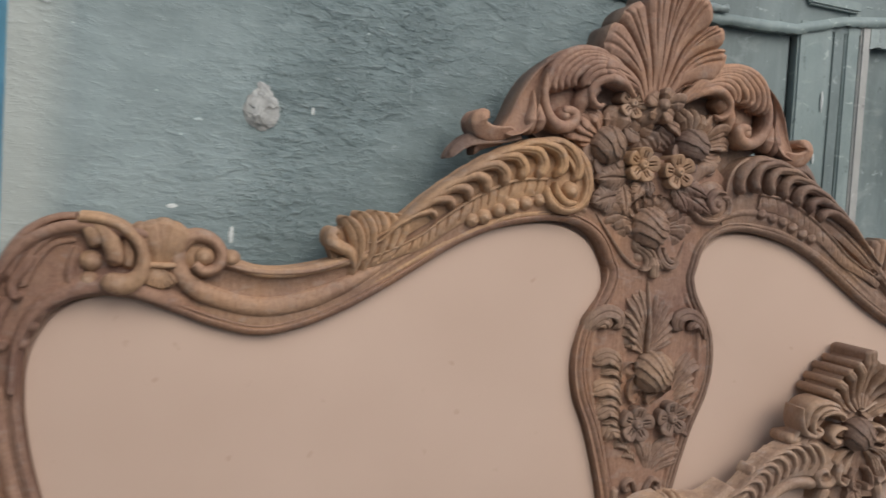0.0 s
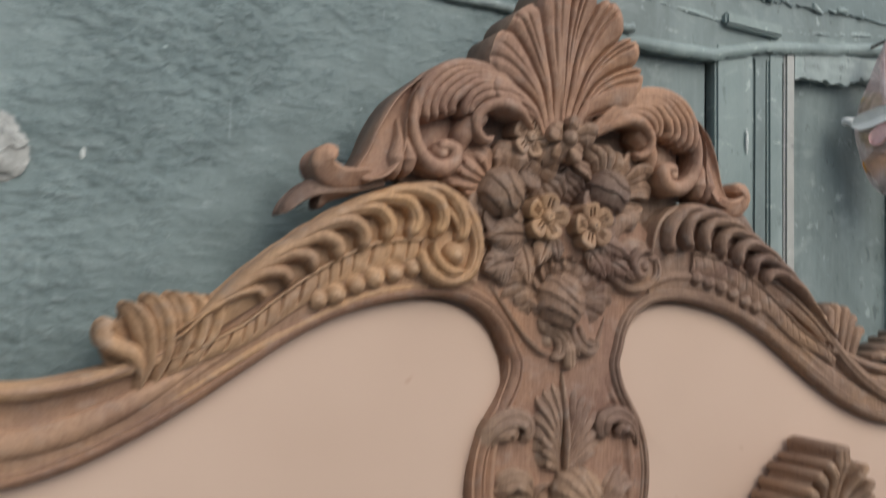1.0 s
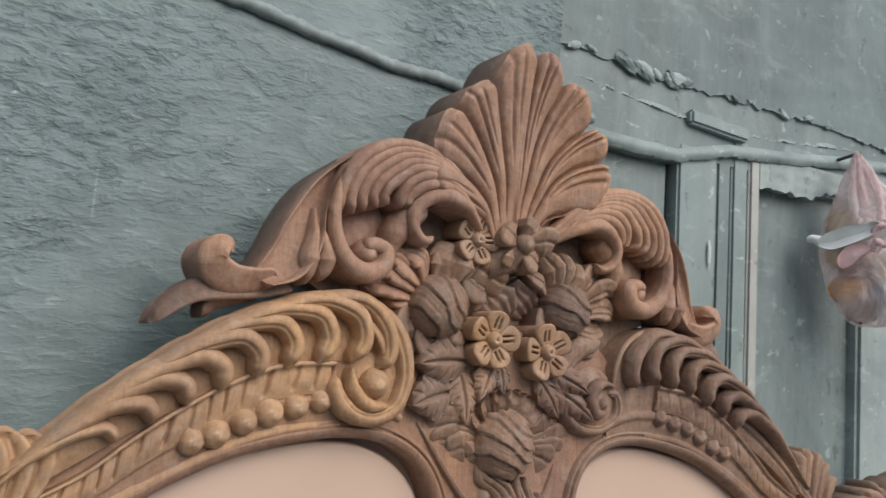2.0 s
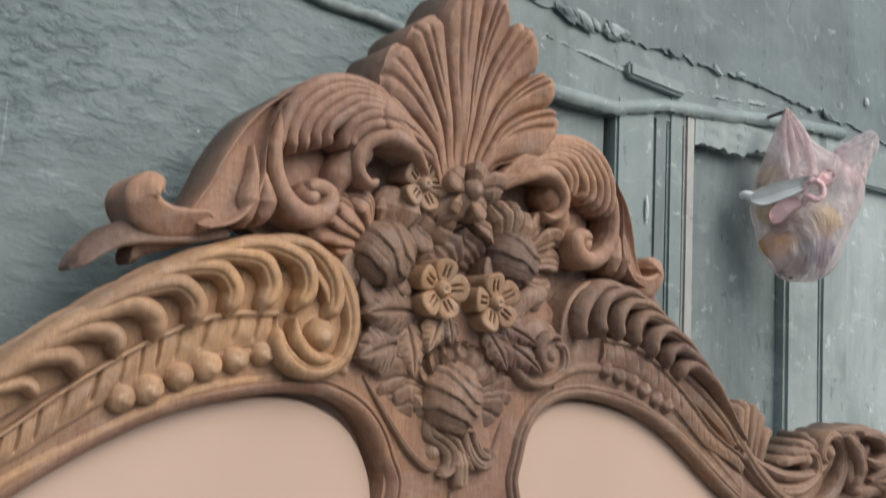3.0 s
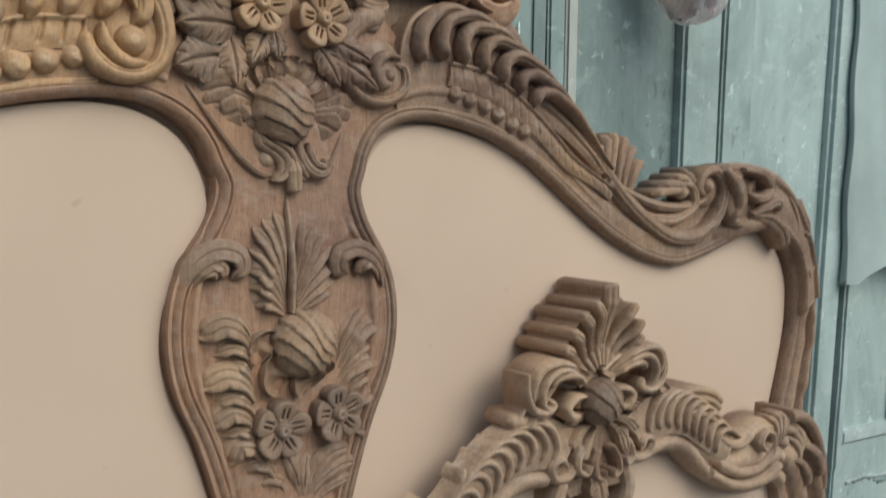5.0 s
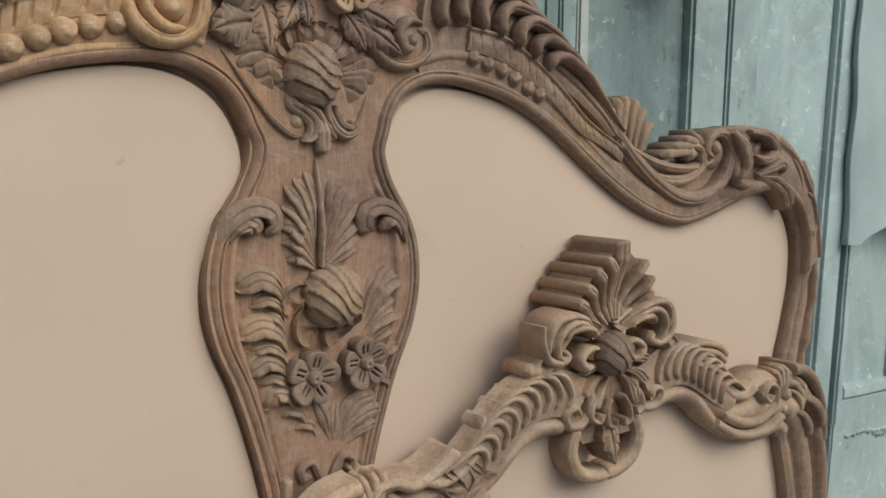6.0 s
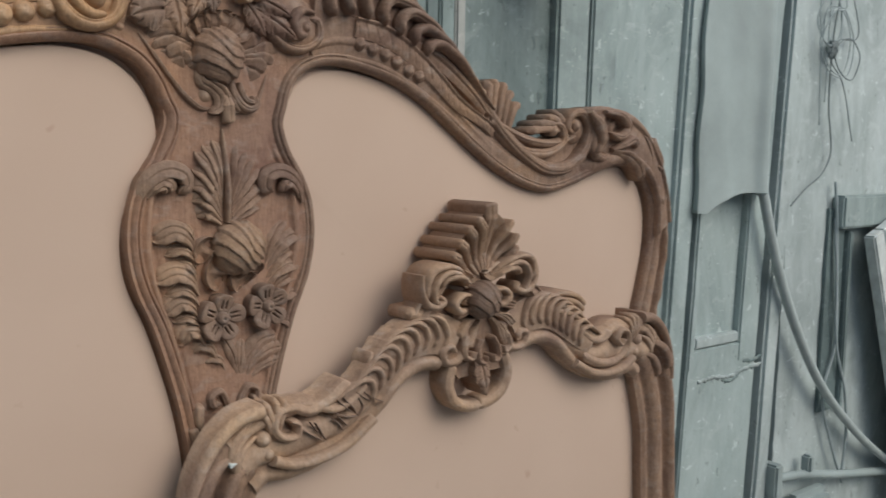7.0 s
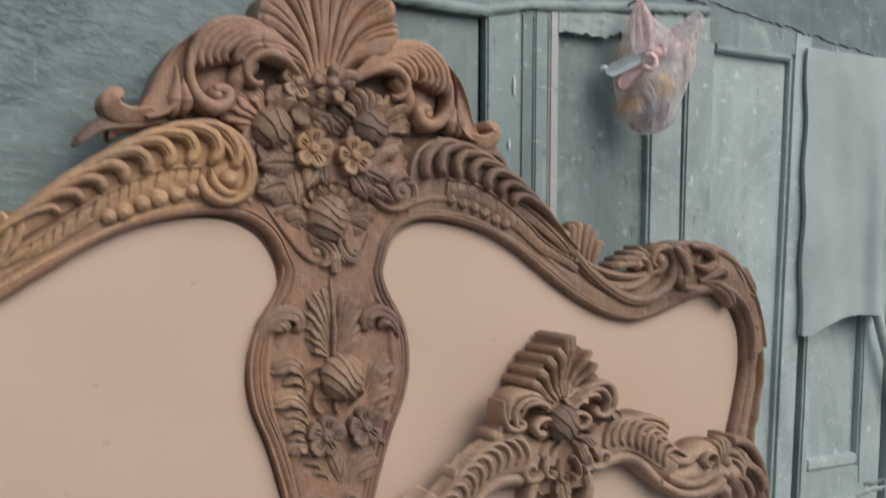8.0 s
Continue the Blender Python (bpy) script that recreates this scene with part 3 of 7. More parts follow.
def top_side(sx, gold, plainw, crest):
    """All the carving of one half of the frame."""
    padded(sx)
    inner = inner_edge(sx)
    loft("arched_rail", inner[3:15],
         [(0.115, 1.50), (0.15, 1.53), (0.22, 1.545), (0.29, 1.525), (0.35, 1.488), (0.43, 1.426), (0.475, 1.386), (0.525, 1.358), (0.565, 1.344),
          (0.62, 1.336), (0.67, 1.338), (0.715, 1.35), (0.75, 1.36)], rail_profile, HONEY if sx < 0 else plainw, headboard, 260, 60, -0.03, sx)
    # moulding along the panel, from the column over the arch and down the stile
    line = spline(pulled(COLUMN[:-1] + inner, sx), 400)
    up = np.arange(len(line)) < np.argmax(line[:, 1] > 1.36)
    line = line + np.where(up, 0.008, 0.003)[:, None] * along(line)
    band("panel_moulding", line[::3], lambda s: 0.0095 + 0 * s, lambda s, t: 0.010 + 0.012 * bulge(t * 0.97) - 0.006 * np.exp(-(((t - 0.25) / 0.12) ** 2)), plainw, headboard, 320, 19, -0.02, sx, "double-beaded moulding round the fabric")

    # feathered leaf with slanting ribs
    # leaf body, then its ribs one by one
    def feather(s, t):
        groove = 0.004 * (np.exp(-(((t - 0.35) / 0.06) ** 2)) + np.exp(-(((t - 0.68) / 0.06) ** 2))) * step(0.55, 0.35, s)
        deep = step(0.15, 0.40, s)
        return 0.027 - 0.005 * deep + (0.006 - 0.003 * deep) * np.sin(np.pi * np.clip(t * 0.9 + 0.05, 0, 1)) - (groove if sx > 0 else 0) + 0.010 * ridge(t, 0.955, 0.06) - 0.006 * step(0.12, 0.0, s)
    low_edge = [(0.47, 1.376), (0.43, 1.402), (0.395, 1.425), (0.36, 1.446), (0.32, 1.468), (0.285, 1.484), (0.255, 1.495), (0.225, 1.502), (0.20, 1.505), (0.18, 1.504), (0.163, 1.498), (0.15, 1.488)]
    top_edge = [(0.495, 1.384), (0.465, 1.408), (0.435, 1.434), (0.397, 1.468), (0.358, 1.498), (0.322, 1.523), (0.285, 1.544), (0.245, 1.560), (0.205, 1.568), (0.172, 1.565), (0.148, 1.549), (0.133, 1.518), (0.130, 1.488)]
    loft("leaf_body", low_edge, top_edge, feather, gold, headboard, 200, 30, -0.03, sx, label="feathered leaf carved in deep slanting ribs")
    ea, eb = spline(low_edge, 401), spline(top_edge, 401)
    for k in range(0 if sx < 0 else 2, 9):
        s0 = 0.26 + 0.085 * k
        line = []
        for t, back_ in ((0.96, 0.400), (0.95, 0.270), (0.88, 0.150), (0.66, 0.062), (0.36, 0.015), (0.0, 0.0)):
            i = int(400 * max(0.0, s0 - back_))
            line.append(tuple(ea[i] + (eb[i] - ea[i]) * t))
        wide_ = (0.0062, 0.0078, 0.0090)[min(k, 2)] * (1.0 if sx < 0 else 0.95)
        top_ = 0.046 + 0.0015 * math.sin(k * 2.1)
        carve("leaf_rib", line, (0.25 * wide_, 0.55 * wide_, 0.9 * wide_, 1.08 * wide_, wide_), (0.030, top_ - 0.004, top_ + 0.002, top_ + 0.002, top_ - 0.002), gold, headboard, "round", 0.017, 1.0, sx, 0.0, 80, 21, 0.10, 0.0, (0.45,) if k > 3 else (), 0.0022)
    # hatched leaf band under it
    def hatched(s, t):
        ph = 17 * (s - 0.03 * t) + 0.3 * np.sin(19 * s)
        cut = np.exp(-(((ph % 1) - 0.5) / 0.09) ** 2) * step(0.10, 0.30, t) * step(0.95, 0.75, t) * (0.8 + 0.2 * np.sin(40 * s))
        return 0.024 + 0.004 * np.sin(np.pi * t) - (0.006 if sx < 0 else 0.0022) * cut + 0.006 * ridge(t, 0.94, 0.10) - 0.007 * step(0.08, 0.0, s)
    loft("hatched_band", [(0.50, 1.340), (0.44, 1.366), (0.41, 1.378), (0.376, 1.402), (0.339, 1.428), (0.298, 1.451), (0.253, 1.468), (0.205, 1.476)],
         [(0.50, 1.358), (0.44, 1.386), (0.413, 1.402), (0.379, 1.430), (0.342, 1.457), (0.302, 1.481), (0.257, 1.499), (0.208, 1.504)], hatched, gold, headboard, 320, 20, 0.0, sx)
    for u, v, r in ((0.331, 1.428, 0.0125), (0.311, 1.435, 0.0135), (0.287, 1.446, 0.0125), (0.265, 1.455, 0.0135), (0.241, 1.461, 0.0125), (0.217, 1.467, 0.0115)):
        dome("bead", u, v, 0.018, r if sx < 0 else 0.0105, gold, headboard, sx, 1.15, lambda a, e: 0.05 * np.sin(3 * a + 40 * e) * np.sin(2 * e), "", 12, 20)
    carve("bead_ledge", [(0.195, 1.447), (0.26, 1.437), (0.33, 1.408), (0.40, 1.370), (0.46, 1.333), (0.52, 1.300)], (0.005, 0.006, 0.0055, 0.004), (0.020, 0.022, 0.021, 0.018), gold, headboard, "round", 0.007, 1.0, sx, 0.0, 60, 11, 0.05)

    # volute that ends the leaf: an outer fringe, two crescents and a ball
    if sx < 0:
        dome("volute_disc", 0.170, 1.492, 0.010, 0.042, gold, headboard, sx, 0.42)
        carve("leaf_volute", [(0.190, 1.562), (0.158, 1.548), (0.140, 1.520), (0.135, 1.490), (0.145, 1.464), (0.170, 1.453), (0.194, 1.460), (0.206, 1.476), (0.208, 1.492)], (0.004, 0.008, 0.010, 0.009, 0.008, 0.008, 0.009, 0.007), (0.034, 0.038, 0.038, 0.036, 0.036, 0.038, 0.040, 0.034), gold, headboard, "round", 0.012, 1.0, sx, -0.02, 150, 17, 0.06, 0.0, (0.3,))
        carve("volute_fringe", [(0.205, 1.556), (0.182, 1.546), (0.164, 1.528), (0.154, 1.506)], (0.003, 0.007, 0.009, 0.007), (0.036, 0.042, 0.042, 0.036), gold, headboard, "tilt", 0.010, 1.0, sx, 0.0, 60, 17, 0.16, 0.0, (-0.1,))
        carve("volute_crescent", [(0.196, 1.499), (0.190, 1.478), (0.174, 1.465), (0.152, 1.466)], (0.004, 0.0075, 0.0075, 0.004), (0.038, 0.042, 0.042, 0.036), gold, headboard, "round", 0.012, 1.0, sx, 0.0, 60, 15, 0.16, 0.12)
        dome("volute_button", 0.168, 1.486, 0.024, 0.0155, gold, headboard, sx, 1.25)
    else:
        dome("volute_disc", 0.108, 1.482, 0.016, 0.038, gold, headboard, sx, 0.40)
        carve("leaf_volute", [(0.112, 1.548), (0.076, 1.534), (0.058, 1.505), (0.064, 1.472), (0.090, 1.452), (0.122, 1.452), (0.142, 1.470), (0.138, 1.490), (0.120, 1.492)], (0.012, 0.015, 0.014, 0.010, 0.008, 0.007, 0.007, 0.006), (0.028, 0.032, 0.032, 0.031, 0.031, 0.032, 0.034, 0.032), gold, headboard, "round", 0.014, 1.0, sx, -0.02, 150, 19, 0.06, 0.03, (0.35,))
        carve("volute_crescent", [(0.130, 1.500), (0.108, 1.500), (0.096, 1.484), (0.104, 1.468), (0.120, 1.470)], (0.004, 0.007, 0.008, 0.006), (0.036, 0.042, 0.042, 0.038), gold, headboard, "round", 0.012, 1.0, sx, 0.0, 60, 15, 0.16, 0.10)
        dome("volute_button", 0.118, 1.480, 0.022, 0.010, gold, headboard, sx, 1.25)

    # small fan leaf standing on the rail
    if sx < 0:
        for line in ([(0.520, 1.329), (0.511, 1.364), (0.519, 1.402), (0.534, 1.422)],
                     [(0.504, 1.336), (0.494, 1.375), (0.499, 1.410), (0.512, 1.431)],
                     [(0.489, 1.346), (0.477, 1.383), (0.479, 1.414), (0.488, 1.434)],
                     [(0.476, 1.355), (0.462, 1.391), (0.463, 1.417), (0.470, 1.432)],
                     [(0.462, 1.366), (0.448, 1.398), (0.448, 1.420), (0.454, 1.430)]):
            carve("fan_strand", line, (0.005, 0.009, 0.012, 0.011), (0.022, 0.034, 0.040, 0.036), gold, headboard, "tilt", 0.013, 1.0, sx, -0.025, 60, 17, 0.22, 0.0, (0.0,))
        carve("fan_curl", [(0.512, 1.341), (0.524, 1.369), (0.538, 1.375), (0.550, 1.383), (0.549, 1.397), (0.539, 1.397)], (0.005, 0.009, 0.010, 0.010, 0.008), (0.024, 0.034, 0.038, 0.038, 0.034), gold, headboard, "round", 0.012, 1.0, sx, -0.025, 70, 15, 0.14)
    else:
        for k, (u, v) in enumerate([(0.476, 1.420), (0.492, 1.431), (0.512, 1.434), (0.533, 1.429), (0.552, 1.415), (0.566, 1.395)]):
            u0, v0 = 0.474 + 0.012 * k, 1.372 - 0.007 * k
            strand("fan_strand", [(u0, v0), (u0 - 0.002 + 0.2 * (u - u0), v0 + 0.45 * (v - v0) + 0.004), (u0 + 0.6 * (u - u0), v0 + 0.85 * (v - v0) + 0.006), (u, v)], 0.0075, 0.018, 0.026 + 0.002 * (k % 2), gold, headboard, sx, -0.025, 0.5)
    loft("fan_base", [(0.46, 1.385), (0.50, 1.358), (0.54, 1.340)], [(0.474, 1.412), (0.515, 1.420), (0.556, 1.380)], lambda s, t: 0.014 + 0 * s, gold, headboard, 30, 8, -0.025, sx)

    # scroll at the end of the rail
    if sx < 0:
        band("rail_scroll", [(0.385, 1.398), (0.43, 1.372), (0.477, 1.344), (0.538, 1.310), (0.60, 1.286), (0.645, 1.279), (0.703, 1.288), (0.748, 1.309), (0.770, 1.338), (0.768, 1.364), (0.748, 1.381), (0.722, 1.376), (0.709, 1.355), (0.716, 1.336), (0.734, 1.331), (0.746, 1.341)],
             lambda s: 0.004 + 0.0105 * step(0.0, 0.40, s) - 0.0060 * step(0.62, 0.95, s), lambda s, t: (0.016 + 0.012 * step(0.0, 0.35, s) + 0.012 * step(0.55, 1.0, s)) * (0.60 + 0.40 * bulge(t * 0.98)), HONEY, headboard, 280, 17, -0.02, sx, "long rolled moulding ending in a volute")
        dome("volute_disc", 0.735, 1.352, 0.010, 0.034, gold, headboard, sx, 0.45)
        dome("scroll_button", 0.733, 1.352, 0.022, 0.0145, gold, headboard, sx, 1.0)
    else:
        carve("rail_scroll", [(0.410, 1.452), (0.445, 1.418), (0.479, 1.388), (0.521, 1.349), (0.577, 1.311), (0.642, 1.286), (0.702, 1.294), (0.740, 1.328), (0.745, 1.365), (0.720, 1.388), (0.690, 1.380), (0.682, 1.358), (0.700, 1.348)], (0.003, 0.006, 0.009, 0.011, 0.012, 0.012, 0.011, 0.009, 0.008, 0.006), (0.022, 0.026, 0.030, 0.031, 0.031, 0.032, 0.034, 0.036, 0.038, 0.036), gold, headboard, "round", 0.013, 1.0, sx, -0.02, 260, 19, 0.04, 0.0, (0.45, -0.45), 0.0022, "long rolled moulding ending in a volute")
        carve("inner_roll", [(0.500, 1.352), (0.545, 1.326), (0.600, 1.312), (0.650, 1.318), (0.676, 1.338), (0.668, 1.362), (0.645, 1.366)], (0.003, 0.008, 0.010, 0.010, 0.008, 0.007, 0.006), (0.018, 0.024, 0.027, 0.030, 0.032, 0.034, 0.032), gold, headboard, "round", 0.012, 1.0, sx, -0.02, 120, 17, 0.08, 0.0, (0.3,))
        dome("volute_disc", 0.714, 1.362, 0.010, 0.032, gold, headboard, sx, 0.45)
        dome("scroll_button", 0.703, 1.364, 0.024, 0.0125, gold, headboard, sx, 1.1)
        dome("scroll_button", 0.648, 1.354, 0.020, 0.0115, gold, headboard, sx, 1.1)
    band("rail_ridge", [(0.49, 1.366), (0.53, 1.352), (0.57, 1.340), (0.62, 1.331), (0.66, 1.332), (0.69, 1.342)], lambda s: 0.008 + 0 * s, lambda s, t: 0.018 + 0.009 * bulge(t), gold, headboard, 70, 9, -0.03, sx)
    if sx < 0:
        dome("scroll_button", 0.695, 1.351, 0.018, 0.013, gold, headboard, sx, 1.2)
    else:
        # a curled leaf lies against the volute
        for k, (u, v) in enumerate([(0.588, 1.350), (0.604, 1.361), (0.630, 1.373), (0.664, 1.386)]):
            strand("volute_leaf", [(0.690, 1.346 + 0.008 * k), (0.668, 1.354 + 0.007 * k), (0.5 * (u + 0.660), 0.5 * v + 0.681 + 0.004 * k), (u, v)], 0.0075, 0.012, 0.030, DARK if k % 2 else gold, headboard, sx, -0.025, 0.5)

    # shoulder: ledge, upright fan, draped C-scroll and a hollow corner
    def shoulder(s, t):
        hollow = (0.016 if sx < 0 else 0.016 + 0.012 * np.sin(np.pi * t)) + (0.016 if sx < 0 else 0.008) * ridge(t, 0.92, 0.10) + 0.010 * ridge(t, 0.10, 0.12) + 0.006 * np.abs(2 * t - 1) ** 2
        return 0.006 + (hollow - 0.002) * step(0.0, 0.3, s)
    rim = [(0.70, 1.335), (0.755, 1.375), (0.80, 1.386), (0.86, 1.392), (0.915, 1.396), (0.962, 1.375), (1.00, 1.325), (1.018, 1.25), (1.022, 1.18)]
    if sx > 0:
        rim = [(0.70, 1.335), (0.730, 1.388), (0.770, 1.402), (0.812, 1.400), (0.855, 1.395), (0.906, 1.375), (0.957, 1.330), (0.990, 1.281), (1.012, 1.222), (1.022, 1.18)]
    loft("shoulder", inner[13:20], rim, shoulder, plainw, headboard, 160, 40, -0.03, sx)
    if sx < 0:
        for k, (u, v) in enumerate([(0.832, 1.393), (0.811, 1.400), (0.789, 1.405), (0.769, 1.399), (0.756, 1.390)]):
            u0 = 0.803 - 0.006 * k
            strand("fan_strand", [(u0, 1.340), (u0 + 0.25 * (u - u0), 1.360), (u0 + 0.65 * (u - u0), 1.340 + 0.78 * (v - 1.340)), (u, v)], 0.0125, 0.022, 0.037 + 0.002 * (k % 2), gold, headboard, sx, -0.025, 0.55)
        band("fan_ledge", [(0.773, 1.338), (0.79, 1.337), (0.810, 1.338)], lambda s: 0.0045 + 0 * s, lambda s, t: 0.030 + 0.006 * bulge(t), gold, headboard, 20, 9, 0.0, sx)
        for k, (u, v) in enumerate([(0.817, 1.311), (0.803, 1.303), (0.787, 1.301), (0.774, 1.306)]):
            lobe("drop_lobe", [(0.794, 1.335), (0.794 + 0.5 * (u - 0.794), 0.5 * (v + 1.337)), (u, v)], 0.0095, 0.022, 0.036, gold, headboard, 0.0, sx)
        band("drape_scroll", [(0.900, 1.402), (0.872, 1.400), (0.845, 1.390), (0.824, 1.371), (0.815, 1.347), (0.820, 1.322), (0.838, 1.309), (0.855, 1.312), (0.861, 1.323)],
             lambda s: (0.008 + 0.007 * step(0.5, 0.95, s)) * np.sqrt(np.clip(1 - (np.clip(s - 0.94, 0, 1) / 0.062) ** 2, 0.03, 1)), lambda s, t: 0.034 + 0.012 * bulge(t * 0.97) + 0.004 * s, gold, headboard, 110, 15, -0.02, sx)
        strand("drape_fold", [(0.893, 1.396), (0.872, 1.386), (0.858, 1.366), (0.853, 1.348), (0.856, 1.334)], 0.0125, 0.028, 0.046, gold, headboard, sx, -0.02, 0.5)
        strand("drape_fold", [(0.905, 1.398), (0.890, 1.388), (0.880, 1.372), (0.876, 1.359)], 0.0110, 0.026, 0.042, gold, headboard, sx, -0.02, 0.5)
        strand("drape_fold", [(0.842, 1.378), (0.836, 1.360), (0.834, 1.342), (0.838, 1.330)], 0.008, 0.022, 0.034, gold, headboard, sx, -0.02, 0.5)
        dome("shoulder_bead", 0.884, 1.340, 0.020, 0.0155, gold, headboard, sx, 1.0, None, "", 10, 18)
        dome("shoulder_bead", 0.886, 1.313, 0.020, 0.0130, gold, headboard, sx, 1.0, None, "", 10, 18)
        scroll("corner_fold", [(0.902, 1.360), (0.908, 1.338), (0.910, 1.315), (0.906, 1.300)], 0.007, 0.008, 0.026, 0.030, plainw, headboard, sx, 40)
        for k in range(4):
            strand("corner_strand", [(0.905, 1.402 - 0.011 * k), (0.932, 1.398 - 0.012 * k), (0.962 - 0.003 * k, 1.380 - 0.014 * k), (0.990 - 0.007 * k, 1.340 - 0.012 * k), (1.004 - 0.012 * k, 1.300 + 0.004 * k)], 0.0075, 0.024, 0.036 - 0.003 * k, plainw, headboard, sx, -0.025, 0.7)
        for k in range(5):
            dome("corner_lobe", 0.925 + 0.011 * k, 1.296 - 0.011 * k - 0.002 * k * k, 0.016, 0.0105, plainw, headboard, sx, 0.9, None, "", 8, 14)
    else:
        carve("drape_scroll", [(0.815, 1.398), (0.780, 1.382), (0.757, 1.352), (0.760, 1.320), (0.785, 1.306), (0.808, 1.316)], (0.006, 0.010, 0.012, 0.012, 0.010, 0.008), (0.028, 0.036, 0.040, 0.040, 0.038, 0.032), plainw, headboard, "round", 0.014, 1.0, sx, -0.02, 90, 17, 0.12, 0.0, (0.3,))
        carve("drape_fold", [(0.850, 1.396), (0.818, 1.384), (0.797, 1.362), (0.800, 1.342), (0.818, 1.340)], (0.006, 0.009, 0.011, 0.010, 0.007), (0.026, 0.034, 0.038, 0.036, 0.030), plainw, headboard, "tilt", 0.013, 1.0, sx, -0.02, 70, 17, 0.16, 0.0, (0.0,))
        carve("drape_fold", [(0.885, 1.388), (0.852, 1.380), (0.833, 1.364), (0.840, 1.348), (0.856, 1.352)], (0.005, 0.008, 0.009, 0.008, 0.006), (0.024, 0.032, 0.034, 0.032, 0.028), plainw, headboard, "tilt", 0.011, 1.0, sx, -0.02, 60, 15, 0.16)
        for u, v, r in ((0.806, 1.322, 0.010), (0.838, 1.324, 0.011), (0.870, 1.322, 0.011), (0.902, 1.312, 0.011), (0.930, 1.292, 0.011), (0.950, 1.266, 0.010)):
            dome("corner_lobe", u, v, 0.012, r, plainw, headboard, sx, 1.0, None, "", 9, 16)
        carve("corner_leaf", [(0.905, 1.372), (0.935, 1.345), (0.955, 1.312), (0.958, 1.285), (0.948, 1.272)], (0.005, 0.010, 0.012, 0.011, 0.008), (0.024, 0.034, 0.036, 0.034, 0.028), plainw, headboard, "tilt", 0.012, -1.0, sx, -0.02, 60, 17, 0.18, 0.0, (0.0,))
        carve("corner_leaf", [(0.890, 1.350), (0.915, 1.325), (0.928, 1.300), (0.924, 1.282)], (0.004, 0.008, 0.009, 0.007), (0.020, 0.028, 0.030, 0.026), plainw, headboard, "tilt", 0.011, -1.0, sx, -0.02, 50, 15, 0.18)
    scroll("corner_hook", [(0.955, 1.345), (0.968, 1.325), (0.982, 1.300), (0.978, 1.286), (0.968, 1.290)], 0.010, 0.006, 0.030, 0.036, plainw, headboard, sx, 50)

    # stile down to the floor
    def stile(s, t):
        return np.maximum.reduce([0.014 * ridge(t, 0.08, 0.09), (0.026 - 0.003 * np.abs(np.sin(34 * s)) ** 3) * ridge(t, 0.42, 0.30), (0.030 - 0.004 * np.abs(np.sin(26 * s + 1)) ** 6) * ridge(t, 0.86, 0.16), 0.012 + 0 * t]) + 0.0015 * np.sin(60 * s)
    loft("stile", inner[19:], [(1.022, 1.18), (1.024, 1.12), (1.008, 1.03), (0.99, 0.94), (0.985, 0.80), (0.985, 0.52)], stile, plainw, headboard, 120, 36, -0.03, sx)
    scroll("stile_hook", [(0.985, 1.285), (0.998, 1.255), (1.000, 1.225), (0.992, 1.215), (0.986, 1.225)], 0.009, 0.006, 0.030, 0.034, plainw, headboard, sx, 50)
    loft("leg", [(0.90, 0.52), (0.90, 0.27), (0.90, 0.0)], [(0.985, 0.52), (0.985, 0.27), (0.98, 0.0)], lambda s, t: 0.02 + 0.006 * bulge(2 * t - 1), plainw, headboard, 20, 12, -0.03, sx)

    before = set(headboard.children)
    # crest: a smooth stem that rolls over into strands, a hood, an inner scroll and a curled tail
    def stem(s, t):
        edge = 0.010 * ridge(t, 0.95, 0.07) * step(0.0, 0.3, s) + 0.006 * ridge(t, 0.06, 0.07)
        return (0.030 - 0.008 * np.sin(np.pi * t) + 0.012 * (1 - t) + edge) * (1 - 0.35 * step(0.42, 0.60, s)) - 0.008 * step(0.95, 1.0, t)
    loft("crest_plume", [(0.285, 1.565), (0.262, 1.573), (0.247, 1.589), (0.239, 1.612), (0.239, 1.637), (0.235, 1.664), (0.220, 1.686), (0.200, 1.696), (0.176, 1.702), (0.144, 1.701), (0.107, 1.688), (0.064, 1.662)], [(0.299, 1.577), (0.285, 1.601), (0.272, 1.632), (0.249, 1.668), (0.217, 1.695), (0.184, 1.716), (0.149, 1.726), (0.118, 1.724), (0.086, 1.712), (0.055, 1.690), (0.034, 1.667)], stem, RED, headboard, 160, 40, -0.03, crest, None, "curved plume of the crest leaf")
    # strands that spring beside the shell, arch over and curl down
    carve("crest_strand", [(0.050, 1.663), (0.094, 1.703), (0.135, 1.716), (0.175, 1.713), (0.206, 1.694), (0.219, 1.673), (0.223, 1.654), (0.219, 1.642)], (0.003, 0.0045, 0.0065, 0.0075, 0.008, 0.008, 0.0065), (0.032, 0.042, 0.048, 0.051, 0.052, 0.049, 0.042), RED, headboard, "round", 0.012, 1.0, crest, 0.0, 90, 13, 0.07)
    carve("crest_strand", [(0.050, 1.662), (0.095, 1.700), (0.135, 1.712), (0.169, 1.709), (0.194, 1.694), (0.208, 1.675), (0.212, 1.657), (0.206, 1.642)], (0.003, 0.0045, 0.0065, 0.0075, 0.008, 0.008, 0.0065), (0.032, 0.042, 0.048, 0.051, 0.052, 0.049, 0.042), RED, headboard, "round", 0.012, 1.0, crest, 0.0, 90, 13, 0.07)
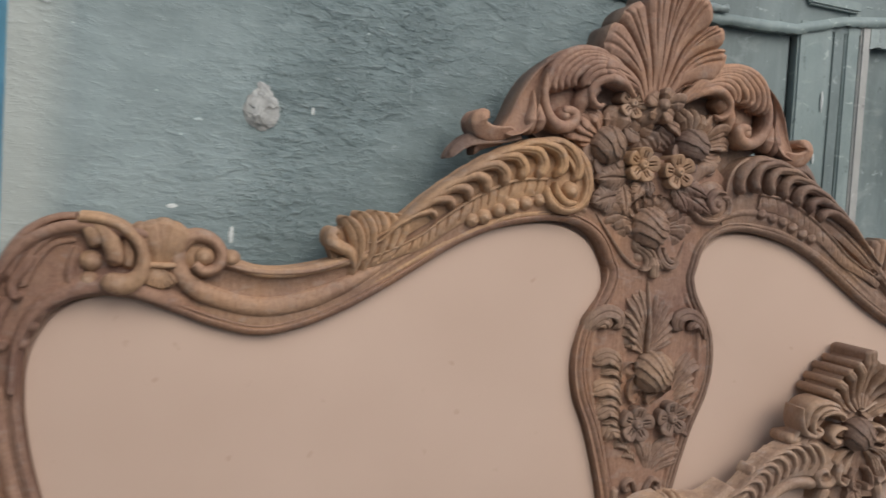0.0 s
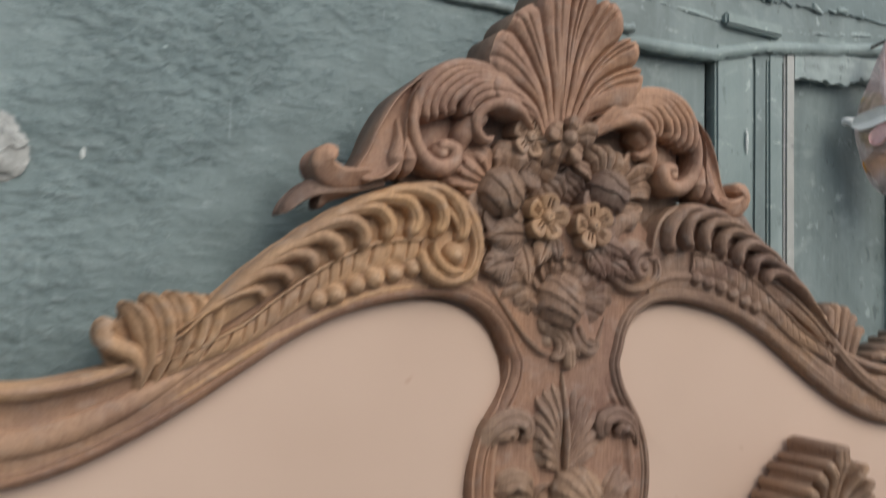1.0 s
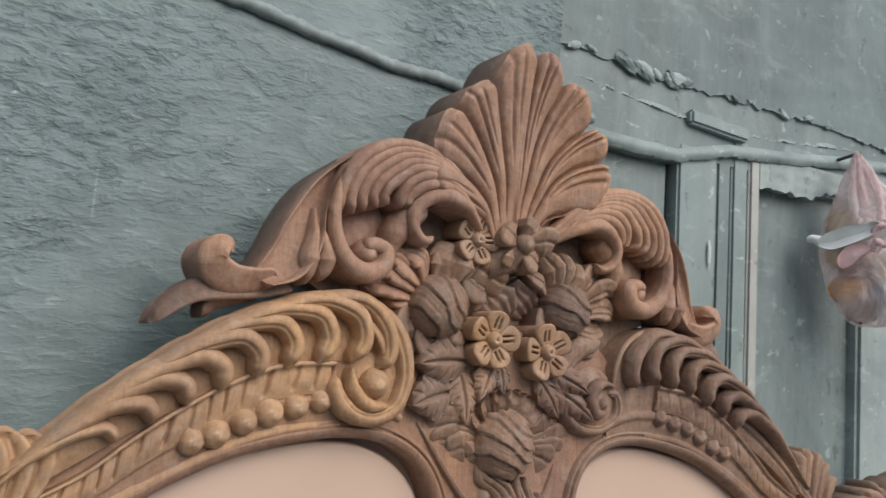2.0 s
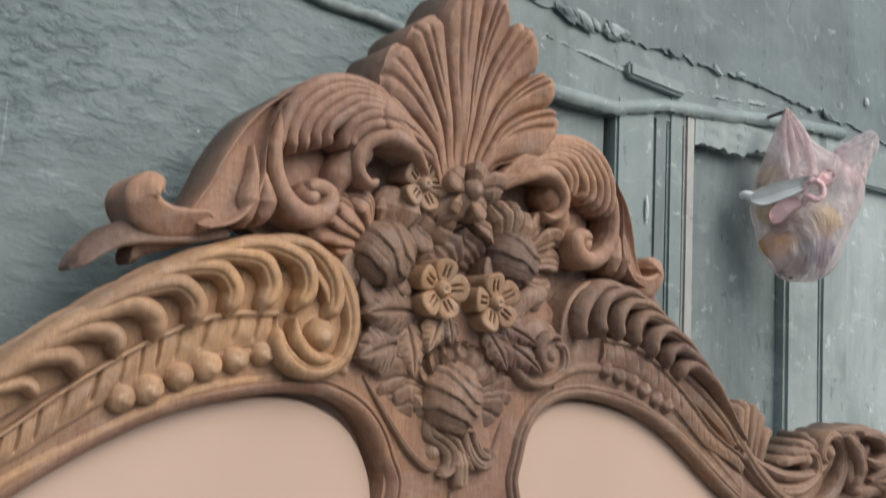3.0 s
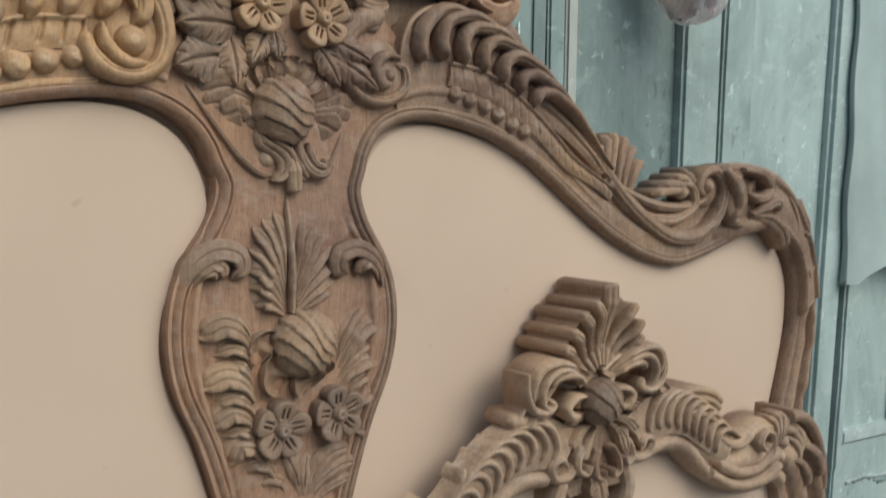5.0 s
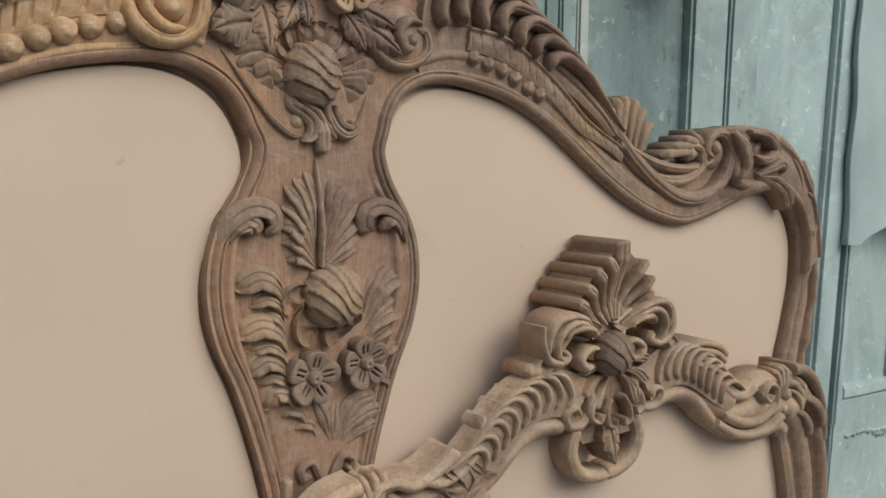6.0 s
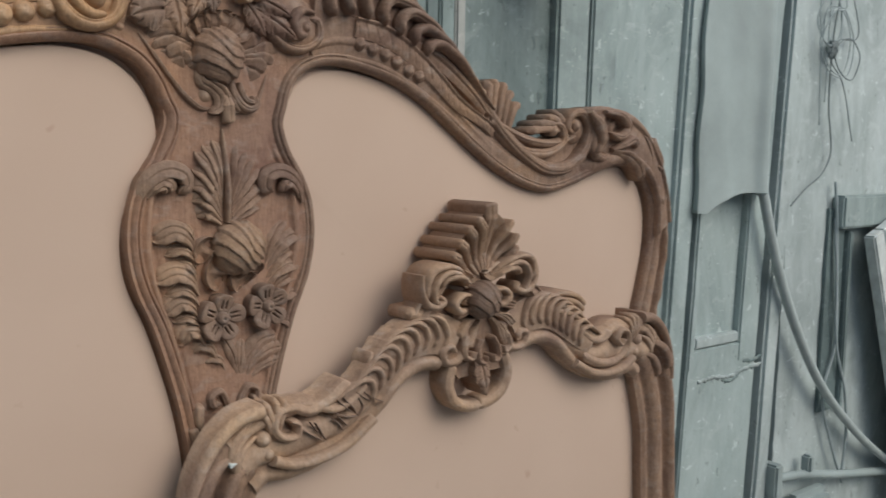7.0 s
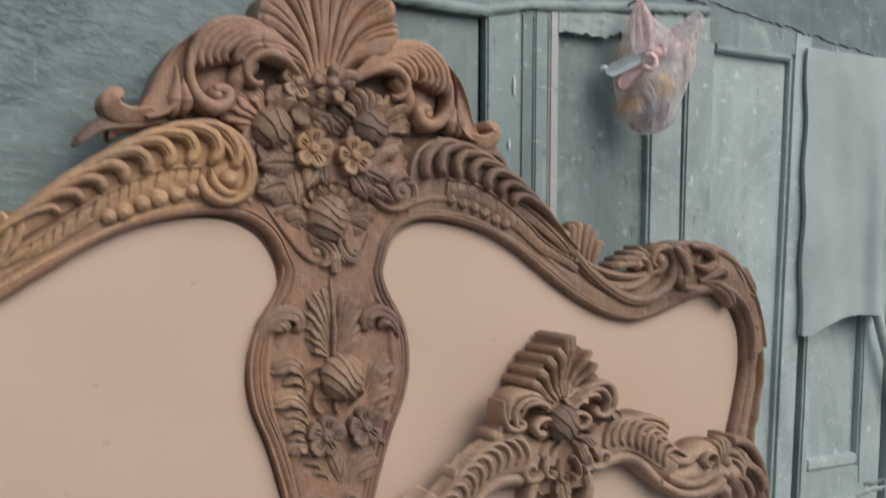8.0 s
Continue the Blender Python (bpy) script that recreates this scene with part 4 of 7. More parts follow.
    carve("crest_strand", [(0.051, 1.660), (0.096, 1.697), (0.133, 1.708), (0.160, 1.705), (0.181, 1.692), (0.196, 1.676), (0.200, 1.660), (0.194, 1.646)], (0.003, 0.0045, 0.0065, 0.0075, 0.008, 0.008, 0.0065), (0.032, 0.042, 0.048, 0.051, 0.052, 0.049, 0.042), RED, headboard, "round", 0.012, 1.0, crest, 0.0, 90, 13, 0.07)
    carve("crest_strand", [(0.052, 1.658), (0.097, 1.694), (0.130, 1.703), (0.153, 1.700), (0.170, 1.689), (0.184, 1.675), (0.188, 1.662), (0.180, 1.652)], (0.003, 0.0045, 0.0065, 0.0075, 0.008, 0.008, 0.0065), (0.032, 0.042, 0.048, 0.051, 0.052, 0.049, 0.042), RED, headboard, "round", 0.012, 1.0, crest, 0.0, 90, 13, 0.07)
    carve("crest_strand", [(0.052, 1.656), (0.099, 1.690), (0.127, 1.698), (0.147, 1.695), (0.162, 1.684), (0.173, 1.673), (0.175, 1.663), (0.167, 1.658)], (0.003, 0.0045, 0.0065, 0.0075, 0.008, 0.008, 0.0065), (0.032, 0.042, 0.048, 0.051, 0.052, 0.049, 0.042), RED, headboard, "round", 0.012, 1.0, crest, 0.0, 90, 13, 0.07)
    carve("crest_strand", [(0.053, 1.654), (0.094, 1.686), (0.122, 1.692), (0.141, 1.687), (0.153, 1.676), (0.156, 1.663), (0.153, 1.655)], (0.003, 0.0045, 0.0065, 0.0075, 0.008, 0.008, 0.0065), (0.032, 0.042, 0.048, 0.051, 0.052, 0.049, 0.042), RED, headboard, "round", 0.012, 1.0, crest, 0.0, 90, 13, 0.07)
    carve("crest_strand", [(0.054, 1.652), (0.090, 1.680), (0.116, 1.684), (0.136, 1.679), (0.147, 1.668), (0.148, 1.656)], (0.003, 0.0045, 0.0065, 0.0075, 0.008, 0.008, 0.0065), (0.032, 0.042, 0.048, 0.051, 0.052, 0.049, 0.042), RED, headboard, "round", 0.012, 1.0, crest, 0.0, 90, 13, 0.07)
    carve("hood_roll", [(0.050, 1.650), (0.081, 1.668), (0.107, 1.674), (0.130, 1.666), (0.141, 1.651), (0.137, 1.636), (0.120, 1.628), (0.112, 1.634)], (0.004, 0.006, 0.008, 0.007, 0.006, 0.004), (0.034, 0.052, 0.056, 0.050, 0.046, 0.040), RED, headboard, "round", 0.008, 1.0, crest, 0.0, 90, 13, 0.08)
    carve("roll_back", [(0.156, 1.608), (0.150, 1.633), (0.137, 1.651), (0.120, 1.663)], (0.010, 0.015, 0.016, 0.012), (0.024, 0.036, 0.040, 0.036), RED, headboard, "round", 0.020, 1.0, crest, 0.0, 50, 15, 0.10)
    carve("inner_scroll", [(0.219, 1.688), (0.226, 1.663), (0.228, 1.640), (0.224, 1.617), (0.211, 1.598), (0.188, 1.588), (0.170, 1.597), (0.168, 1.611), (0.181, 1.616), (0.193, 1.611)], (0.004, 0.006, 0.007, 0.009, 0.010, 0.009, 0.007), (0.040, 0.046, 0.048, 0.048, 0.048, 0.046, 0.042), RED, headboard, "round", 0.010, 1.0, crest, 0.0, 140, 13, 0.06)
    dome("scroll_hollow", 0.185, 1.634, 0.004, 0.034, RED, headboard, crest, 0.25)
    dome("scroll_button", 0.185, 1.608, 0.024, 0.0135, RED, headboard, crest, 1.3)
    carve("drop_leaf", [(0.246, 1.642), (0.246, 1.617), (0.249, 1.594), (0.249, 1.571)], (0.003, 0.006, 0.010, 0.008), (0.034, 0.044, 0.048, 0.038), RED, headboard, "round", 0.012, 1.0, crest, 0.0, 50, 13, 0.22)
    carve("drop_leaf", [(0.243, 1.635), (0.236, 1.612), (0.232, 1.593), (0.236, 1.575)], (0.003, 0.006, 0.010, 0.008), (0.034, 0.044, 0.048, 0.038), RED, headboard, "round", 0.012, 1.0, crest, 0.0, 50, 13, 0.22)
    carve("tail_curl", [(0.277, 1.574), (0.299, 1.569), (0.319, 1.569), (0.333, 1.577), (0.338, 1.587), (0.332, 1.596), (0.323, 1.598), (0.317, 1.594)], (0.009, 0.011, 0.013, 0.014, 0.013, 0.011, 0.008), (0.034, 0.034, 0.032, 0.032, 0.034, 0.036, 0.032), RED, headboard, "tilt", 0.012, 1.0, crest, -0.03, 110, 17, 0.12, 0.04)
    carve("tail_leaf", [(0.257, 1.571), (0.289, 1.566), (0.323, 1.562), (0.348, 1.555), (0.366, 1.542), (0.382, 1.525)], (0.008, 0.011, 0.012, 0.011, 0.008, 0.005), (0.022, 0.024, 0.022, 0.020, 0.016, 0.012), DARK, headboard, "tilt", 0.012, -1.0, crest, -0.03, 80, 15, 0.12)
    carve("tail_leaf", [(0.287, 1.560), (0.311, 1.555), (0.328, 1.546), (0.334, 1.534)], (0.007, 0.009, 0.008, 0.005), (0.016, 0.016, 0.014, 0.008), DARK, headboard, "tilt", 0.010, 1.0, crest, -0.03, 50, 13, 0.16)
    # Backing in dark wood: shade of the crest openings put into its colour.
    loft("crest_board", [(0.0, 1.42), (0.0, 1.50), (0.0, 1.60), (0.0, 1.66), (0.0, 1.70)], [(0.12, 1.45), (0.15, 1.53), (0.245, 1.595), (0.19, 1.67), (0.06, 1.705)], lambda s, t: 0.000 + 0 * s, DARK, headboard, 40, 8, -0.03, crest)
    for ob in set(headboard.children) - before:
        ob.location.x = -0.0155


top_side(LEFT, GOLD, RUST, -0.955)
top_side(RIGHT, BROWN, BROWN, 0.945)

# shell on top of the crest
FLUTES = 8


def flute(s):
    """Where in its flute a place on the fan lies; the flutes are a little uneven."""
    return (FLUTES * s + 0.16 * np.sin(8.0 * s + 0.5) + 0.07 * np.sin(23 * s)) % 1.0


def shell_height(s, t):
    p = flute(s)
    lobe = np.sqrt(np.clip(1 - (2 * p - 1) ** 2, 0, 1))
    far = step(0.45, 0.60, s)
    cut = np.exp(-(((p - 0.30) / 0.050) ** 2)) * step(0.30, 0.55, t) + 0.8 * np.exp(-(((p - 0.52) / 0.045) ** 2)) * step(0.45, 0.7, t) * step(1.0, 0.9, t)
    crease = np.exp(-((np.minimum(p, 1 - p) / 0.060) ** 2))
    scoop = 0.012 * np.sin(np.pi * np.clip(t, 0, 1)) * (0.6 + 0.4 * far)
    spine = 0.005 * np.exp(-(((s - 0.52) / 0.030) ** 2)) * step(0.98, 0.55, t)
    return 0.034 + 0.012 * t**1.5 - scoop + spine + (0.012 * lobe - 0.0050 * crease - 0.0060 * cut * (0.6 + 0.4 * far)) * step(0.02, 0.35, t) - 0.010 * step(0.90, 1.0, t) ** 2


def shell_bow(a, b):
    d = b - a
    return np.stack([-0.13 * d[:, 0], 0.20 * np.abs(d[:, 0])], 1)


loft("shell", [(-0.046, 1.636), (-0.036, 1.650), (-0.024, 1.656), (-0.012, 1.650), (-0.002, 1.636)],
     [(-0.125, 1.664), (-0.136, 1.706), (-0.128, 1.748), (-0.092, 1.788), (-0.072, 1.813), (-0.040, 1.840), (-0.004, 1.856), (0.026, 1.832), (0.054, 1.812), (0.076, 1.786), (0.090, 1.756), (0.092, 1.720), (0.080, 1.682)],
     shell_height, RED, headboard, 560, 60, -0.025, 1.0, lambda s: 0.13 * np.sqrt(np.clip(1 - (2 * flute(s) - 1) ** 2, 0, 1)) - 0.09 + 0.02 * np.sin(31 * s), "fluted shell with scalloped rim", shell_bow)

# column between the panels
def column_height(s, t):
    e = np.abs(2 * t - 1)
    fade = step(0.78, 0.72, s)
    rim = np.maximum(0.018 * (e > 0.9), 0.022 * ridge(e, 0.80, 0.05)) * fade
    return np.maximum(0.014 + 0.004 * (1 - e * e), rim) - 0.004 * fade * np.exp(-(((e - 0.73) / 0.02) ** 2))


COLUMN_IN = [(u - 0.006, v) for u, v in COLUMN]
loft("column", [(-u, v) for u, v in COLUMN_IN] + [(-0.094, 1.39), (-0.124, 1.425), (-0.152, 1.450), (-0.160, 1.485), (-0.140, 1.52), (-0.110, 1.55)], COLUMN_IN + [(0.094, 1.39), (0.124, 1.425), (0.152, 1.450), (0.160, 1.485), (0.140, 1.52), (0.110, 1.55)],
     column_height, RUST, headboard, 160, 70, -0.03, 1.0, None, "vase-shaped carved column")
loft("bottom_rail", [(-0.92, 0.45), (0, 0.45), (0.92, 0.45)], [(-0.92, 0.54), (0, 0.54), (0.92, 0.54)], lambda s, t: 0.02 + 0.006 * bulge(2 * t - 1), BROWN, headboard, 20, 12, -0.03)

# bouquet under the shell
def spray(name, rows, mat, shape="tilt", depth=0.008, back=-0.01, cuts=(0.0,), grow=1.18, label=""):
    """Leaves or lobes cut one by one: each row is a line, half widths, heights and the rim that stands high."""
    for line, wides, tops, side in rows:
        carve(name, line, [grow * k for k in wides], tops, mat, headboard, shape, 1.6 * depth, side, 1.0, back, 48, 21, 0.26, 0.0, cuts, 0.0035, label)


# open petals and leaves round the two dark roses
spray("rose_petal", [
    ([(-0.126, 1.572), (-0.147, 1.580), (-0.164, 1.583), (-0.182, 1.578)], (0.006, 0.012, 0.010), (0.026, 0.030, 0.022), 1),
    ([(-0.127, 1.580), (-0.148, 1.592), (-0.164, 1.598), (-0.176, 1.594)], (0.006, 0.012, 0.010), (0.028, 0.034, 0.026), 1),
    ([(-0.124, 1.586), (-0.142, 1.601), (-0.157, 1.610), (-0.165, 1.609)], (0.006, 0.013, 0.011), (0.030, 0.036, 0.028), 1),
    ([(-0.122, 1.592), (-0.128, 1.609), (-0.140, 1.616), (-0.149, 1.616)], (0.006, 0.012, 0.010), (0.032, 0.038, 0.028), 1),
    ([(-0.126, 1.567), (-0.141, 1.570), (-0.158, 1.570)], (0.006, 0.010, 0.008), (0.026, 0.028, 0.020), 1)], RED, "tilt", 0.009, -0.01, (0.0, -0.5))
spray("bouquet_leaf", [
    ([(-0.094, 1.588), (-0.092, 1.610), (-0.084, 1.636)], (0.008, 0.020, 0.012), (0.026, 0.036, 0.030), -1),
    ([(-0.104, 1.592), (-0.102, 1.611), (-0.105, 1.624)], (0.006, 0.014, 0.008), (0.024, 0.032, 0.026), 1),
    ([(-0.076, 1.597), (-0.071, 1.617), (-0.072, 1.641)], (0.006, 0.012, 0.008), (0.022, 0.030, 0.024), -1)], BROWN, "tilt", 0.010)
spray("bouquet_leaf", [
    ([(0.046, 1.600), (0.041, 1.620), (0.029, 1.633), (0.025, 1.638)], (0.005, 0.010, 0.008), (0.028, 0.036, 0.030), -1),
    ([(0.052, 1.602), (0.052, 1.622), (0.048, 1.635), (0.047, 1.642)], (0.005, 0.010, 0.008), (0.030, 0.038, 0.032), -1),
    ([(0.059, 1.602), (0.066, 1.621), (0.065, 1.633)], (0.005, 0.010, 0.008), (0.030, 0.038, 0.032), -1),
    ([(0.039, 1.593), (0.023, 1.608), (0.010, 1.614)], (0.005, 0.010, 0.008), (0.024, 0.032, 0.026), 1)], PALE, "tilt", 0.009)
spray("rose_petal", [
    ([(0.077, 1.590), (0.088, 1.610), (0.099, 1.621), (0.109, 1.618)], (0.006, 0.013, 0.012), (0.030, 0.036, 0.028), 1),
    ([(0.081, 1.585), (0.104, 1.600), (0.123, 1.605), (0.131, 1.600)], (0.006, 0.014, 0.012), (0.030, 0.038, 0.028), 1),
    ([(0.082, 1.576), (0.109, 1.586), (0.130, 1.585), (0.139, 1.576)], (0.006, 0.013, 0.012), (0.028, 0.034, 0.024), -1),
    ([(0.074, 1.566), (0.102, 1.563), (0.122, 1.568)], (0.008, 0.014, 0.010), (0.026, 0.030, 0.022), -1)], BROWN, "tilt", 0.009, -0.01, (0.0, -0.5))
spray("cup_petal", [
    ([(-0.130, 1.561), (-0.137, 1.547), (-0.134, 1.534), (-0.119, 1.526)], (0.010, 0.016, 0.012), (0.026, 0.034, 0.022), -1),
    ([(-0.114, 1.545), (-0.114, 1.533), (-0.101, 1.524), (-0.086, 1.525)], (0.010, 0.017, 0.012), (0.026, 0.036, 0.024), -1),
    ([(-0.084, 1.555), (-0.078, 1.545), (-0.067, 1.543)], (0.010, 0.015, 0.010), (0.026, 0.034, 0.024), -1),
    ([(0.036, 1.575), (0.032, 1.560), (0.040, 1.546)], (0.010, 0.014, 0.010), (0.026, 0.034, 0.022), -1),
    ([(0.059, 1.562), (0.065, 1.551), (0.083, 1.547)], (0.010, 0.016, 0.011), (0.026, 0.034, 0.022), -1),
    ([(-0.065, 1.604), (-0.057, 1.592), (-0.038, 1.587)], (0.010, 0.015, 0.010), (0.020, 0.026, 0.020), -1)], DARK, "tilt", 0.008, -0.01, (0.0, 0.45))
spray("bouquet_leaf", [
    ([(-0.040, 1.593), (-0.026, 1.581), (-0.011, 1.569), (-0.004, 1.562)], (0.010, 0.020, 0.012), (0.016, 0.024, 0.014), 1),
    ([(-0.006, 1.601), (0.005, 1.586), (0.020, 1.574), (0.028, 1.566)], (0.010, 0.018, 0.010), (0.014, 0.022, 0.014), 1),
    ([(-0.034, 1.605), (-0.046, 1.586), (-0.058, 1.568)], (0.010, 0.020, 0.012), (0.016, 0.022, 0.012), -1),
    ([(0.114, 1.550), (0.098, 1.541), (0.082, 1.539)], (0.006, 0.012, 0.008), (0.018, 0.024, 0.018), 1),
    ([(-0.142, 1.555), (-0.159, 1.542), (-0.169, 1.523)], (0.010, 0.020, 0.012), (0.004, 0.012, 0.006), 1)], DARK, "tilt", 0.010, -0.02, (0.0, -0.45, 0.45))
bud(-0.106, 1.566, 0.020, 0.033, DARK, headboard, 1.0, 0.75, "dark carved rose half closed", 1.9, 0.25)
bud(0.059, 1.577, 0.020, 0.031, DARK, headboard, 1.0, 0.35, "dark carved rose half closed", 1.8, 0.15)
# blossom turned aside, over a small pale one
spray("blossom_petal", [
    ([(-0.013, 1.641), (-0.007, 1.657), (-0.004, 1.669)], (0.006, 0.012, 0.012), (0.046, 0.056, 0.054), 1),
    ([(-0.010, 1.639), (0.010, 1.646), (0.026, 1.645)], (0.006, 0.013, 0.012), (0.046, 0.056, 0.054), 1),
    ([(-0.014, 1.635), (-0.001, 1.626), (0.009, 1.621)], (0.006, 0.014, 0.013), (0.044, 0.050, 0.046), -1),
    ([(-0.021, 1.634), (-0.024, 1.621), (-0.026, 1.611)], (0.006, 0.013, 0.012), (0.042, 0.046, 0.040), -1),
    ([(-0.021, 1.642), (-0.034, 1.650), (-0.041, 1.656)], (0.006, 0.014, 0.013), (0.044, 0.052, 0.048), 1)], BROWN, "tilt", 0.008, 0.0, (0.0,))
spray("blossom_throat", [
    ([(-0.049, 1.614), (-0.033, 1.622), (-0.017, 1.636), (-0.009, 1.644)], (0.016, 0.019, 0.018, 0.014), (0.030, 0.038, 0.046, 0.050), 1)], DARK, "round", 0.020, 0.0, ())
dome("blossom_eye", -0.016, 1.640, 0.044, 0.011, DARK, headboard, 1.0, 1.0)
flower(-0.066, 1.639, 0.026, 0.027, PALE, headboard, 1.0, 5, 0.1, 0.010)
spray("blossom_skirt", [
    ([(-0.063, 1.620), (-0.052, 1.608), (-0.036, 1.607)], (0.008, 0.014, 0.010), (0.030, 0.034, 0.028), 1),
    ([(-0.042, 1.607), (-0.029, 1.599), (-0.015, 1.600)], (0.008, 0.013, 0.010), (0.028, 0.032, 0.026), 1)], BROWN, "tilt", 0.010, 0.0, (0.0,))
flower(-0.0435, 1.5375, 0.034, 0.0305, GOLD, headboard, 1.0, 5, 0.15, 0.010, "small golden carved flower with five petals")
flower(0.0270, 1.5300, 0.034, 0.0305, GOLD, headboard, 1.0, 5, 0.55, 0.010, "small golden carved flower with five petals")
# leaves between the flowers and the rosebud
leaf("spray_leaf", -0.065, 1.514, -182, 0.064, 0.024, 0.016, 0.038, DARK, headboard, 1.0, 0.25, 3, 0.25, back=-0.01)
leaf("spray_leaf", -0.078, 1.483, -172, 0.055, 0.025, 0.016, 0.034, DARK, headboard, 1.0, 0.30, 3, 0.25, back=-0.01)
leaf("spray_leaf", -0.072, 1.505, -79, 0.054, 0.017, 0.016, 0.032, BROWN, headboard, 1.0, -0.20, 3, 0.25, back=-0.01)
leaf("spray_leaf", -0.030, 1.515, -129, 0.046, 0.015, 0.016, 0.034, BROWN, headboard, 1.0, 0.30, 3, 0.25, back=-0.01)
leaf("spray_leaf", -0.021, 1.513, -92, 0.030, 0.013, 0.016, 0.030, DARK, headboard, 1.0, 0.00, 3, 0.25, back=-0.01)
leaf("spray_leaf", 0.039, 1.512, -20, 0.055, 0.016, 0.016, 0.040, BROWN, headboard, 1.0, -0.20, 3, 0.25, back=-0.01)
leaf("spray_leaf", 0.029, 1.503, -58, 0.048, 0.014, 0.016, 0.034, BROWN, headboard, 1.0, -0.20, 3, 0.25, back=-0.01)
leaf("spray_leaf", 0.035, 1.498, -23, 0.074, 0.018, 0.016, 0.038, BROWN, headboard, 1.0, -0.30, 3, 0.25, back=-0.01)
# rosebud over the collar, with its scalloped petals behind and a leaf on either hand
spray("rosebud_petal", [
    ([(-0.029, 1.448), (-0.040, 1.462), (-0.049, 1.471)], (0.008, 0.014, 0.013), (0.018, 0.026, 0.024), 1),
    ([(-0.024, 1.454), (-0.029, 1.471), (-0.033, 1.482)], (0.008, 0.014, 0.013), (0.018, 0.027, 0.025), 1),
    ([(-0.014, 1.458), (-0.014, 1.476), (-0.013, 1.489)], (0.008, 0.014, 0.013), (0.018, 0.027, 0.025), 1),
    ([(-0.006, 1.459), (0.004, 1.476), (0.009, 1.487)], (0.008, 0.014, 0.013), (0.018, 0.027, 0.025), -1),
    ([(0.002, 1.455), (0.018, 1.468), (0.028, 1.477)], (0.008, 0.013, 0.012), (0.018, 0.026, 0.024), -1)], BROWN, "hollow", 0.003, -0.01, (-0.3, 0.3), 1.3)
spray("rosebud_leaf", [
    ([(-0.043, 1.440), (-0.062, 1.448), (-0.083, 1.450), (-0.103, 1.442)], (0.005, 0.012, 0.009), (0.022, 0.030, 0.020), -1),
    ([(-0.045, 1.436), (-0.065, 1.437), (-0.086, 1.434), (-0.099, 1.428)], (0.004, 0.009, 0.006), (0.020, 0.026, 0.018), -1),
    ([(-0.045, 1.432), (-0.062, 1.428), (-0.078, 1.420)], (0.004, 0.010, 0.009), (0.020, 0.028, 0.020), -1),
    ([(-0.041, 1.428), (-0.047, 1.422), (-0.054, 1.415)], (0.005, 0.010, 0.009), (0.020, 0.028, 0.022), -1)], BROWN, "tilt", 0.006, -0.01, (0.0,), 1.75)
spray("rosebud_leaf", [
    ([(0.026, 1.439), (0.043, 1.446), (0.057, 1.448)], (0.006, 0.012, 0.010), (0.020, 0.028, 0.020), 1),
    ([(0.029, 1.433), (0.057, 1.436), (0.084, 1.440)], (0.005, 0.011, 0.010), (0.020, 0.026, 0.018), 1),
    ([(0.029, 1.428), (0.054, 1.426), (0.075, 1.422)], (0.005, 0.009, 0.009), (0.020, 0.026, 0.018), 1),
    ([(0.026, 1.423), (0.043, 1.417), (0.058, 1.410)], (0.005, 0.010, 0.009), (0.020, 0.028, 0.020), 1)], BROWN, "tilt", 0.006, -0.01, (0.0,), 1.75)
bud(-0.012, 1.431, 0.014, 0.036, BROWN, headboard, 1.0, 0.30, "carved rosebud with folded petals", 2.7, 0.34, 1.06)
# shield under the rosebud: a thin lip, flat curls and a three-lobed drop
carve("collar_leaf", [(-0.115, 1.451), (-0.094, 1.424), (-0.074, 1.398), (-0.053, 1.375), (-0.033, 1.363), (-0.022, 1.364)], (0.002, 0.0035, 0.0035, 0.004, 0.004), (0.018, 0.021, 0.022, 0.024, 0.024), BROWN, headboard, "round", 0.008, 1.0, 1.0, 0.0, 70, 15, 0.14, 0.0, (0.0,))
carve("collar_leaf", [(0.061, 1.412), (0.053, 1.391), (0.046, 1.375), (0.034, 1.363), (0.017, 1.361)], (0.002, 0.003, 0.0035, 0.004, 0.004), (0.018, 0.021, 0.022, 0.024, 0.024), BROWN, headboard, "round", 0.008, 1.0, 1.0, 0.0, 70, 15, 0.14, 0.0, (0.0,))
carve("collar_leaf", [(-0.039, 1.413), (-0.037, 1.397), (-0.023, 1.388), (-0.013, 1.378), (-0.015, 1.364), (-0.026, 1.358)], (0.004, 0.006, 0.006, 0.007, 0.006, 0.005), (0.026, 0.03, 0.031, 0.032, 0.03), PALE, headboard, "tilt", 0.008, 1.0, 1.0, 0.0, 70, 15, 0.14, 0.0, (0.0,))
carve("collar_leaf", [(-0.031, 1.409), (-0.024, 1.396), (-0.011, 1.388), (-0.005, 1.377), (-0.006, 1.366)], (0.003, 0.005, 0.005, 0.006, 0.005), (0.026, 0.031, 0.033, 0.033, 0.029), PALE, headboard, "tilt", 0.008, 1.0, 1.0, 0.0, 70, 15, 0.14, 0.0, (0.0,))
carve("collar_leaf", [(0.006, 1.401), (0.009, 1.383), (0.018, 1.370), (0.032, 1.365), (0.043, 1.372), (0.043, 1.382)], (0.004, 0.006, 0.007, 0.006, 0.005, 0.004), (0.026, 0.031, 0.032, 0.031, 0.028), BROWN, headboard, "round", 0.008, 1.0, 1.0, 0.0, 70, 15, 0.14, 0.0, (0.0,))
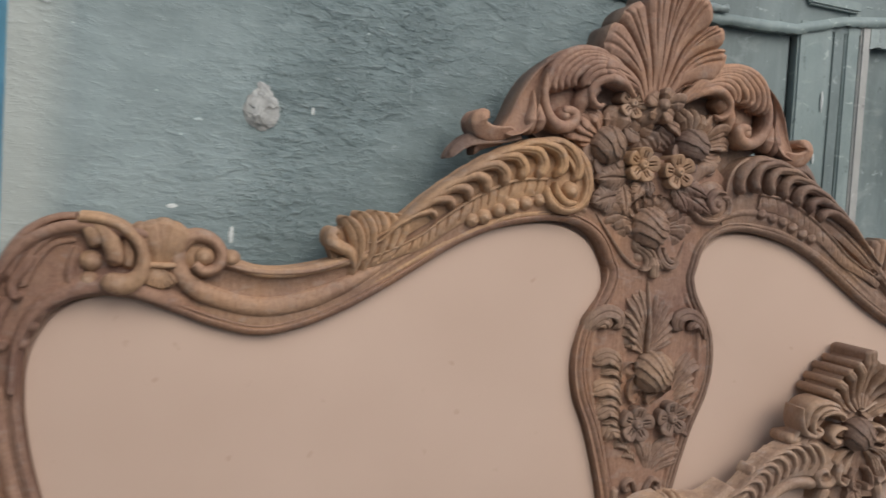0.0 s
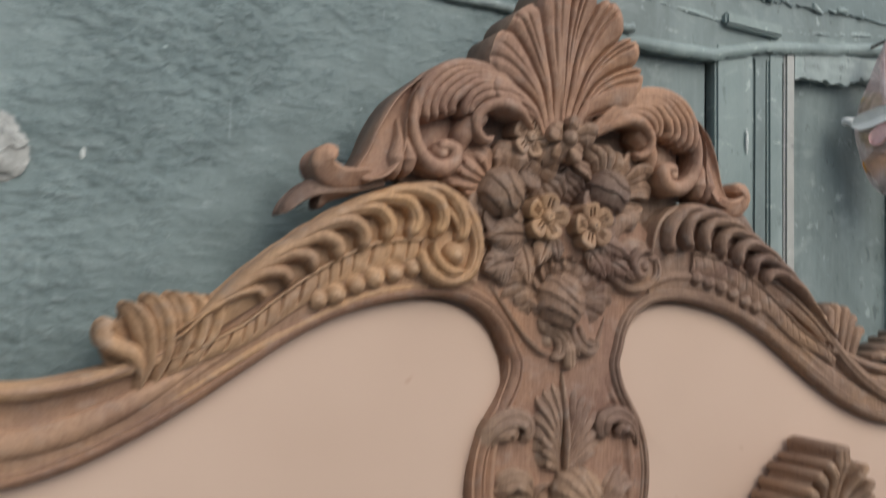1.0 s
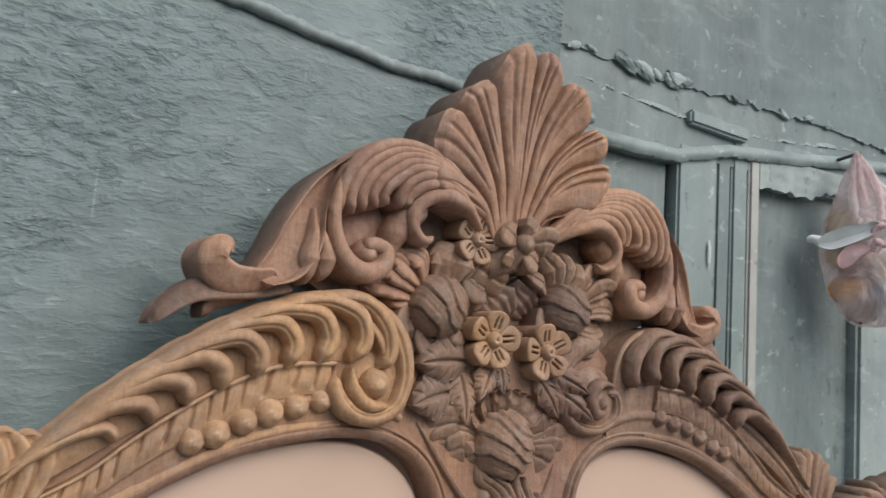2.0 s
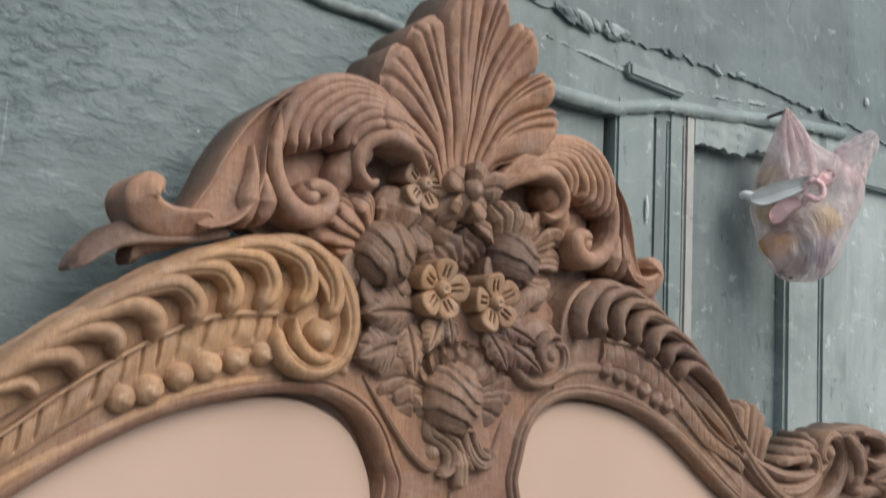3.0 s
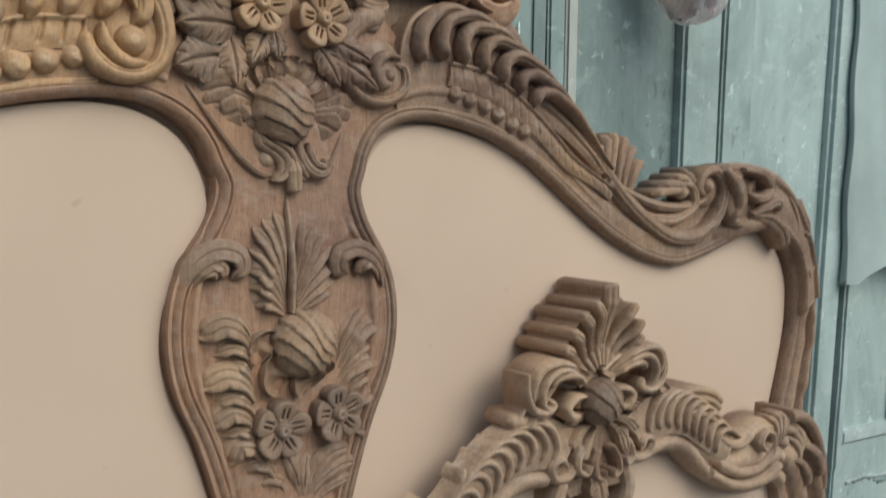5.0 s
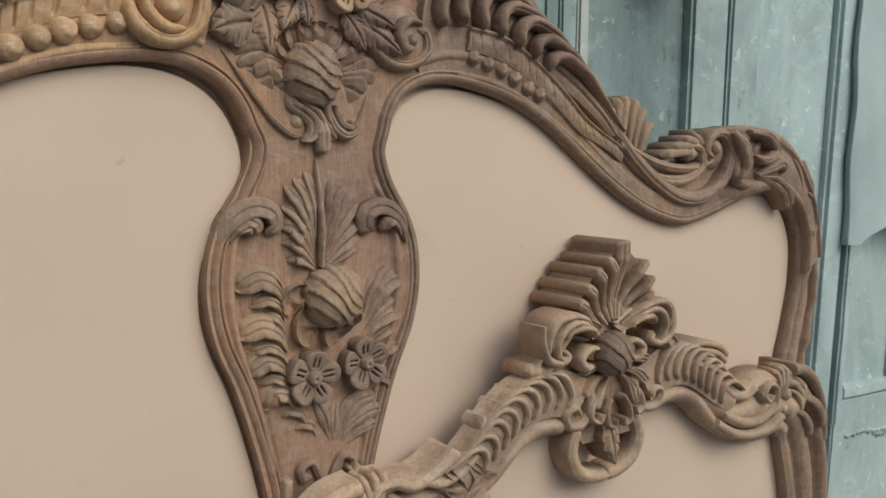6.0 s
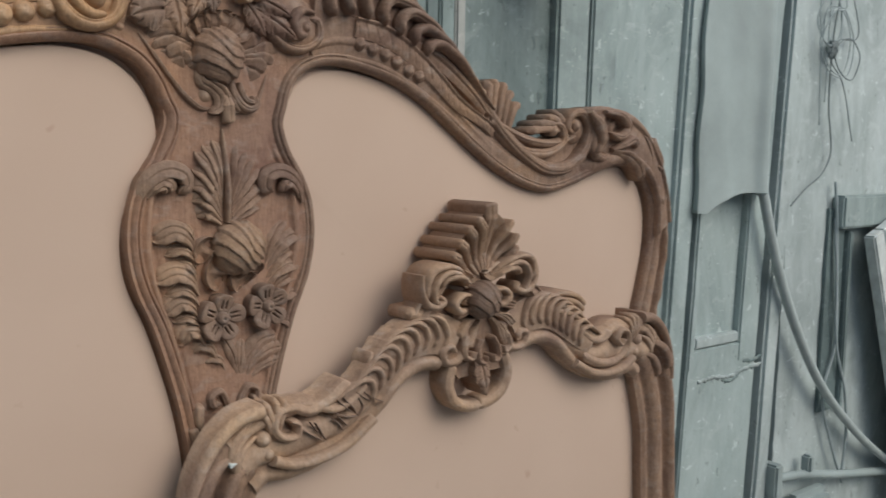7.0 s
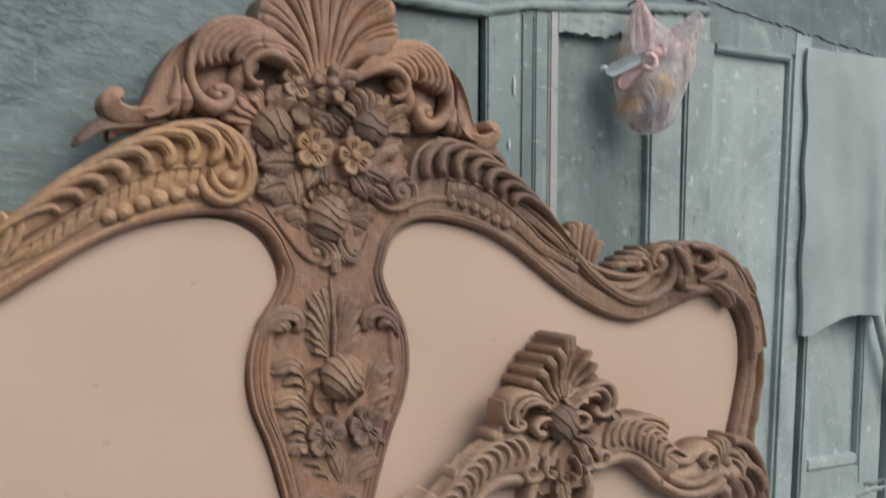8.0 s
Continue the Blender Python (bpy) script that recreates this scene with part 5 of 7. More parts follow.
carve("collar_leaf", [(0.018, 1.399), (0.019, 1.385), (0.026, 1.376), (0.036, 1.375), (0.037, 1.383)], (0.003, 0.005, 0.005, 0.004, 0.003), (0.026, 0.032, 0.033, 0.032, 0.029), BROWN, headboard, "round", 0.008, 1.0, 1.0, 0.0, 70, 15, 0.14, 0.0, (0.0,))
carve("collar_leaf", [(-0.004, 1.390), (-0.009, 1.373), (-0.016, 1.359)], (0.003, 0.006, 0.006), (0.024, 0.032, 0.028), PALE, headboard, "tilt", 0.008, 1.0, 1.0, 0.0, 70, 15, 0.14, 0.0, (0.0,))
carve("collar_leaf", [(-0.002, 1.390), (0.004, 1.370), (0.016, 1.358)], (0.003, 0.006, 0.005), (0.024, 0.032, 0.028), PALE, headboard, "tilt", 0.008, 1.0, 1.0, 0.0, 70, 15, 0.14, 0.0, (0.0,))
carve("collar_leaf", [(-0.004, 1.393), (-0.002, 1.367), (0.001, 1.344)], (0.003, 0.009, 0.009), (0.026, 0.036, 0.032), PALE, headboard, "round", 0.008, 1.0, 1.0, 0.0, 70, 15, 0.14, 0.0, (0.0,))
dome("collar_button", -0.028, 1.381, 0.014, 0.011, PALE, headboard, 1.0, 0.7)
# palm leaf on the column: plump strands on one hand, flat ones on the other, over a midrib
spray("palm_strand", [
    ([(-0.005, 1.249), (-0.008, 1.292), (-0.013, 1.313), (-0.019, 1.326)], (0.003, 0.006, 0.007), (0.024, 0.032, 0.026), 1),
    ([(-0.006, 1.243), (-0.014, 1.283), (-0.021, 1.305), (-0.033, 1.318)], (0.003, 0.007, 0.008), (0.024, 0.034, 0.026), 1),
    ([(-0.007, 1.237), (-0.018, 1.273), (-0.029, 1.295), (-0.044, 1.310)], (0.003, 0.008, 0.008), (0.024, 0.036, 0.026), 1),
    ([(-0.008, 1.231), (-0.021, 1.262), (-0.034, 1.282), (-0.049, 1.287)], (0.003, 0.008, 0.008), (0.024, 0.037, 0.026), 1),
    ([(-0.008, 1.225), (-0.024, 1.250), (-0.038, 1.266), (-0.052, 1.266)], (0.003, 0.009, 0.009), (0.024, 0.038, 0.026), 1),
    ([(-0.008, 1.220), (-0.025, 1.241), (-0.040, 1.251), (-0.052, 1.247)], (0.003, 0.008, 0.008), (0.024, 0.036, 0.024), 1),
    ([(-0.008, 1.215), (-0.022, 1.227), (-0.036, 1.233), (-0.047, 1.225)], (0.003, 0.008, 0.008), (0.024, 0.034, 0.022), 1)], PALE, "tilt", 0.0075, 0.0, (0.25,), 1.42)
spray("palm_strand", [
    ([(0.001, 1.249), (0.005, 1.291), (0.008, 1.312), (0.014, 1.323)], (0.003, 0.006, 0.006), (0.022, 0.026, 0.022), -1),
    ([(0.003, 1.242), (0.012, 1.282), (0.020, 1.302), (0.029, 1.314)], (0.003, 0.007, 0.007), (0.022, 0.026, 0.022), -1),
    ([(0.003, 1.236), (0.017, 1.271), (0.028, 1.291), (0.041, 1.304)], (0.003, 0.007, 0.007), (0.022, 0.026, 0.022), -1),
    ([(0.004, 1.230), (0.020, 1.260), (0.035, 1.278), (0.051, 1.292)], (0.003, 0.007, 0.007), (0.022, 0.027, 0.022), -1),
    ([(0.005, 1.225), (0.022, 1.248), (0.040, 1.263), (0.055, 1.274)], (0.003, 0.007, 0.007), (0.022, 0.027, 0.022), -1),
    ([(0.006, 1.220), (0.024, 1.238), (0.041, 1.249), (0.055, 1.255)], (0.003, 0.007, 0.007), (0.022, 0.026, 0.020), -1),
    ([(0.007, 1.216), (0.024, 1.228), (0.040, 1.236), (0.053, 1.239)], (0.003, 0.006, 0.006), (0.020, 0.024, 0.019), -1)], BROWN, "tilt", 0.0075, 0.0, (0.1,), 1.42)
carve("palm_midrib", [(-0.002, 1.216), (-0.003, 1.261), (-0.006, 1.304), (-0.007, 1.340)], (0.003, 0.004, 0.004, 0.002), (0.030, 0.034, 0.032, 0.022), PALE, headboard, "round", 0.006, 1.0, 1.0, 0.0, 60, 13, 0.06)
# scrolls in the shoulders of the column
carve("column_scroll", [(-0.121, 1.246), (-0.115, 1.264), (-0.101, 1.279), (-0.079, 1.286), (-0.062, 1.278), (-0.059, 1.264), (-0.070, 1.256)], (0.004, 0.009, 0.011, 0.011, 0.010, 0.007), (0.022, 0.030, 0.034, 0.036, 0.032), PALE, headboard, "tilt", 0.008, -1, 1.0, 0.0, 80, 17, 0.14, 0.0, (0.0,))
carve("column_scroll", [(-0.111, 1.251), (-0.104, 1.264), (-0.091, 1.272), (-0.080, 1.266), (-0.079, 1.256)], (0.004, 0.007, 0.008, 0.006), (0.022, 0.030, 0.034, 0.036, 0.032), PALE, headboard, "tilt", 0.008, -1, 1.0, 0.0, 80, 17, 0.14, 0.0, (0.0,))
carve("column_scroll", [(-0.105, 1.254), (-0.098, 1.262), (-0.090, 1.264), (-0.086, 1.256)], (0.003, 0.005, 0.004), (0.022, 0.030, 0.034, 0.036, 0.032), PALE, headboard, "tilt", 0.008, -1, 1.0, 0.0, 80, 17, 0.14, 0.0, (0.0,))
carve("column_scroll", [(0.119, 1.240), (0.110, 1.264), (0.092, 1.280), (0.070, 1.284), (0.054, 1.275), (0.055, 1.259), (0.065, 1.254)], (0.004, 0.008, 0.010, 0.010, 0.010, 0.007), (0.022, 0.030, 0.034, 0.036, 0.032), BROWN, headboard, "tilt", 0.008, 1, 1.0, 0.0, 80, 17, 0.14, 0.0, (0.0,))
carve("column_scroll", [(0.112, 1.247), (0.102, 1.262), (0.090, 1.269), (0.081, 1.259), (0.083, 1.253)], (0.003, 0.007, 0.008, 0.005), (0.022, 0.030, 0.034, 0.036, 0.032), BROWN, headboard, "tilt", 0.008, 1, 1.0, 0.0, 80, 17, 0.14, 0.0, (0.0,))
# feathery leaves down both sides
spray("side_lobe", [
    ([(-0.046, 1.184), (-0.049, 1.201), (-0.057, 1.212), (-0.069, 1.216)], (0.003, 0.005, 0.006), (0.024, 0.030, 0.026), 1),
    ([(-0.043, 1.173), (-0.056, 1.197), (-0.077, 1.209), (-0.103, 1.196)], (0.004, 0.012, 0.013), (0.024, 0.040, 0.028), 1),
    ([(-0.043, 1.158), (-0.053, 1.177), (-0.069, 1.186), (-0.088, 1.178)], (0.003, 0.008, 0.009), (0.022, 0.036, 0.026), 1),
    ([(-0.042, 1.143), (-0.051, 1.159), (-0.062, 1.168), (-0.079, 1.163)], (0.003, 0.008, 0.008), (0.022, 0.034, 0.024), 1),
    ([(-0.040, 1.124), (-0.053, 1.144), (-0.075, 1.156), (-0.101, 1.144)], (0.004, 0.012, 0.013), (0.024, 0.040, 0.028), 1),
    ([(-0.039, 1.108), (-0.052, 1.125), (-0.069, 1.134), (-0.088, 1.126)], (0.003, 0.008, 0.009), (0.022, 0.036, 0.026), 1)], PALE, "tilt", 0.009, 0.0, (-0.35, 0.25), 1.08)
spray("side_lobe", [
    ([(-0.038, 1.091), (-0.053, 1.110), (-0.070, 1.118), (-0.092, 1.102)], (0.004, 0.011, 0.013), (0.022, 0.038, 0.028), 1),
    ([(-0.034, 1.072), (-0.047, 1.091), (-0.062, 1.098), (-0.078, 1.091)], (0.003, 0.008, 0.008), (0.022, 0.032, 0.024), 1),
    ([(-0.027, 1.050), (-0.048, 1.078), (-0.060, 1.080), (-0.070, 1.058)], (0.004, 0.011, 0.012), (0.022, 0.036, 0.026), 1),
    ([(-0.010, 1.027), (-0.028, 1.055), (-0.046, 1.058), (-0.055, 1.044)], (0.004, 0.010, 0.010), (0.020, 0.030, 0.022), 1),
    ([(-0.000, 1.014), (-0.010, 1.034), (-0.027, 1.040), (-0.041, 1.033)], (0.004, 0.009, 0.010), (0.018, 0.028, 0.020), 1)], PALE, "tilt", 0.009, 0.0, (-0.35, 0.25), 1.08)
spray("side_lobe", [
    ([(0.055, 1.157), (0.064, 1.188), (0.078, 1.208), (0.093, 1.218)], (0.003, 0.008, 0.009), (0.020, 0.027, 0.022), -1),
    ([(0.058, 1.150), (0.075, 1.178), (0.093, 1.192), (0.118, 1.196)], (0.004, 0.010, 0.011), (0.020, 0.029, 0.022), -1),
    ([(0.058, 1.139), (0.075, 1.160), (0.090, 1.170), (0.104, 1.173)], (0.003, 0.007, 0.007), (0.020, 0.026, 0.021), -1),
    ([(0.057, 1.125), (0.075, 1.145), (0.094, 1.153), (0.115, 1.151)], (0.004, 0.009, 0.010), (0.020, 0.028, 0.022), -1),
    ([(0.061, 1.113), (0.079, 1.129), (0.094, 1.135), (0.108, 1.133)], (0.003, 0.007, 0.007), (0.020, 0.026, 0.021), -1),
    ([(0.072, 1.100), (0.090, 1.110), (0.102, 1.114), (0.113, 1.109)], (0.003, 0.008, 0.008), (0.020, 0.026, 0.021), -1),
    ([(0.080, 1.076), (0.093, 1.073), (0.102, 1.066)], (0.004, 0.009, 0.008), (0.020, 0.026, 0.021), -1)], BROWN, "tilt", 0.007, 0.0, (0.0,), 1.05)
spray("foot_leaf", [
    ([(0.022, 1.008), (0.028, 1.032), (0.044, 1.050), (0.077, 1.056)], (0.004, 0.009, 0.007), (0.018, 0.026, 0.020), -1),
    ([(0.028, 1.005), (0.039, 1.024), (0.058, 1.035), (0.089, 1.038)], (0.003, 0.008, 0.006), (0.018, 0.024, 0.019), -1),
    ([(0.036, 1.002), (0.052, 1.014), (0.068, 1.019), (0.089, 1.020)], (0.003, 0.006, 0.005), (0.018, 0.022, 0.018), -1),
    ([(0.013, 1.009), (0.006, 1.033), (-0.003, 1.053), (-0.011, 1.064)], (0.003, 0.006, 0.005), (0.018, 0.024, 0.020), 1),
    ([(0.018, 1.008), (0.016, 1.034), (0.020, 1.059)], (0.003, 0.006, 0.005), (0.018, 0.024, 0.020), 1)], BROWN, "round", 0.004, 0.0, (0.0,), 1.5)
for sx in (-1, 1):
    scroll("foot_curl", [(sx * 0.004 + 0.006, 0.945), (sx * 0.010 + 0.006, 0.972), (sx * 0.022 + 0.006, 0.990), (sx * 0.034 + 0.006, 0.984), (sx * 0.031 + 0.006, 0.972), (sx * 0.024 + 0.006, 0.976)], 0.006, 0.0045, 0.024, 0.032, BROWN, headboard, 1.0, 50)
    strand("foot_sprout", [(sx * 0.040, 0.935), (sx * 0.046, 0.955), (sx * 0.044, 0.978)], 0.007, 0.018, 0.030, PALE, headboard, 1.0, 0.0, 0.6)
    strand("foot_sprout", [(sx * 0.034, 0.915), (sx * 0.048, 0.930), (sx * 0.054, 0.948)], 0.007, 0.018, 0.028, PALE, headboard, 1.0, 0.0, 0.6)
spray("bud_leaf", [
    ([(-0.017, 1.189), (-0.033, 1.187), (-0.041, 1.179), (-0.038, 1.164)], (0.006, 0.011, 0.009), (0.022, 0.030, 0.024), -1),
    ([(-0.014, 1.170), (-0.021, 1.156), (-0.021, 1.143), (-0.010, 1.136)], (0.008, 0.014, 0.011), (0.022, 0.032, 0.024), -1),
    ([(0.014, 1.150), (0.016, 1.140), (0.022, 1.130)], (0.010, 0.017, 0.014), (0.022, 0.034, 0.026), 1),
    ([(0.031, 1.160), (0.038, 1.150), (0.043, 1.143)], (0.006, 0.010, 0.008), (0.022, 0.030, 0.024), 1)], BROWN, "hollow", 0.006, 0.0, ())
bud(0.013, 1.182, 0.021, 0.037, PALE, headboard, 1.0, 0.70, folds=3.2)
flower(-0.0165, 1.0910, 0.030, 0.032, DARK, headboard, 1.0, 5, 0.2, 0.010, "small dark carved flower with five petals")
flower(0.0520, 1.1000, 0.030, 0.031, DARK, headboard, 1.0, 5, 0.5, 0.010, "small dark carved flower with five petals")

# ---- the smaller carved headboard that leans against the large one ----
small = tagged(new("small_headboard"), "smaller carved wooden headboard with beige panel leaning on the large headboard", "headboard")
tip = Matrix.Translation((1.25, 1.190, 0)) @ pose(0, 0, 0, 0, 0, -3.7) @ Matrix.Translation((0, 0, 0.94)) @ pose(0, 0, 0, 0, -2.5, 0) @ Matrix.Translation((0, 0, -0.94))
small.matrix_world = tip
# folds and curled tips over the far shoulder
for line, wides, tops, kind in (([(0.721, 1.391), (0.746, 1.363), (0.755, 1.330), (0.742, 1.314)], (0.006, 0.010, 0.010, 0.007), (0.046, 0.056, 0.054, 0.044), "round"),
                                ([(0.767, 1.391), (0.808, 1.384), (0.825, 1.363), (0.802, 1.346), (0.778, 1.354)], (0.004, 0.008, 0.009, 0.008, 0.006), (0.046, 0.056, 0.058, 0.056, 0.050), "round"),
                                ([(0.795, 1.321), (0.825, 1.333), (0.856, 1.341), (0.875, 1.327)], (0.005, 0.009, 0.010, 0.008), (0.042, 0.050, 0.050, 0.042), "round"),
                                ([(0.796, 1.317), (0.846, 1.308), (0.882, 1.285), (0.900, 1.262)], (0.005, 0.009, 0.010, 0.008), (0.042, 0.050, 0.048, 0.038), "tilt")):
    carve("shoulder_fold", line, wides, tops, BROWN, headboard, kind, 0.010, 1.0, 1.0, 0.0, 60, 17, 0.2, 0.0, (0.0,))

S_INNER = [(0.055, 0.945), (0.092, 0.980), (0.122, 0.984), (0.158, 0.974), (0.198, 0.940), (0.240, 0.911), (0.30, 0.884), (0.36, 0.877), (0.392, 0.880), (0.405, 0.868), (0.412, 0.845), (0.430, 0.766), (0.434, 0.68), (0.434, 0.30)]
S_OUTER = [(0.10, 1.065), (0.156, 1.062), (0.205, 1.040), (0.245, 0.998), (0.29, 0.980), (0.33, 0.992), (0.395, 0.986), (0.455, 0.962), (0.49, 0.922), (0.519, 0.852), (0.532, 0.70), (0.53, 0.30)]

loop_r = S_INNER[1:]
loop_all = [(0.0, 0.96)] + loop_r + [(0.0, 0.29)] + [(-u, v) for u, v in reversed(loop_r)] + [(0.0, 0.96)]
ring = spline(loop_all, 240)
q = np.linspace(0, 1, 24)[None, :]
ring_u, ring_v = ring[:, :1] * (1 + 0.03 * q) * q, 0.65 + (ring[:, 1:] + 0.012 - 0.65) * q
part("upholstered_panel", mesh("upholstered_panel", *grid(ring_u, -0.010 + 0.006 * (1 - q**6) + 0 * ring_u, ring_v, -0.024, 1.0, True), CLOTH), small, "beige fabric panel stretched flat")


def small_rail(s, t):
    k = step(0.25, 0.55, s)
    smooth_ = np.maximum.reduce([0.022 * ridge(t, 0.14, 0.15), 0.030 * ridge(t, 0.50, 0.24), 0.032 * ridge(t, 0.88, 0.13), 0.012 + 0 * t])
    leafy = 0.016 + 0.012 * ridge(t, 0.16, 0.14) + 0.010 * np.sin(np.pi * t)
    return leafy * (1 - k) + smooth_ * k


def small_side(sx):
    thick = -0.004 if sx < 0 else -0.03
    loft("carved_rail", S_INNER[1:10], S_OUTER[:8], small_rail, TAN, small, 180, 44, thick, sx)

    loft("leaf_ground", [(0.075, 1.000), (0.11, 1.012), (0.145, 1.010), (0.18, 0.992), (0.215, 0.968), (0.25, 0.948)], [(0.045, 1.050), (0.085, 1.070), (0.125, 1.074), (0.165, 1.064), (0.205, 1.040), (0.24, 1.004), (0.27, 0.980)], lambda s, t: 0.030 + 0.004 * np.sin(np.pi * t), TAN, small, 90, 16, thick, sx)
    for k in range(9):
        s0 = 0.08 + 0.080 * k
        lo, hi = spline([(0.070, 1.006), (0.10, 1.014), (0.135, 1.012), (0.17, 0.996), (0.205, 0.972), (0.24, 0.950), (0.28, 0.930)], 201), spline([(0.060, 1.060), (0.095, 1.074), (0.130, 1.076), (0.168, 1.066), (0.208, 1.042), (0.244, 1.008), (0.29, 0.975)], 201)
        line = []
        for t, on in ((0.98, 0.26), (0.96, 0.16), (0.86, 0.07), (0.62, 0.01), (0.34, -0.01), (0.12, 0.02)):
            i = int(200 * min(1.0, max(0.0, s0 + on)))
            line.append(tuple(lo[i] + (hi[i] - lo[i]) * t))
        carve("leaf_rib", line, (0.0015, 0.0035, 0.0050, 0.0052, 0.0042), (0.034, 0.041, 0.044, 0.042, 0.038), TAN, small, "round", 0.010, 1.0, sx, 0.0, 56, 13, 0.14)
    for k in range(0 if sx < 0 else 4):
        f = k / 3
        strand("edge_feather", [(0.150 - 0.010 * f, 1.062 - 0.026 * f), (0.180 - 0.008 * f, 1.066 - 0.030 * f), (0.215 - 0.006 * f, 1.058 - 0.034 * f), (0.246 - 0.010 * f, 1.034 - 0.028 * f)], 0.0058, 0.020, 0.040, TAN, small, sx, thick, 0.7)
    scroll("leaf_volute", [(0.045, 1.045), (0.042, 1.015), (0.062, 0.992), (0.086, 0.996), (0.090, 1.013), (0.075, 1.018), (0.068, 1.008)], 0.010, 0.006, 0.034, 0.042, TAN, small, sx, 70)
    curl = [(0.262, 0.999), (0.295, 0.980), (0.329, 0.972), (0.358, 0.983), (0.379, 0.978), (0.385, 0.961), (0.372, 0.945), (0.352, 0.945), (0.350, 0.959), (0.363, 0.967)] if sx < 0 else [(0.24, 0.945), (0.29, 0.922), (0.335, 0.923), (0.362, 0.945), (0.358, 0.970), (0.338, 0.976), (0.327, 0.961), (0.337, 0.950), (0.346, 0.959)]
    scroll("shoulder_scroll", curl, 0.011, 0.005, 0.034, 0.044, TAN, small, sx, 110)
    band("rail_roll", [(0.22, 0.936), (0.27, 0.908), (0.32, 0.899), (0.36, 0.903), (0.385, 0.915)], lambda s: 0.008 + 0 * s, lambda s, t: 0.026 + 0.010 * bulge(t), TAN, small, 50, 9, thick, sx)
    band("rail_ridge", [(0.235, 0.990), (0.26, 0.972), (0.29, 0.966), (0.312, 0.975)], lambda s: 0.007 + 0 * s, lambda s, t: 0.026 + 0.010 * bulge(t), TAN, small, 40, 9, thick, sx)
    for k, (u, v) in enumerate([(0.362, 0.996), (0.378, 1.000), (0.394, 0.998), (0.410, 0.990)]):
        strand("shoulder_fan", [(0.376 + 0.004 * k, 0.945), (0.374 + 0.006 * k, 0.965), (0.5 * (u + 0.378 + 0.004 * k), 0.982), (u, v)], 0.0052, 0.022, 0.037, TAN, small, sx, 0.0, 0.5)
    band("shoulder_drape", [(0.402, 0.990), (0.432, 0.985), (0.462, 0.966), (0.488, 0.930), (0.503, 0.890), (0.508, 0.850)], lambda s: 0.010 - 0.003 * s, lambda s, t: 0.034 + 0.011 * bulge(t * 0.97) - 0.012 * s, TAN if sx < 0 else BROWN, small, 90, 13, thick, sx)
    for k in range(3):
        strand("drape_fold", [(0.408, 0.978 - 0.012 * k), (0.428, 0.968 - 0.013 * k), (0.444 - 0.003 * k, 0.950 - 0.013 * k), (0.450 - 0.006 * k, 0.928 - 0.010 * k)], 0.0065, 0.022, 0.034, TAN, small, sx, thick, 0.5)
    dome("shoulder_bead", 0.398, 0.948, 0.022, 0.012, TAN, small, sx, 1.1, None, "", 9, 16)
    dome("shoulder_bead", 0.392, 0.926, 0.022, 0.010, TAN, small, sx, 1.1, None, "", 9, 16)
    if sx < 0:
        for line in ([(0.144, 1.030), (0.162, 1.043), (0.183, 1.053)],
                     [(0.167, 1.015), (0.187, 1.030), (0.207, 1.042)],
                     [(0.190, 1.002), (0.209, 1.016), (0.230, 1.028)]):
            carve("edge_rib", line, (0.006, 0.0100, 0.0112, 0.0112), (0.034, 0.037, 0.036), TAN, small, "round", 0.008, 1.0, sx, -0.006, 40, 15, 0.08)
        # Thin raised strips in dark wood stand for the shade in chisel cuts.
        for line in ([(0.347, 0.953), (0.328, 0.938), (0.307, 0.924)],
                     [(0.322, 0.954), (0.314, 0.940), (0.306, 0.926)],
                     [(0.331, 0.958), (0.324, 0.948), (0.319, 0.940)],
                     [(0.292, 0.963), (0.272, 0.952), (0.251, 0.948)],
                     [(0.286, 0.980), (0.275, 0.968), (0.264, 0.958)],
                     [(0.276, 0.981), (0.266, 0.969), (0.256, 0.959)],
                     [(0.251, 0.948), (0.243, 0.959), (0.252, 0.978)],
                     [(0.252, 0.983), (0.239, 0.972), (0.229, 0.965)],
                     [(0.241, 0.982), (0.223, 0.968), (0.204, 0.959)],
                     [(0.294, 0.954), (0.283, 0.942), (0.278, 0.933)],
                     [(0.286, 0.956), (0.276, 0.945), (0.270, 0.938)]):
            carve("incised_line", line, (0.0004, 0.0008, 0.0008, 0.0004), (0.0362, 0.0366, 0.0362), DARK, small, "round", 0.001, 1.0, sx, 0.030, 24, 5, 0.1)

    def stile(s, t):
        notch = np.abs(np.sin(70 * s)) ** 4 * step(0.34, 0.20, s)
        return np.maximum.reduce([0.016 * ridge(t, 0.10, 0.12), (0.028 - 0.0015 * notch) * ridge(t, 0.42, 0.22), 0.030 * ridge(t, 0.86, 0.16), 0.012 + 0 * t])
    loft("stile", S_INNER[8:], S_OUTER[7:], stile, BROWN, small, 200, 40, thick, sx)
    strand("stile_leaf", [(0.448, 0.935), (0.468, 0.925), (0.488, 0.900), (0.497, 0.870)], 0.010, 0.024, 0.040, BROWN, small, sx, thick, 0.8)
    strand("stile_leaf", [(0.425, 0.915), (0.442, 0.906), (0.456, 0.886), (0.462, 0.862)], 0.008, 0.024, 0.038, BROWN, small, sx, thick, 0.8)
    foot = 0.022 if sx < 0 else -0.022
    loft("leg", [(0.42, 0.30), (0.42, 0.15), (0.42, foot)], [(0.53, 0.30), (0.53, 0.15), (0.52, foot)], lambda s, t: 0.02 + 0.006 * bulge(2 * t - 1), BROWN, small, 20, 10, thick, sx)

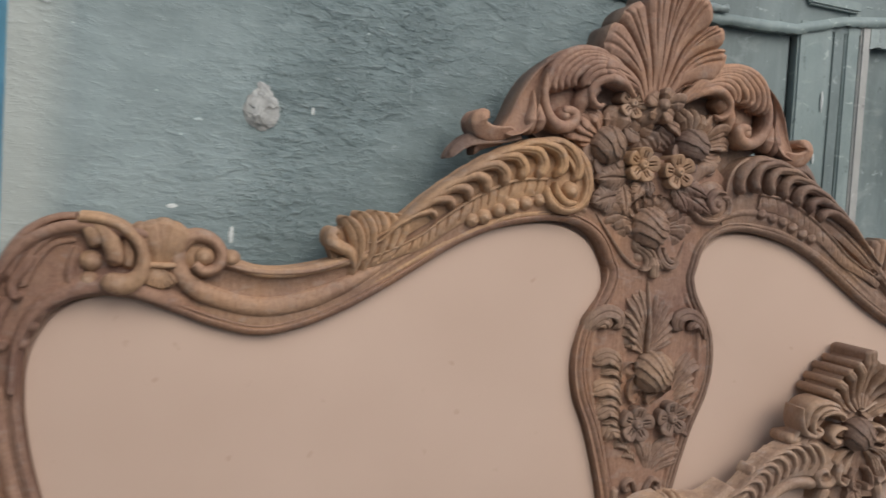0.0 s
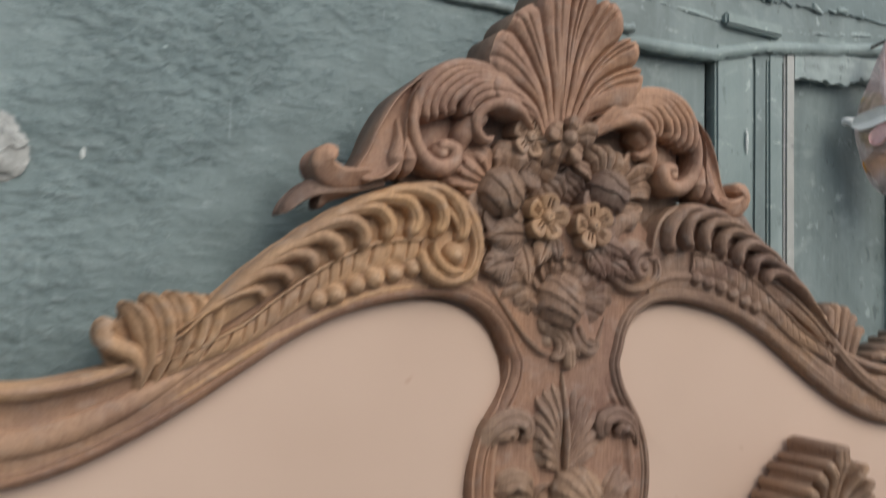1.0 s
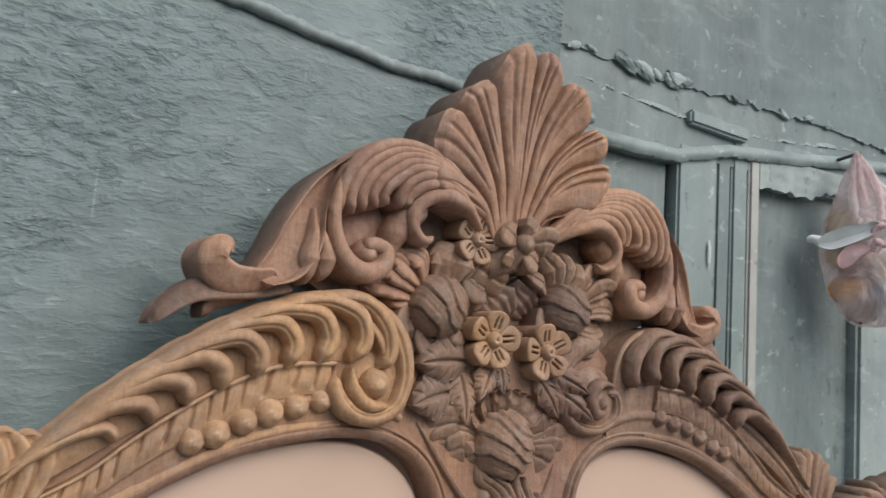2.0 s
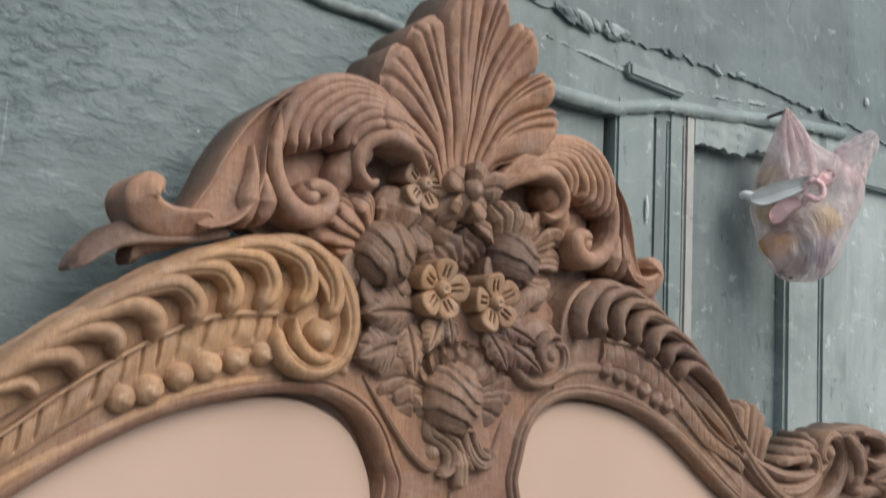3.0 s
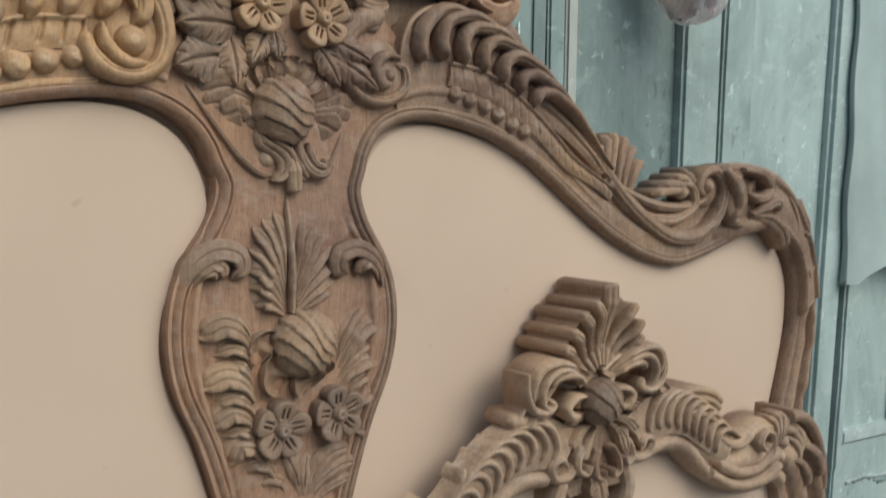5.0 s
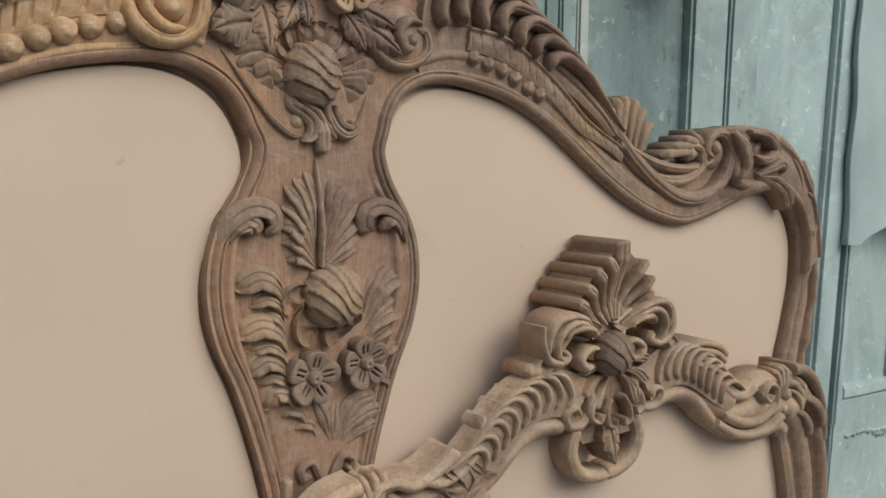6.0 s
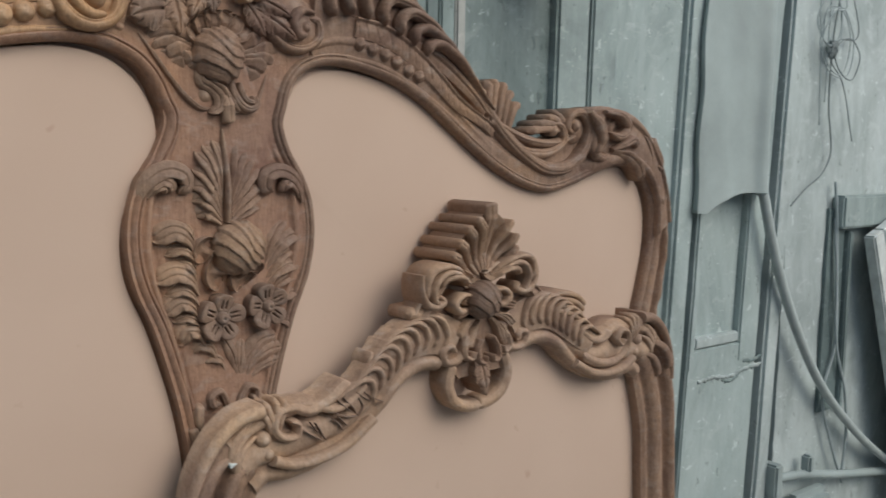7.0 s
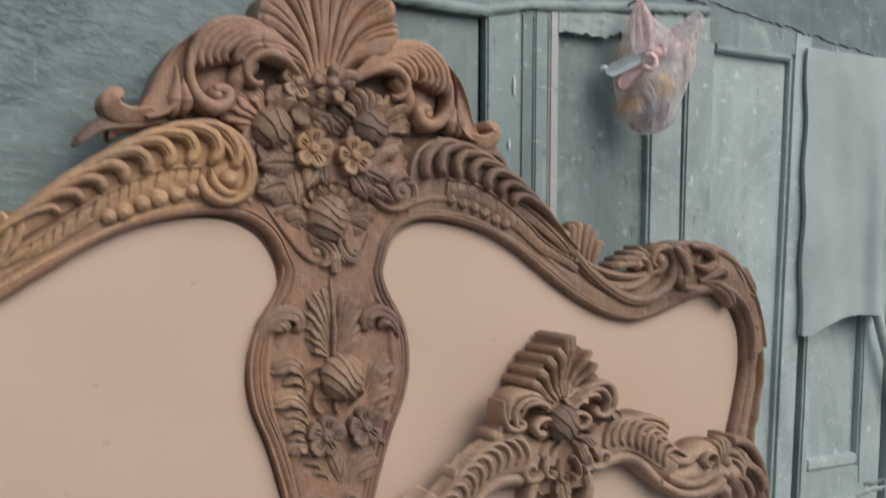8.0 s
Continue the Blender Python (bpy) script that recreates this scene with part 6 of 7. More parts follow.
    # crest: thick stem with a knobbed foot, rolled strands, hood and scrolls
    def own(line):
        return [(-0.018 + sx * u, v) for u, v in line]

    def stem(s, t):
        return 0.040 - 0.008 * np.sin(np.pi * t) + 0.006 * (1 - t) + 0.004 * ridge(t, 0.93, 0.08) - 0.010 * step(0.95, 1.0, t)
    inner, outer = [(0.117, 1.075), (0.100, 1.100), (0.093, 1.122), (0.076, 1.131), (0.055, 1.132), (0.021, 1.112)], [(0.139, 1.080), (0.117, 1.104), (0.108, 1.129), (0.087, 1.141), (0.054, 1.143), (0.011, 1.125)]
    if sx < 0:
        inner, outer = [(0.112, 1.073), (0.096, 1.092), (0.080, 1.110), (0.066, 1.122), (0.050, 1.128), (0.021, 1.112)], [(0.132, 1.080), (0.117, 1.099), (0.101, 1.118), (0.082, 1.134), (0.054, 1.142), (0.011, 1.125)]
    loft("crest_leaf", own(inner), own(outer), stem, TAN, small, 100, 24, 0.000)
    carve("crest_strand", own([(0.026, 1.121), (0.052, 1.140), (0.082, 1.147), (0.105, 1.140), (0.114, 1.118), (0.110, 1.097)]), (0.003, 0.0045, 0.006, 0.006, 0.0045), (0.040, 0.056, 0.060, 0.056, 0.050), TAN, small, "round", 0.012, 1.0, 1.0, 0.0, 60, 13, 0.14)
    carve("crest_strand", own([(0.025, 1.116), (0.052, 1.133), (0.076, 1.137), (0.092, 1.129), (0.100, 1.113), (0.094, 1.094), (0.084, 1.088)]), (0.003, 0.0045, 0.006, 0.006, 0.005, 0.004), (0.040, 0.056, 0.060, 0.056, 0.050), TAN, small, "round", 0.012, 1.0, 1.0, 0.0, 60, 13, 0.14)
    carve("crest_strand", own([(0.023, 1.110), (0.040, 1.124), (0.063, 1.129), (0.078, 1.124), (0.083, 1.114)]), (0.003, 0.0045, 0.006, 0.0045), (0.040, 0.056, 0.060, 0.056, 0.050), TAN, small, "round", 0.012, 1.0, 1.0, 0.0, 60, 13, 0.14)
    carve("crest_strand", own([(0.031, 1.123), (0.057, 1.142), (0.082, 1.147), (0.103, 1.138), (0.111, 1.121), (0.105, 1.102)]), (0.002, 0.003, 0.004, 0.004, 0.003), (0.040, 0.056, 0.060, 0.056, 0.050), TAN, small, "round", 0.012, 1.0, 1.0, 0.0, 60, 13, 0.14)
    carve("inner_scroll", own([(0.118, 1.138), (0.120, 1.114), (0.110, 1.093), (0.090, 1.087), (0.077, 1.093), (0.086, 1.103)]), (0.003, 0.0045, 0.006, 0.006, 0.0045), (0.048, 0.052, 0.052, 0.052, 0.046), TAN, small, "round", 0.011, 1.0, 1.0, 0.0, 70, 13, 0.12)
    carve("hood_roll", own([(0.021, 1.095), (0.046, 1.096), (0.057, 1.086), (0.048, 1.073), (0.032, 1.073)]), (0.003, 0.005, 0.006, 0.0045), (0.046, 0.054, 0.054, 0.048), TAN, small, "round", 0.010, 1.0, 1.0, 0.0, 60, 13, 0.12)
    carve("crest_foot", own([(0.105, 1.083), (0.123, 1.079), (0.140, 1.081)]), (0.009, 0.010, 0.010), (0.036, 0.040, 0.038), TAN, small, "round", 0.012, 1.0, 1.0, -0.015, 40, 15, 0.25, 0.25)
    for ang, ln in ((30, 0.056), (4, 0.064), (-26, 0.066), (-54, 0.064)):
        c, s_ = math.cos(radians(ang)), math.sin(radians(ang))
        lobe("bouquet_leaf", [(0.004 + 0.016 * c, 1.062 + 0.016 * s_), (0.004 + 0.55 * ln * c, 1.066 + 0.55 * ln * s_), (0.002 + ln * c, 1.058 + ln * s_)], 0.0080, 0.030, 0.044, TAN if ang % 4 else BROWN, small, 0.8, sx)
    scroll("bouquet_curl", [(0.030, 1.030), (0.046, 1.016), (0.048, 0.998), (0.036, 0.992), (0.030, 1.003)], 0.007, 0.004, 0.040, 0.046, TAN, small, sx, 40)
    scroll("bouquet_curl", [(0.012, 1.020), (0.022, 1.002), (0.020, 0.984), (0.009, 0.982), (0.008, 0.993)], 0.006, 0.004, 0.042, 0.048, BROWN, small, sx, 40)

small_side(-1.0)
small_side(1.0)
loft("crest_board", [(-0.05, 0.96), (-0.10, 1.03), (-0.11, 1.07), (-0.05, 1.085)], [(0.05, 0.96), (0.10, 1.03), (0.11, 1.07), (0.05, 1.085)], lambda s, t: 0.022 + 0 * s, BROWN, small, 40, 8, -0.03)
SHELL = ([(-0.029, 1.121), (-0.047, 1.141), (-0.067, 1.155), (-0.082, 1.162)],
             [(-0.020, 1.124), (-0.035, 1.150), (-0.051, 1.170), (-0.067, 1.181)],
             [(-0.015, 1.128), (-0.022, 1.160), (-0.033, 1.186), (-0.049, 1.202)],
             [(-0.010, 1.130), (-0.008, 1.165), (-0.013, 1.196), (-0.027, 1.215)],
             [(-0.005, 1.130), (0.002, 1.167), (0.004, 1.205), (0.002, 1.237)],
             [(0.000, 1.129), (0.019, 1.162), (0.034, 1.187), (0.048, 1.206)],
             [(0.006, 1.126), (0.027, 1.150), (0.047, 1.167), (0.059, 1.183)],
             [(0.011, 1.122), (0.032, 1.136), (0.048, 1.152), (0.057, 1.164)],
             [(0.016, 1.118), (0.037, 1.125), (0.053, 1.136), (0.061, 1.143)])
for k, line in enumerate(SHELL):
    top = k == 4
    wide = 0.0125 if top else 0.0080 if k < 4 else 0.0062
    carve("shell_flute", line, (0.003, 0.0055, 0.75 * wide, wide, wide), (0.040, 0.034, 0.040, 0.052, 0.054), PALE, small, "round", 0.009, 1.0, 1.0, -0.044 if k < 5 else -0.030, 60, 17, 0.05 if top else 0.10, 0.0, (-0.4, 0.4) if top else (0.0,), 0.0028)
loft("shell_ground", [(-0.037, 1.104), (-0.028, 1.107), (-0.018, 1.107), (-0.008, 1.104), (0.002, 1.098)], [(0.12 * l[0][0] + 0.88 * l[-1][0], 0.12 * l[0][1] + 0.88 * l[-1][1]) for l in SHELL], lambda s, t: 0.030 + 0.010 * t**2 - 0.014 * np.sin(np.pi * t), PALE, small, 90, 20, -0.040, 1.0, None, "deep fluted shell with scalloped rim")
bud(-0.014, 1.084, 0.040, 0.030, DARK, small, 1.0, 0.75, "dark carved bud", 2.0, 0.2)
for sx in (-1, 1):
    scroll("pendant_ring", [(sx * 0.056 - 0.012, 0.985), (sx * 0.064 - 0.012, 0.955), (sx * 0.050 - 0.012, 0.925), (sx * 0.022 - 0.012, 0.912), (-0.012, 0.910)], 0.010, 0.010, 0.036, 0.034, TAN, small, 1.0, 60, 0, -0.03)
leaf("pendant_leaf", -0.016, 0.995, -86, 0.066, 0.016, 0.030, 0.046, BROWN, small, 1.0, 0.0, 4, 0.2, back=0.0)
dome("white_fleck", -0.449, 0.928, 0.036, 0.0045, WHITE, small, 1.0, 0.12, lambda a, e: 0.35 * np.sin(3 * a + 1) + 0.2 * np.sin(5 * a), "small white fleck on the carving", tall=0.6)

# ---- the workshop ----
def sheet(name, x0, x1, z0, z1, y, step_, mat, amp, parent=None, label="", seed=0, ragged=None, thick=0.03, turned=None):
    """An uneven plastered face at y, with its depth behind it."""
    nx, nz = max(2, int((x1 - x0) / step_)), max(2, int((z1 - z0) / step_))
    x, z = np.meshgrid(np.linspace(x0, x1, nx), np.linspace(z0, z1, nz), indexing="ij")
    if ragged is not None:
        z = np.maximum(z, ragged(x))
    w = np.zeros_like(x)
    for i in range(nx):
        for j in range(nz):
            p = Vector((x[i, j] * 5, seed, z[i, j] * 9))
            w[i, j] = amp * (noise.noise(p) + 0.6 * noise.noise(p * 3.1) + 0.5 * noise.noise(Vector((p.x * 5, seed, p.z * 9))))
    verts, faces = grid(x, w - y, z, -y - thick)
    ob = new(name, mesh(name, verts, faces, mat))
    ob.parent = parent
    return tagged(ob, label)


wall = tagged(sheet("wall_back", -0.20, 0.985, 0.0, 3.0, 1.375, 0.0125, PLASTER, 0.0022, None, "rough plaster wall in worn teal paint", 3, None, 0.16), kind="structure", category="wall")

FRAME = Matrix.Translation((1.15, 1.375, 0)) @ pose(0, 0, 0, 0, 0, -5.71)
door = tagged(new("door_1"), "old teal-painted panelled wooden doors with chipped paint", "door", kind="structure")
door.matrix_world = FRAME


def lean(x):
    return 0.05 * min(1.0, max(0.0, (x - 0.35) / 0.5))


def board(name, x0, x1, front, z0, z1, mat=None, bevel=0.004, wob=0.0012, depth=0.03, label="", seed=0):
    """One board of the old doors; boards further along have sunk out of upright."""
    ob = box(name, x0, x1, -front, -front + depth, z0, z1, mat or TEAL, door, bevel, label, wob, seed, 10)
    for v in ob.data.vertices:
        v.co.x += lean(0.5 * (x0 + x1)) * (v.co.z - 1.75)
    return ob


# Added near-black sheet: the shade between the boards is put into its colour.
board("backing", -0.23, 1.42, -0.022, 0.0, 1.98, GAP, 0.0, 0.0, 0.03, "near-black sheet behind the boards, standing for shade in the gaps")
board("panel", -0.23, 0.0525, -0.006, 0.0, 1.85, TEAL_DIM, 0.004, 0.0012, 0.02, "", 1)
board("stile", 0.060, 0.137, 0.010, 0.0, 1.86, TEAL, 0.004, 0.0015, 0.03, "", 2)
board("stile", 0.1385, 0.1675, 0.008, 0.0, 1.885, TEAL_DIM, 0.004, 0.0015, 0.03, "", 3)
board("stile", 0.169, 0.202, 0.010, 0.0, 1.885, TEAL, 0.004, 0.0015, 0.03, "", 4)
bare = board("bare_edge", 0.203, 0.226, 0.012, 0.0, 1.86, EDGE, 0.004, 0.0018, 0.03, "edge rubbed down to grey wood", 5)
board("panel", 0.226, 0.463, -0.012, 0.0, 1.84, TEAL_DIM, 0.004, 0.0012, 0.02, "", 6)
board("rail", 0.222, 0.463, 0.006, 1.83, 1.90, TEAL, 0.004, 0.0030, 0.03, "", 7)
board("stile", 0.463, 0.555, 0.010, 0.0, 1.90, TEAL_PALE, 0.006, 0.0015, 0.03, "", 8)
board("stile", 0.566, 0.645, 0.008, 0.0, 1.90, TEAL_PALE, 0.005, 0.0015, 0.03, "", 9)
board("panel", 0.645, 0.885, -0.010, 0.0, 1.83, TEAL_PALE_LIT, 0.004, 0.0012, 0.02, "", 10)
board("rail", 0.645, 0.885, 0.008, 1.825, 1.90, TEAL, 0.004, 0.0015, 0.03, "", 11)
board("stile", 0.885, 0.952, 0.010, 0.0, 1.90, TEAL_PALE_LIT, 0.008, 0.0015, 0.03, "", 12)
board("stile", 0.975, 1.000, 0.008, 0.80, 1.88, TEAL_PALE_LIT, 0.005, 0.0015, 0.03, "", 13)
board("panel", 1.000, 1.180, -0.012, 0.86, 1.85, TEAL_PALE_LIT, 0.004, 0.0012, 0.02, "", 14)
board("stile", 1.180, 1.262, 0.008, 0.80, 1.85, TEAL_PALE_LIT, 0.005, 0.0015, 0.03, "", 15)
board("panel_sill", 1.002, 1.178, 0.0065, 0.853, 0.880, LIME, 0.004, 0.0010, 0.03, "pale ledge rubbed to white", 16)
tube("crack_ridge", [(0.97, -0.0045, 0.772), (1.03, -0.005, 0.776), (1.10, -0.0045, 0.768), (1.17, -0.005, 0.780), (1.26, -0.0045, 0.783)], 0.0045, LIME, door, 7, 160, "ragged ridge of filler along a crack", 0.5, 18)
tube("crack_ridge", [(1.07, -0.0045, 0.762), (1.11, -0.005, 0.758), (1.14, -0.0045, 0.766)], 0.004, TEAL, door, 7, 50, "", 0.5, 19)
tube("crack_ridge", [(1.16, -0.0045, 0.800), (1.20, -0.005, 0.797), (1.24, -0.0045, 0.804)], 0.004, TEAL, door, 7, 50, "", 0.5, 20)
board("lower_board", 0.975, 1.262, 0.006, 0.0, 0.851, TEAL_PALE_LIT, 0.004, 0.0018, 0.03, "", 19)
board("stile", 1.285, 1.345, 0.020, 0.0, 1.98, LIME, 0.008, 0.0020, 0.04, "", 20)

torn = sheet("torn_paint", 0.224, 0.463, 1.78, 1.87, -0.012, 0.003, TEAL_PALE, 0.002, door, "thick paint torn off in a ragged edge", 17,
             lambda x: 1.818 + 0.030 * np.clip((x - 0.33) / 0.13, 0, 1) + np.array([0.008 * noise.noise(Vector((a * 60, 2, 0))) + 0.007 * abs(noise.noise(Vector((a * 160, 9, 0)))) for a in np.ravel(x)]).reshape(np.shape(x)), 0.012)

# head of the doors: bead, patched strips and the broken edge of the lintel
def ledge(name, line, tall, front, mat, label, seed, rag=0.006):
    """A worn ledge across the doors, thick with paint, its lower edge broken."""
    xs, zs = zip(*line)
    ob = sheet(name, xs[0], xs[-1], -tall, 0.0, -front, 0.003, mat, 0.0022, door, label, seed,
               lambda x: -tall + rag * np.array([abs(noise.noise(Vector((q * 34, seed, 0)))) + 0.9 * abs(noise.noise(Vector((q * 110, seed, 4)))) for q in np.ravel(x)]).reshape(np.shape(x)), 0.03)
    for v in ob.data.vertices:
        k = (v.co.z + tall) / tall
        v.co.y += 0.006 * (2 * k - 1) ** 2 if v.co.y < -0.005 else 0.0
        v.co.z += float(np.interp(v.co.x, xs, zs)) + 0.0015 * noise.noise(Vector((v.co.x * 40, seed, 8)))
    return ob


ledge("head_ledge", ((-0.22, 1.846), (-0.10, 1.848), (0.048, 1.846), (0.062, 1.850), (0.155, 1.872), (0.30, 1.886), (0.43, 1.903), (0.62, 1.918)), 0.022, 0.020, TEAL, "worn ledge with a ragged lower edge", 4)
ledge("head_strip", ((-0.22, 1.936), (-0.04, 1.914), (0.075, 1.902), (0.25, 1.905), (0.45, 1.926)), 0.009, 0.013, TEAL, "", 5, 0.003)
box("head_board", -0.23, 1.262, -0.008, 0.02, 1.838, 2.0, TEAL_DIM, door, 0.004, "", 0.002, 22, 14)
strip = box("patch_strip", 0.072, 0.192, -0.022, -0.006, 1.886, 1.908, TEAL, door, 0.004, "short strip nailed over a joint", 0.003, 23, 9)
for v in strip.data.vertices:
    v.co.z -= 0.05 * (v.co.x - 0.132)


def lintel_edge(x):
    k = np.interp(x, [0.95, 1.2, 1.5, 1.8, 2.1, 2.45, 3.0], [1.958, 1.943, 1.944, 1.926, 1.892, 1.85, 1.80])
    wave = np.array([0.008 * noise.noise(Vector((a * 22, 3, 0))) + 0.006 * noise.noise(Vector((a * 70, 7, 0))) + 0.004 * noise.noise(Vector((a * 210, 1, 0))) for a in np.ravel(x)]).reshape(np.shape(x))
    return k + wave


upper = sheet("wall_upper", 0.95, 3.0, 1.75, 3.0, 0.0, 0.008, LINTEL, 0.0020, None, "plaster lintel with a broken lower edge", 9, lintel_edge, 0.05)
for v in upper.data.vertices:
    v.co.y += 1.375 - 0.1 * (v.co.x - 1.15) - 0.012
tagged(upper, category="wall", kind="structure")
rng = np.random.default_rng(11)
for k in range(30):
    near = k < 20
    x = 1.155 + 0.075 * rng.standard_normal() if near else 1.28 + 0.45 * rng.random()
    r = (0.004 + 0.010 * rng.random() ** 2) * (1.0 if near else 0.7)
    z = float(lintel_edge(np.array([x]))[0]) + (0.012 * rng.random() if near else 0.004 * rng.random())
    bm = bmesh.new()
    bmesh.ops.create_icosphere(bm, subdivisions=2, radius=r)
    turn = rng.random() * 0.8 - 0.5
    for v in bm.verts:
        c = v.co + 0.55 * r * noise.noise_vector(v.co / r * 1.1 + Vector((k * 5, 0, 0))) + 0.25 * r * noise.noise_vector(v.co / r * 3.0 + Vector((0, k * 5, 0)))
        p, q = c.x * 1.8, c.z * 0.75
        v.co = Vector((x + p * math.cos(turn) - q * math.sin(turn), 1.375 - 0.1 * (x - 1.15) - 0.013 + c.y * 0.45, z + p * math.sin(turn) + q * math.cos(turn)))
    me = bpy.data.meshes.new("mortar_crumb")
    bm.to_mesh(me)
    bm.free()
    me.materials.append(TEAL_PALE_LIT if k % 3 == 0 else TEAL if k % 3 == 1 else LINTEL)
    tagged(new("mortar_crumb", me), "crumbled mortar on the broken lintel edge", "mortar", "mortar crumbs")

# cable painted over along the wall
tagged(tube("wall_cable", [(0.30, 1.371, 1.885), (0.40, 1.372, 1.879), (0.511, 1.371, 1.872), (0.567, 1.369, 1.868), (0.626, 1.371, 1.860), (0.672, 1.370, 1.857), (0.728, 1.371, 1.850), (0.777, 1.370, 1.851), (0.85, 1.371, 1.848), (0.95, 1.371, 1.852), (1.04, 1.366, 1.856)], 0.0075, CORD, None, 8, 120, "cable painted over in teal along the plaster", 0.12, 2), category="cable")


def lump(name, x, y, z, r, squash, mat, label, category, seed, group=""):
    bm = bmesh.new()
    bmesh.ops.create_icosphere(bm, subdivisions=4, radius=r)
    for v in bm.verts:
        d = v.co / r
        v.co = v.co + 0.42 * r * noise.noise_vector(d * 1.5 + Vector((seed, 0, 0))) + 0.16 * r * noise.noise_vector(d * 5 + Vector((0, seed, 0)))
        v.co = Vector((v.co.x * squash[0] + x, v.co.y * squash[1] + y, v.co.z * squash[2] + z))
    me = bpy.data.meshes.new(name)
    bm.to_mesh(me)
    bm.free()
    me.materials.append(mat)
    return tagged(new(name, me), label, category, group)


lump("cement_lump", 0.172, 1.374, 1.586, 0.030, (0.85, 0.42, 1.05), CEMENT, "grey cement lump stuck on the plaster wall", "cement", 2)
for x, z, r, sq in [(0.253, 1.588, 0.005, (0.5, 0.15, 1.2)), (0.04, 1.422, 0.006, (1.5, 0.12, 0.5)), (0.132, 1.381, 0.008, (0.45, 0.12, 1.6)), (-0.151, 1.715, 0.006, (1.4, 0.2, 0.8))]:
    lump("paint_splash", x, 1.3742, z, r, sq, WHITE, "dried white splash on the plaster wall", "splash", int(100 * x) + 50, "white splashes")
for x, z, r, sq in [(1.268, 1.700, 0.007, (0.35, 0.25, 2.6)), (1.258, 1.585, 0.005, (0.4, 0.25, 1.8)), (1.84, 1.981, 0.008, (0.8, 0.4, 0.9))]:
    lump("paint_splash", x, 1.375 - 0.1 * (x - 1.15) - 0.014, z, r, sq, WHITE, "white paint drip on the old doors", "splash", int(100 * x), "white splashes")

# tin sheet that hangs over the last door panel, bowed at its lower edge
n, m = 50, 60
xx, zz = np.meshgrid(np.linspace(0, 1, n), np.linspace(0, 1, m), indexing="ij")
low = 1.182 + 0.046 * np.sin(np.pi * np.clip((xx - 0.10) / 1.15, 0, 1)) ** 0.7
z = low + (1.86 - low) * zz
x = 0.905 + (0.275 + 0.06 * zz) * xx + 0.02 * zz + 0.004 * np.sin(19 * zz) * (1 - xx)
w = 0.022 + 0.018 * np.sin(np.pi * xx) * (1 - zz) + 0.028 * np.exp(-(((xx - 0.78) / 0.09) ** 2)) * (0.3 + 0.7 * (1 - zz)) + 0.004 * np.sin(9 * xx + 3 * zz) + 0.0015 * np.sin(23 * xx + 5 * zz) + 0.010 * (1 - zz) ** 8
verts, faces = grid(x, w, z, 0.016)
tin = new("tin_sheet", mesh("tin_sheet", verts, faces, SHEET))
tin.matrix_world = FRAME
tagged(tin, "bowed grey-teal tin sheet hanging over a door panel", "sheet")


def hung(name, path, r, mat, label, category, group="", rough=0.0):
    ob = tube(name, path, r, mat, None, 8, 100, label, rough)
    ob.matrix_world = FRAME
    return tagged(ob, category=category, group=group)


hung("hose", [(1.145, -0.024, 1.30), (1.161, -0.036, 1.228), (1.198, -0.04, 1.122), (1.257, -0.04, 1.005), (1.348, -0.04, 0.864), (1.473, -0.04, 0.711), (1.636, -0.04, 0.572), (1.805, -0.04, 0.457), (2.1, -0.05, 0.30), (2.4, -0.05, 0.20)], 0.0125, HOSE, "thick grey hose hanging from the tin sheet", "hose")
hung("loose_wire", [(1.545, -0.016, 1.25), (1.551, -0.02, 1.187), (1.576, -0.02, 1.0), (1.587, -0.02, 0.777), (1.539, -0.02, 0.656), (1.595, -0.02, 0.518), (1.683, -0.02, 0.367)], 0.004, WIRE, "thin pale wire hanging down the wall", "wire", "loose wires")
hung("loose_wire", [(1.555, -0.016, 1.15), (1.567, -0.024, 1.0), (1.596, -0.024, 0.776), (1.659, -0.024, 0.638), (1.68, -0.024, 0.502), (1.666, -0.024, 0.388)], 0.004, WIRE, "thin pale wire hanging down the wall", "wire", "loose wires")
rng = np.random.default_rng(5)
for k, (cx, cz, rx, rz, turns) in enumerate([(1.50, 1.62, 0.085, 0.105, 2.6), (1.46, 1.68, 0.060, 0.080, 2.2), (1.56, 1.58, 0.075, 0.065, 1.8)]):
    path = [(cx, -0.012, 1.80)]
    for i in range(int(turns * 6)):
        a = 1.2 + i * math.pi / 3
        path.append((cx + rx * (0.75 + 0.35 * rng.random()) * math.cos(a), -0.014 - 0.012 * rng.random(), cz + rz * (0.75 + 0.35 * rng.random()) * math.sin(a)))
    path.append((cx + 0.06 * (k - 1), -0.016, cz - 0.22))
    hung("wire_tangle", path, 0.0016, WIRE if k < 2 else WIRE_DARK, "tangled thin wire coiled on the wall", "wire", "loose wires")
hung("sagging_wire", [(1.53, -0.012, 1.78), (1.49, -0.016, 1.65), (1.476, -0.02, 1.458), (1.503, -0.016, 1.309), (1.460, -0.02, 1.27), (1.386, -0.022, 1.235), (1.30, -0.03, 1.19)], 0.0022, WIRE_DARK, "thin dark wire sagging along the wall", "wire", "loose wires")
lump("wire_joint", 2.62, 1.375 - 0.1 * 1.47 - 0.02, 1.60, 0.020, (1, 0.6, 1.3), WIRE_DARK, "taped joint in a tangle of wires", "wire joint", 31)

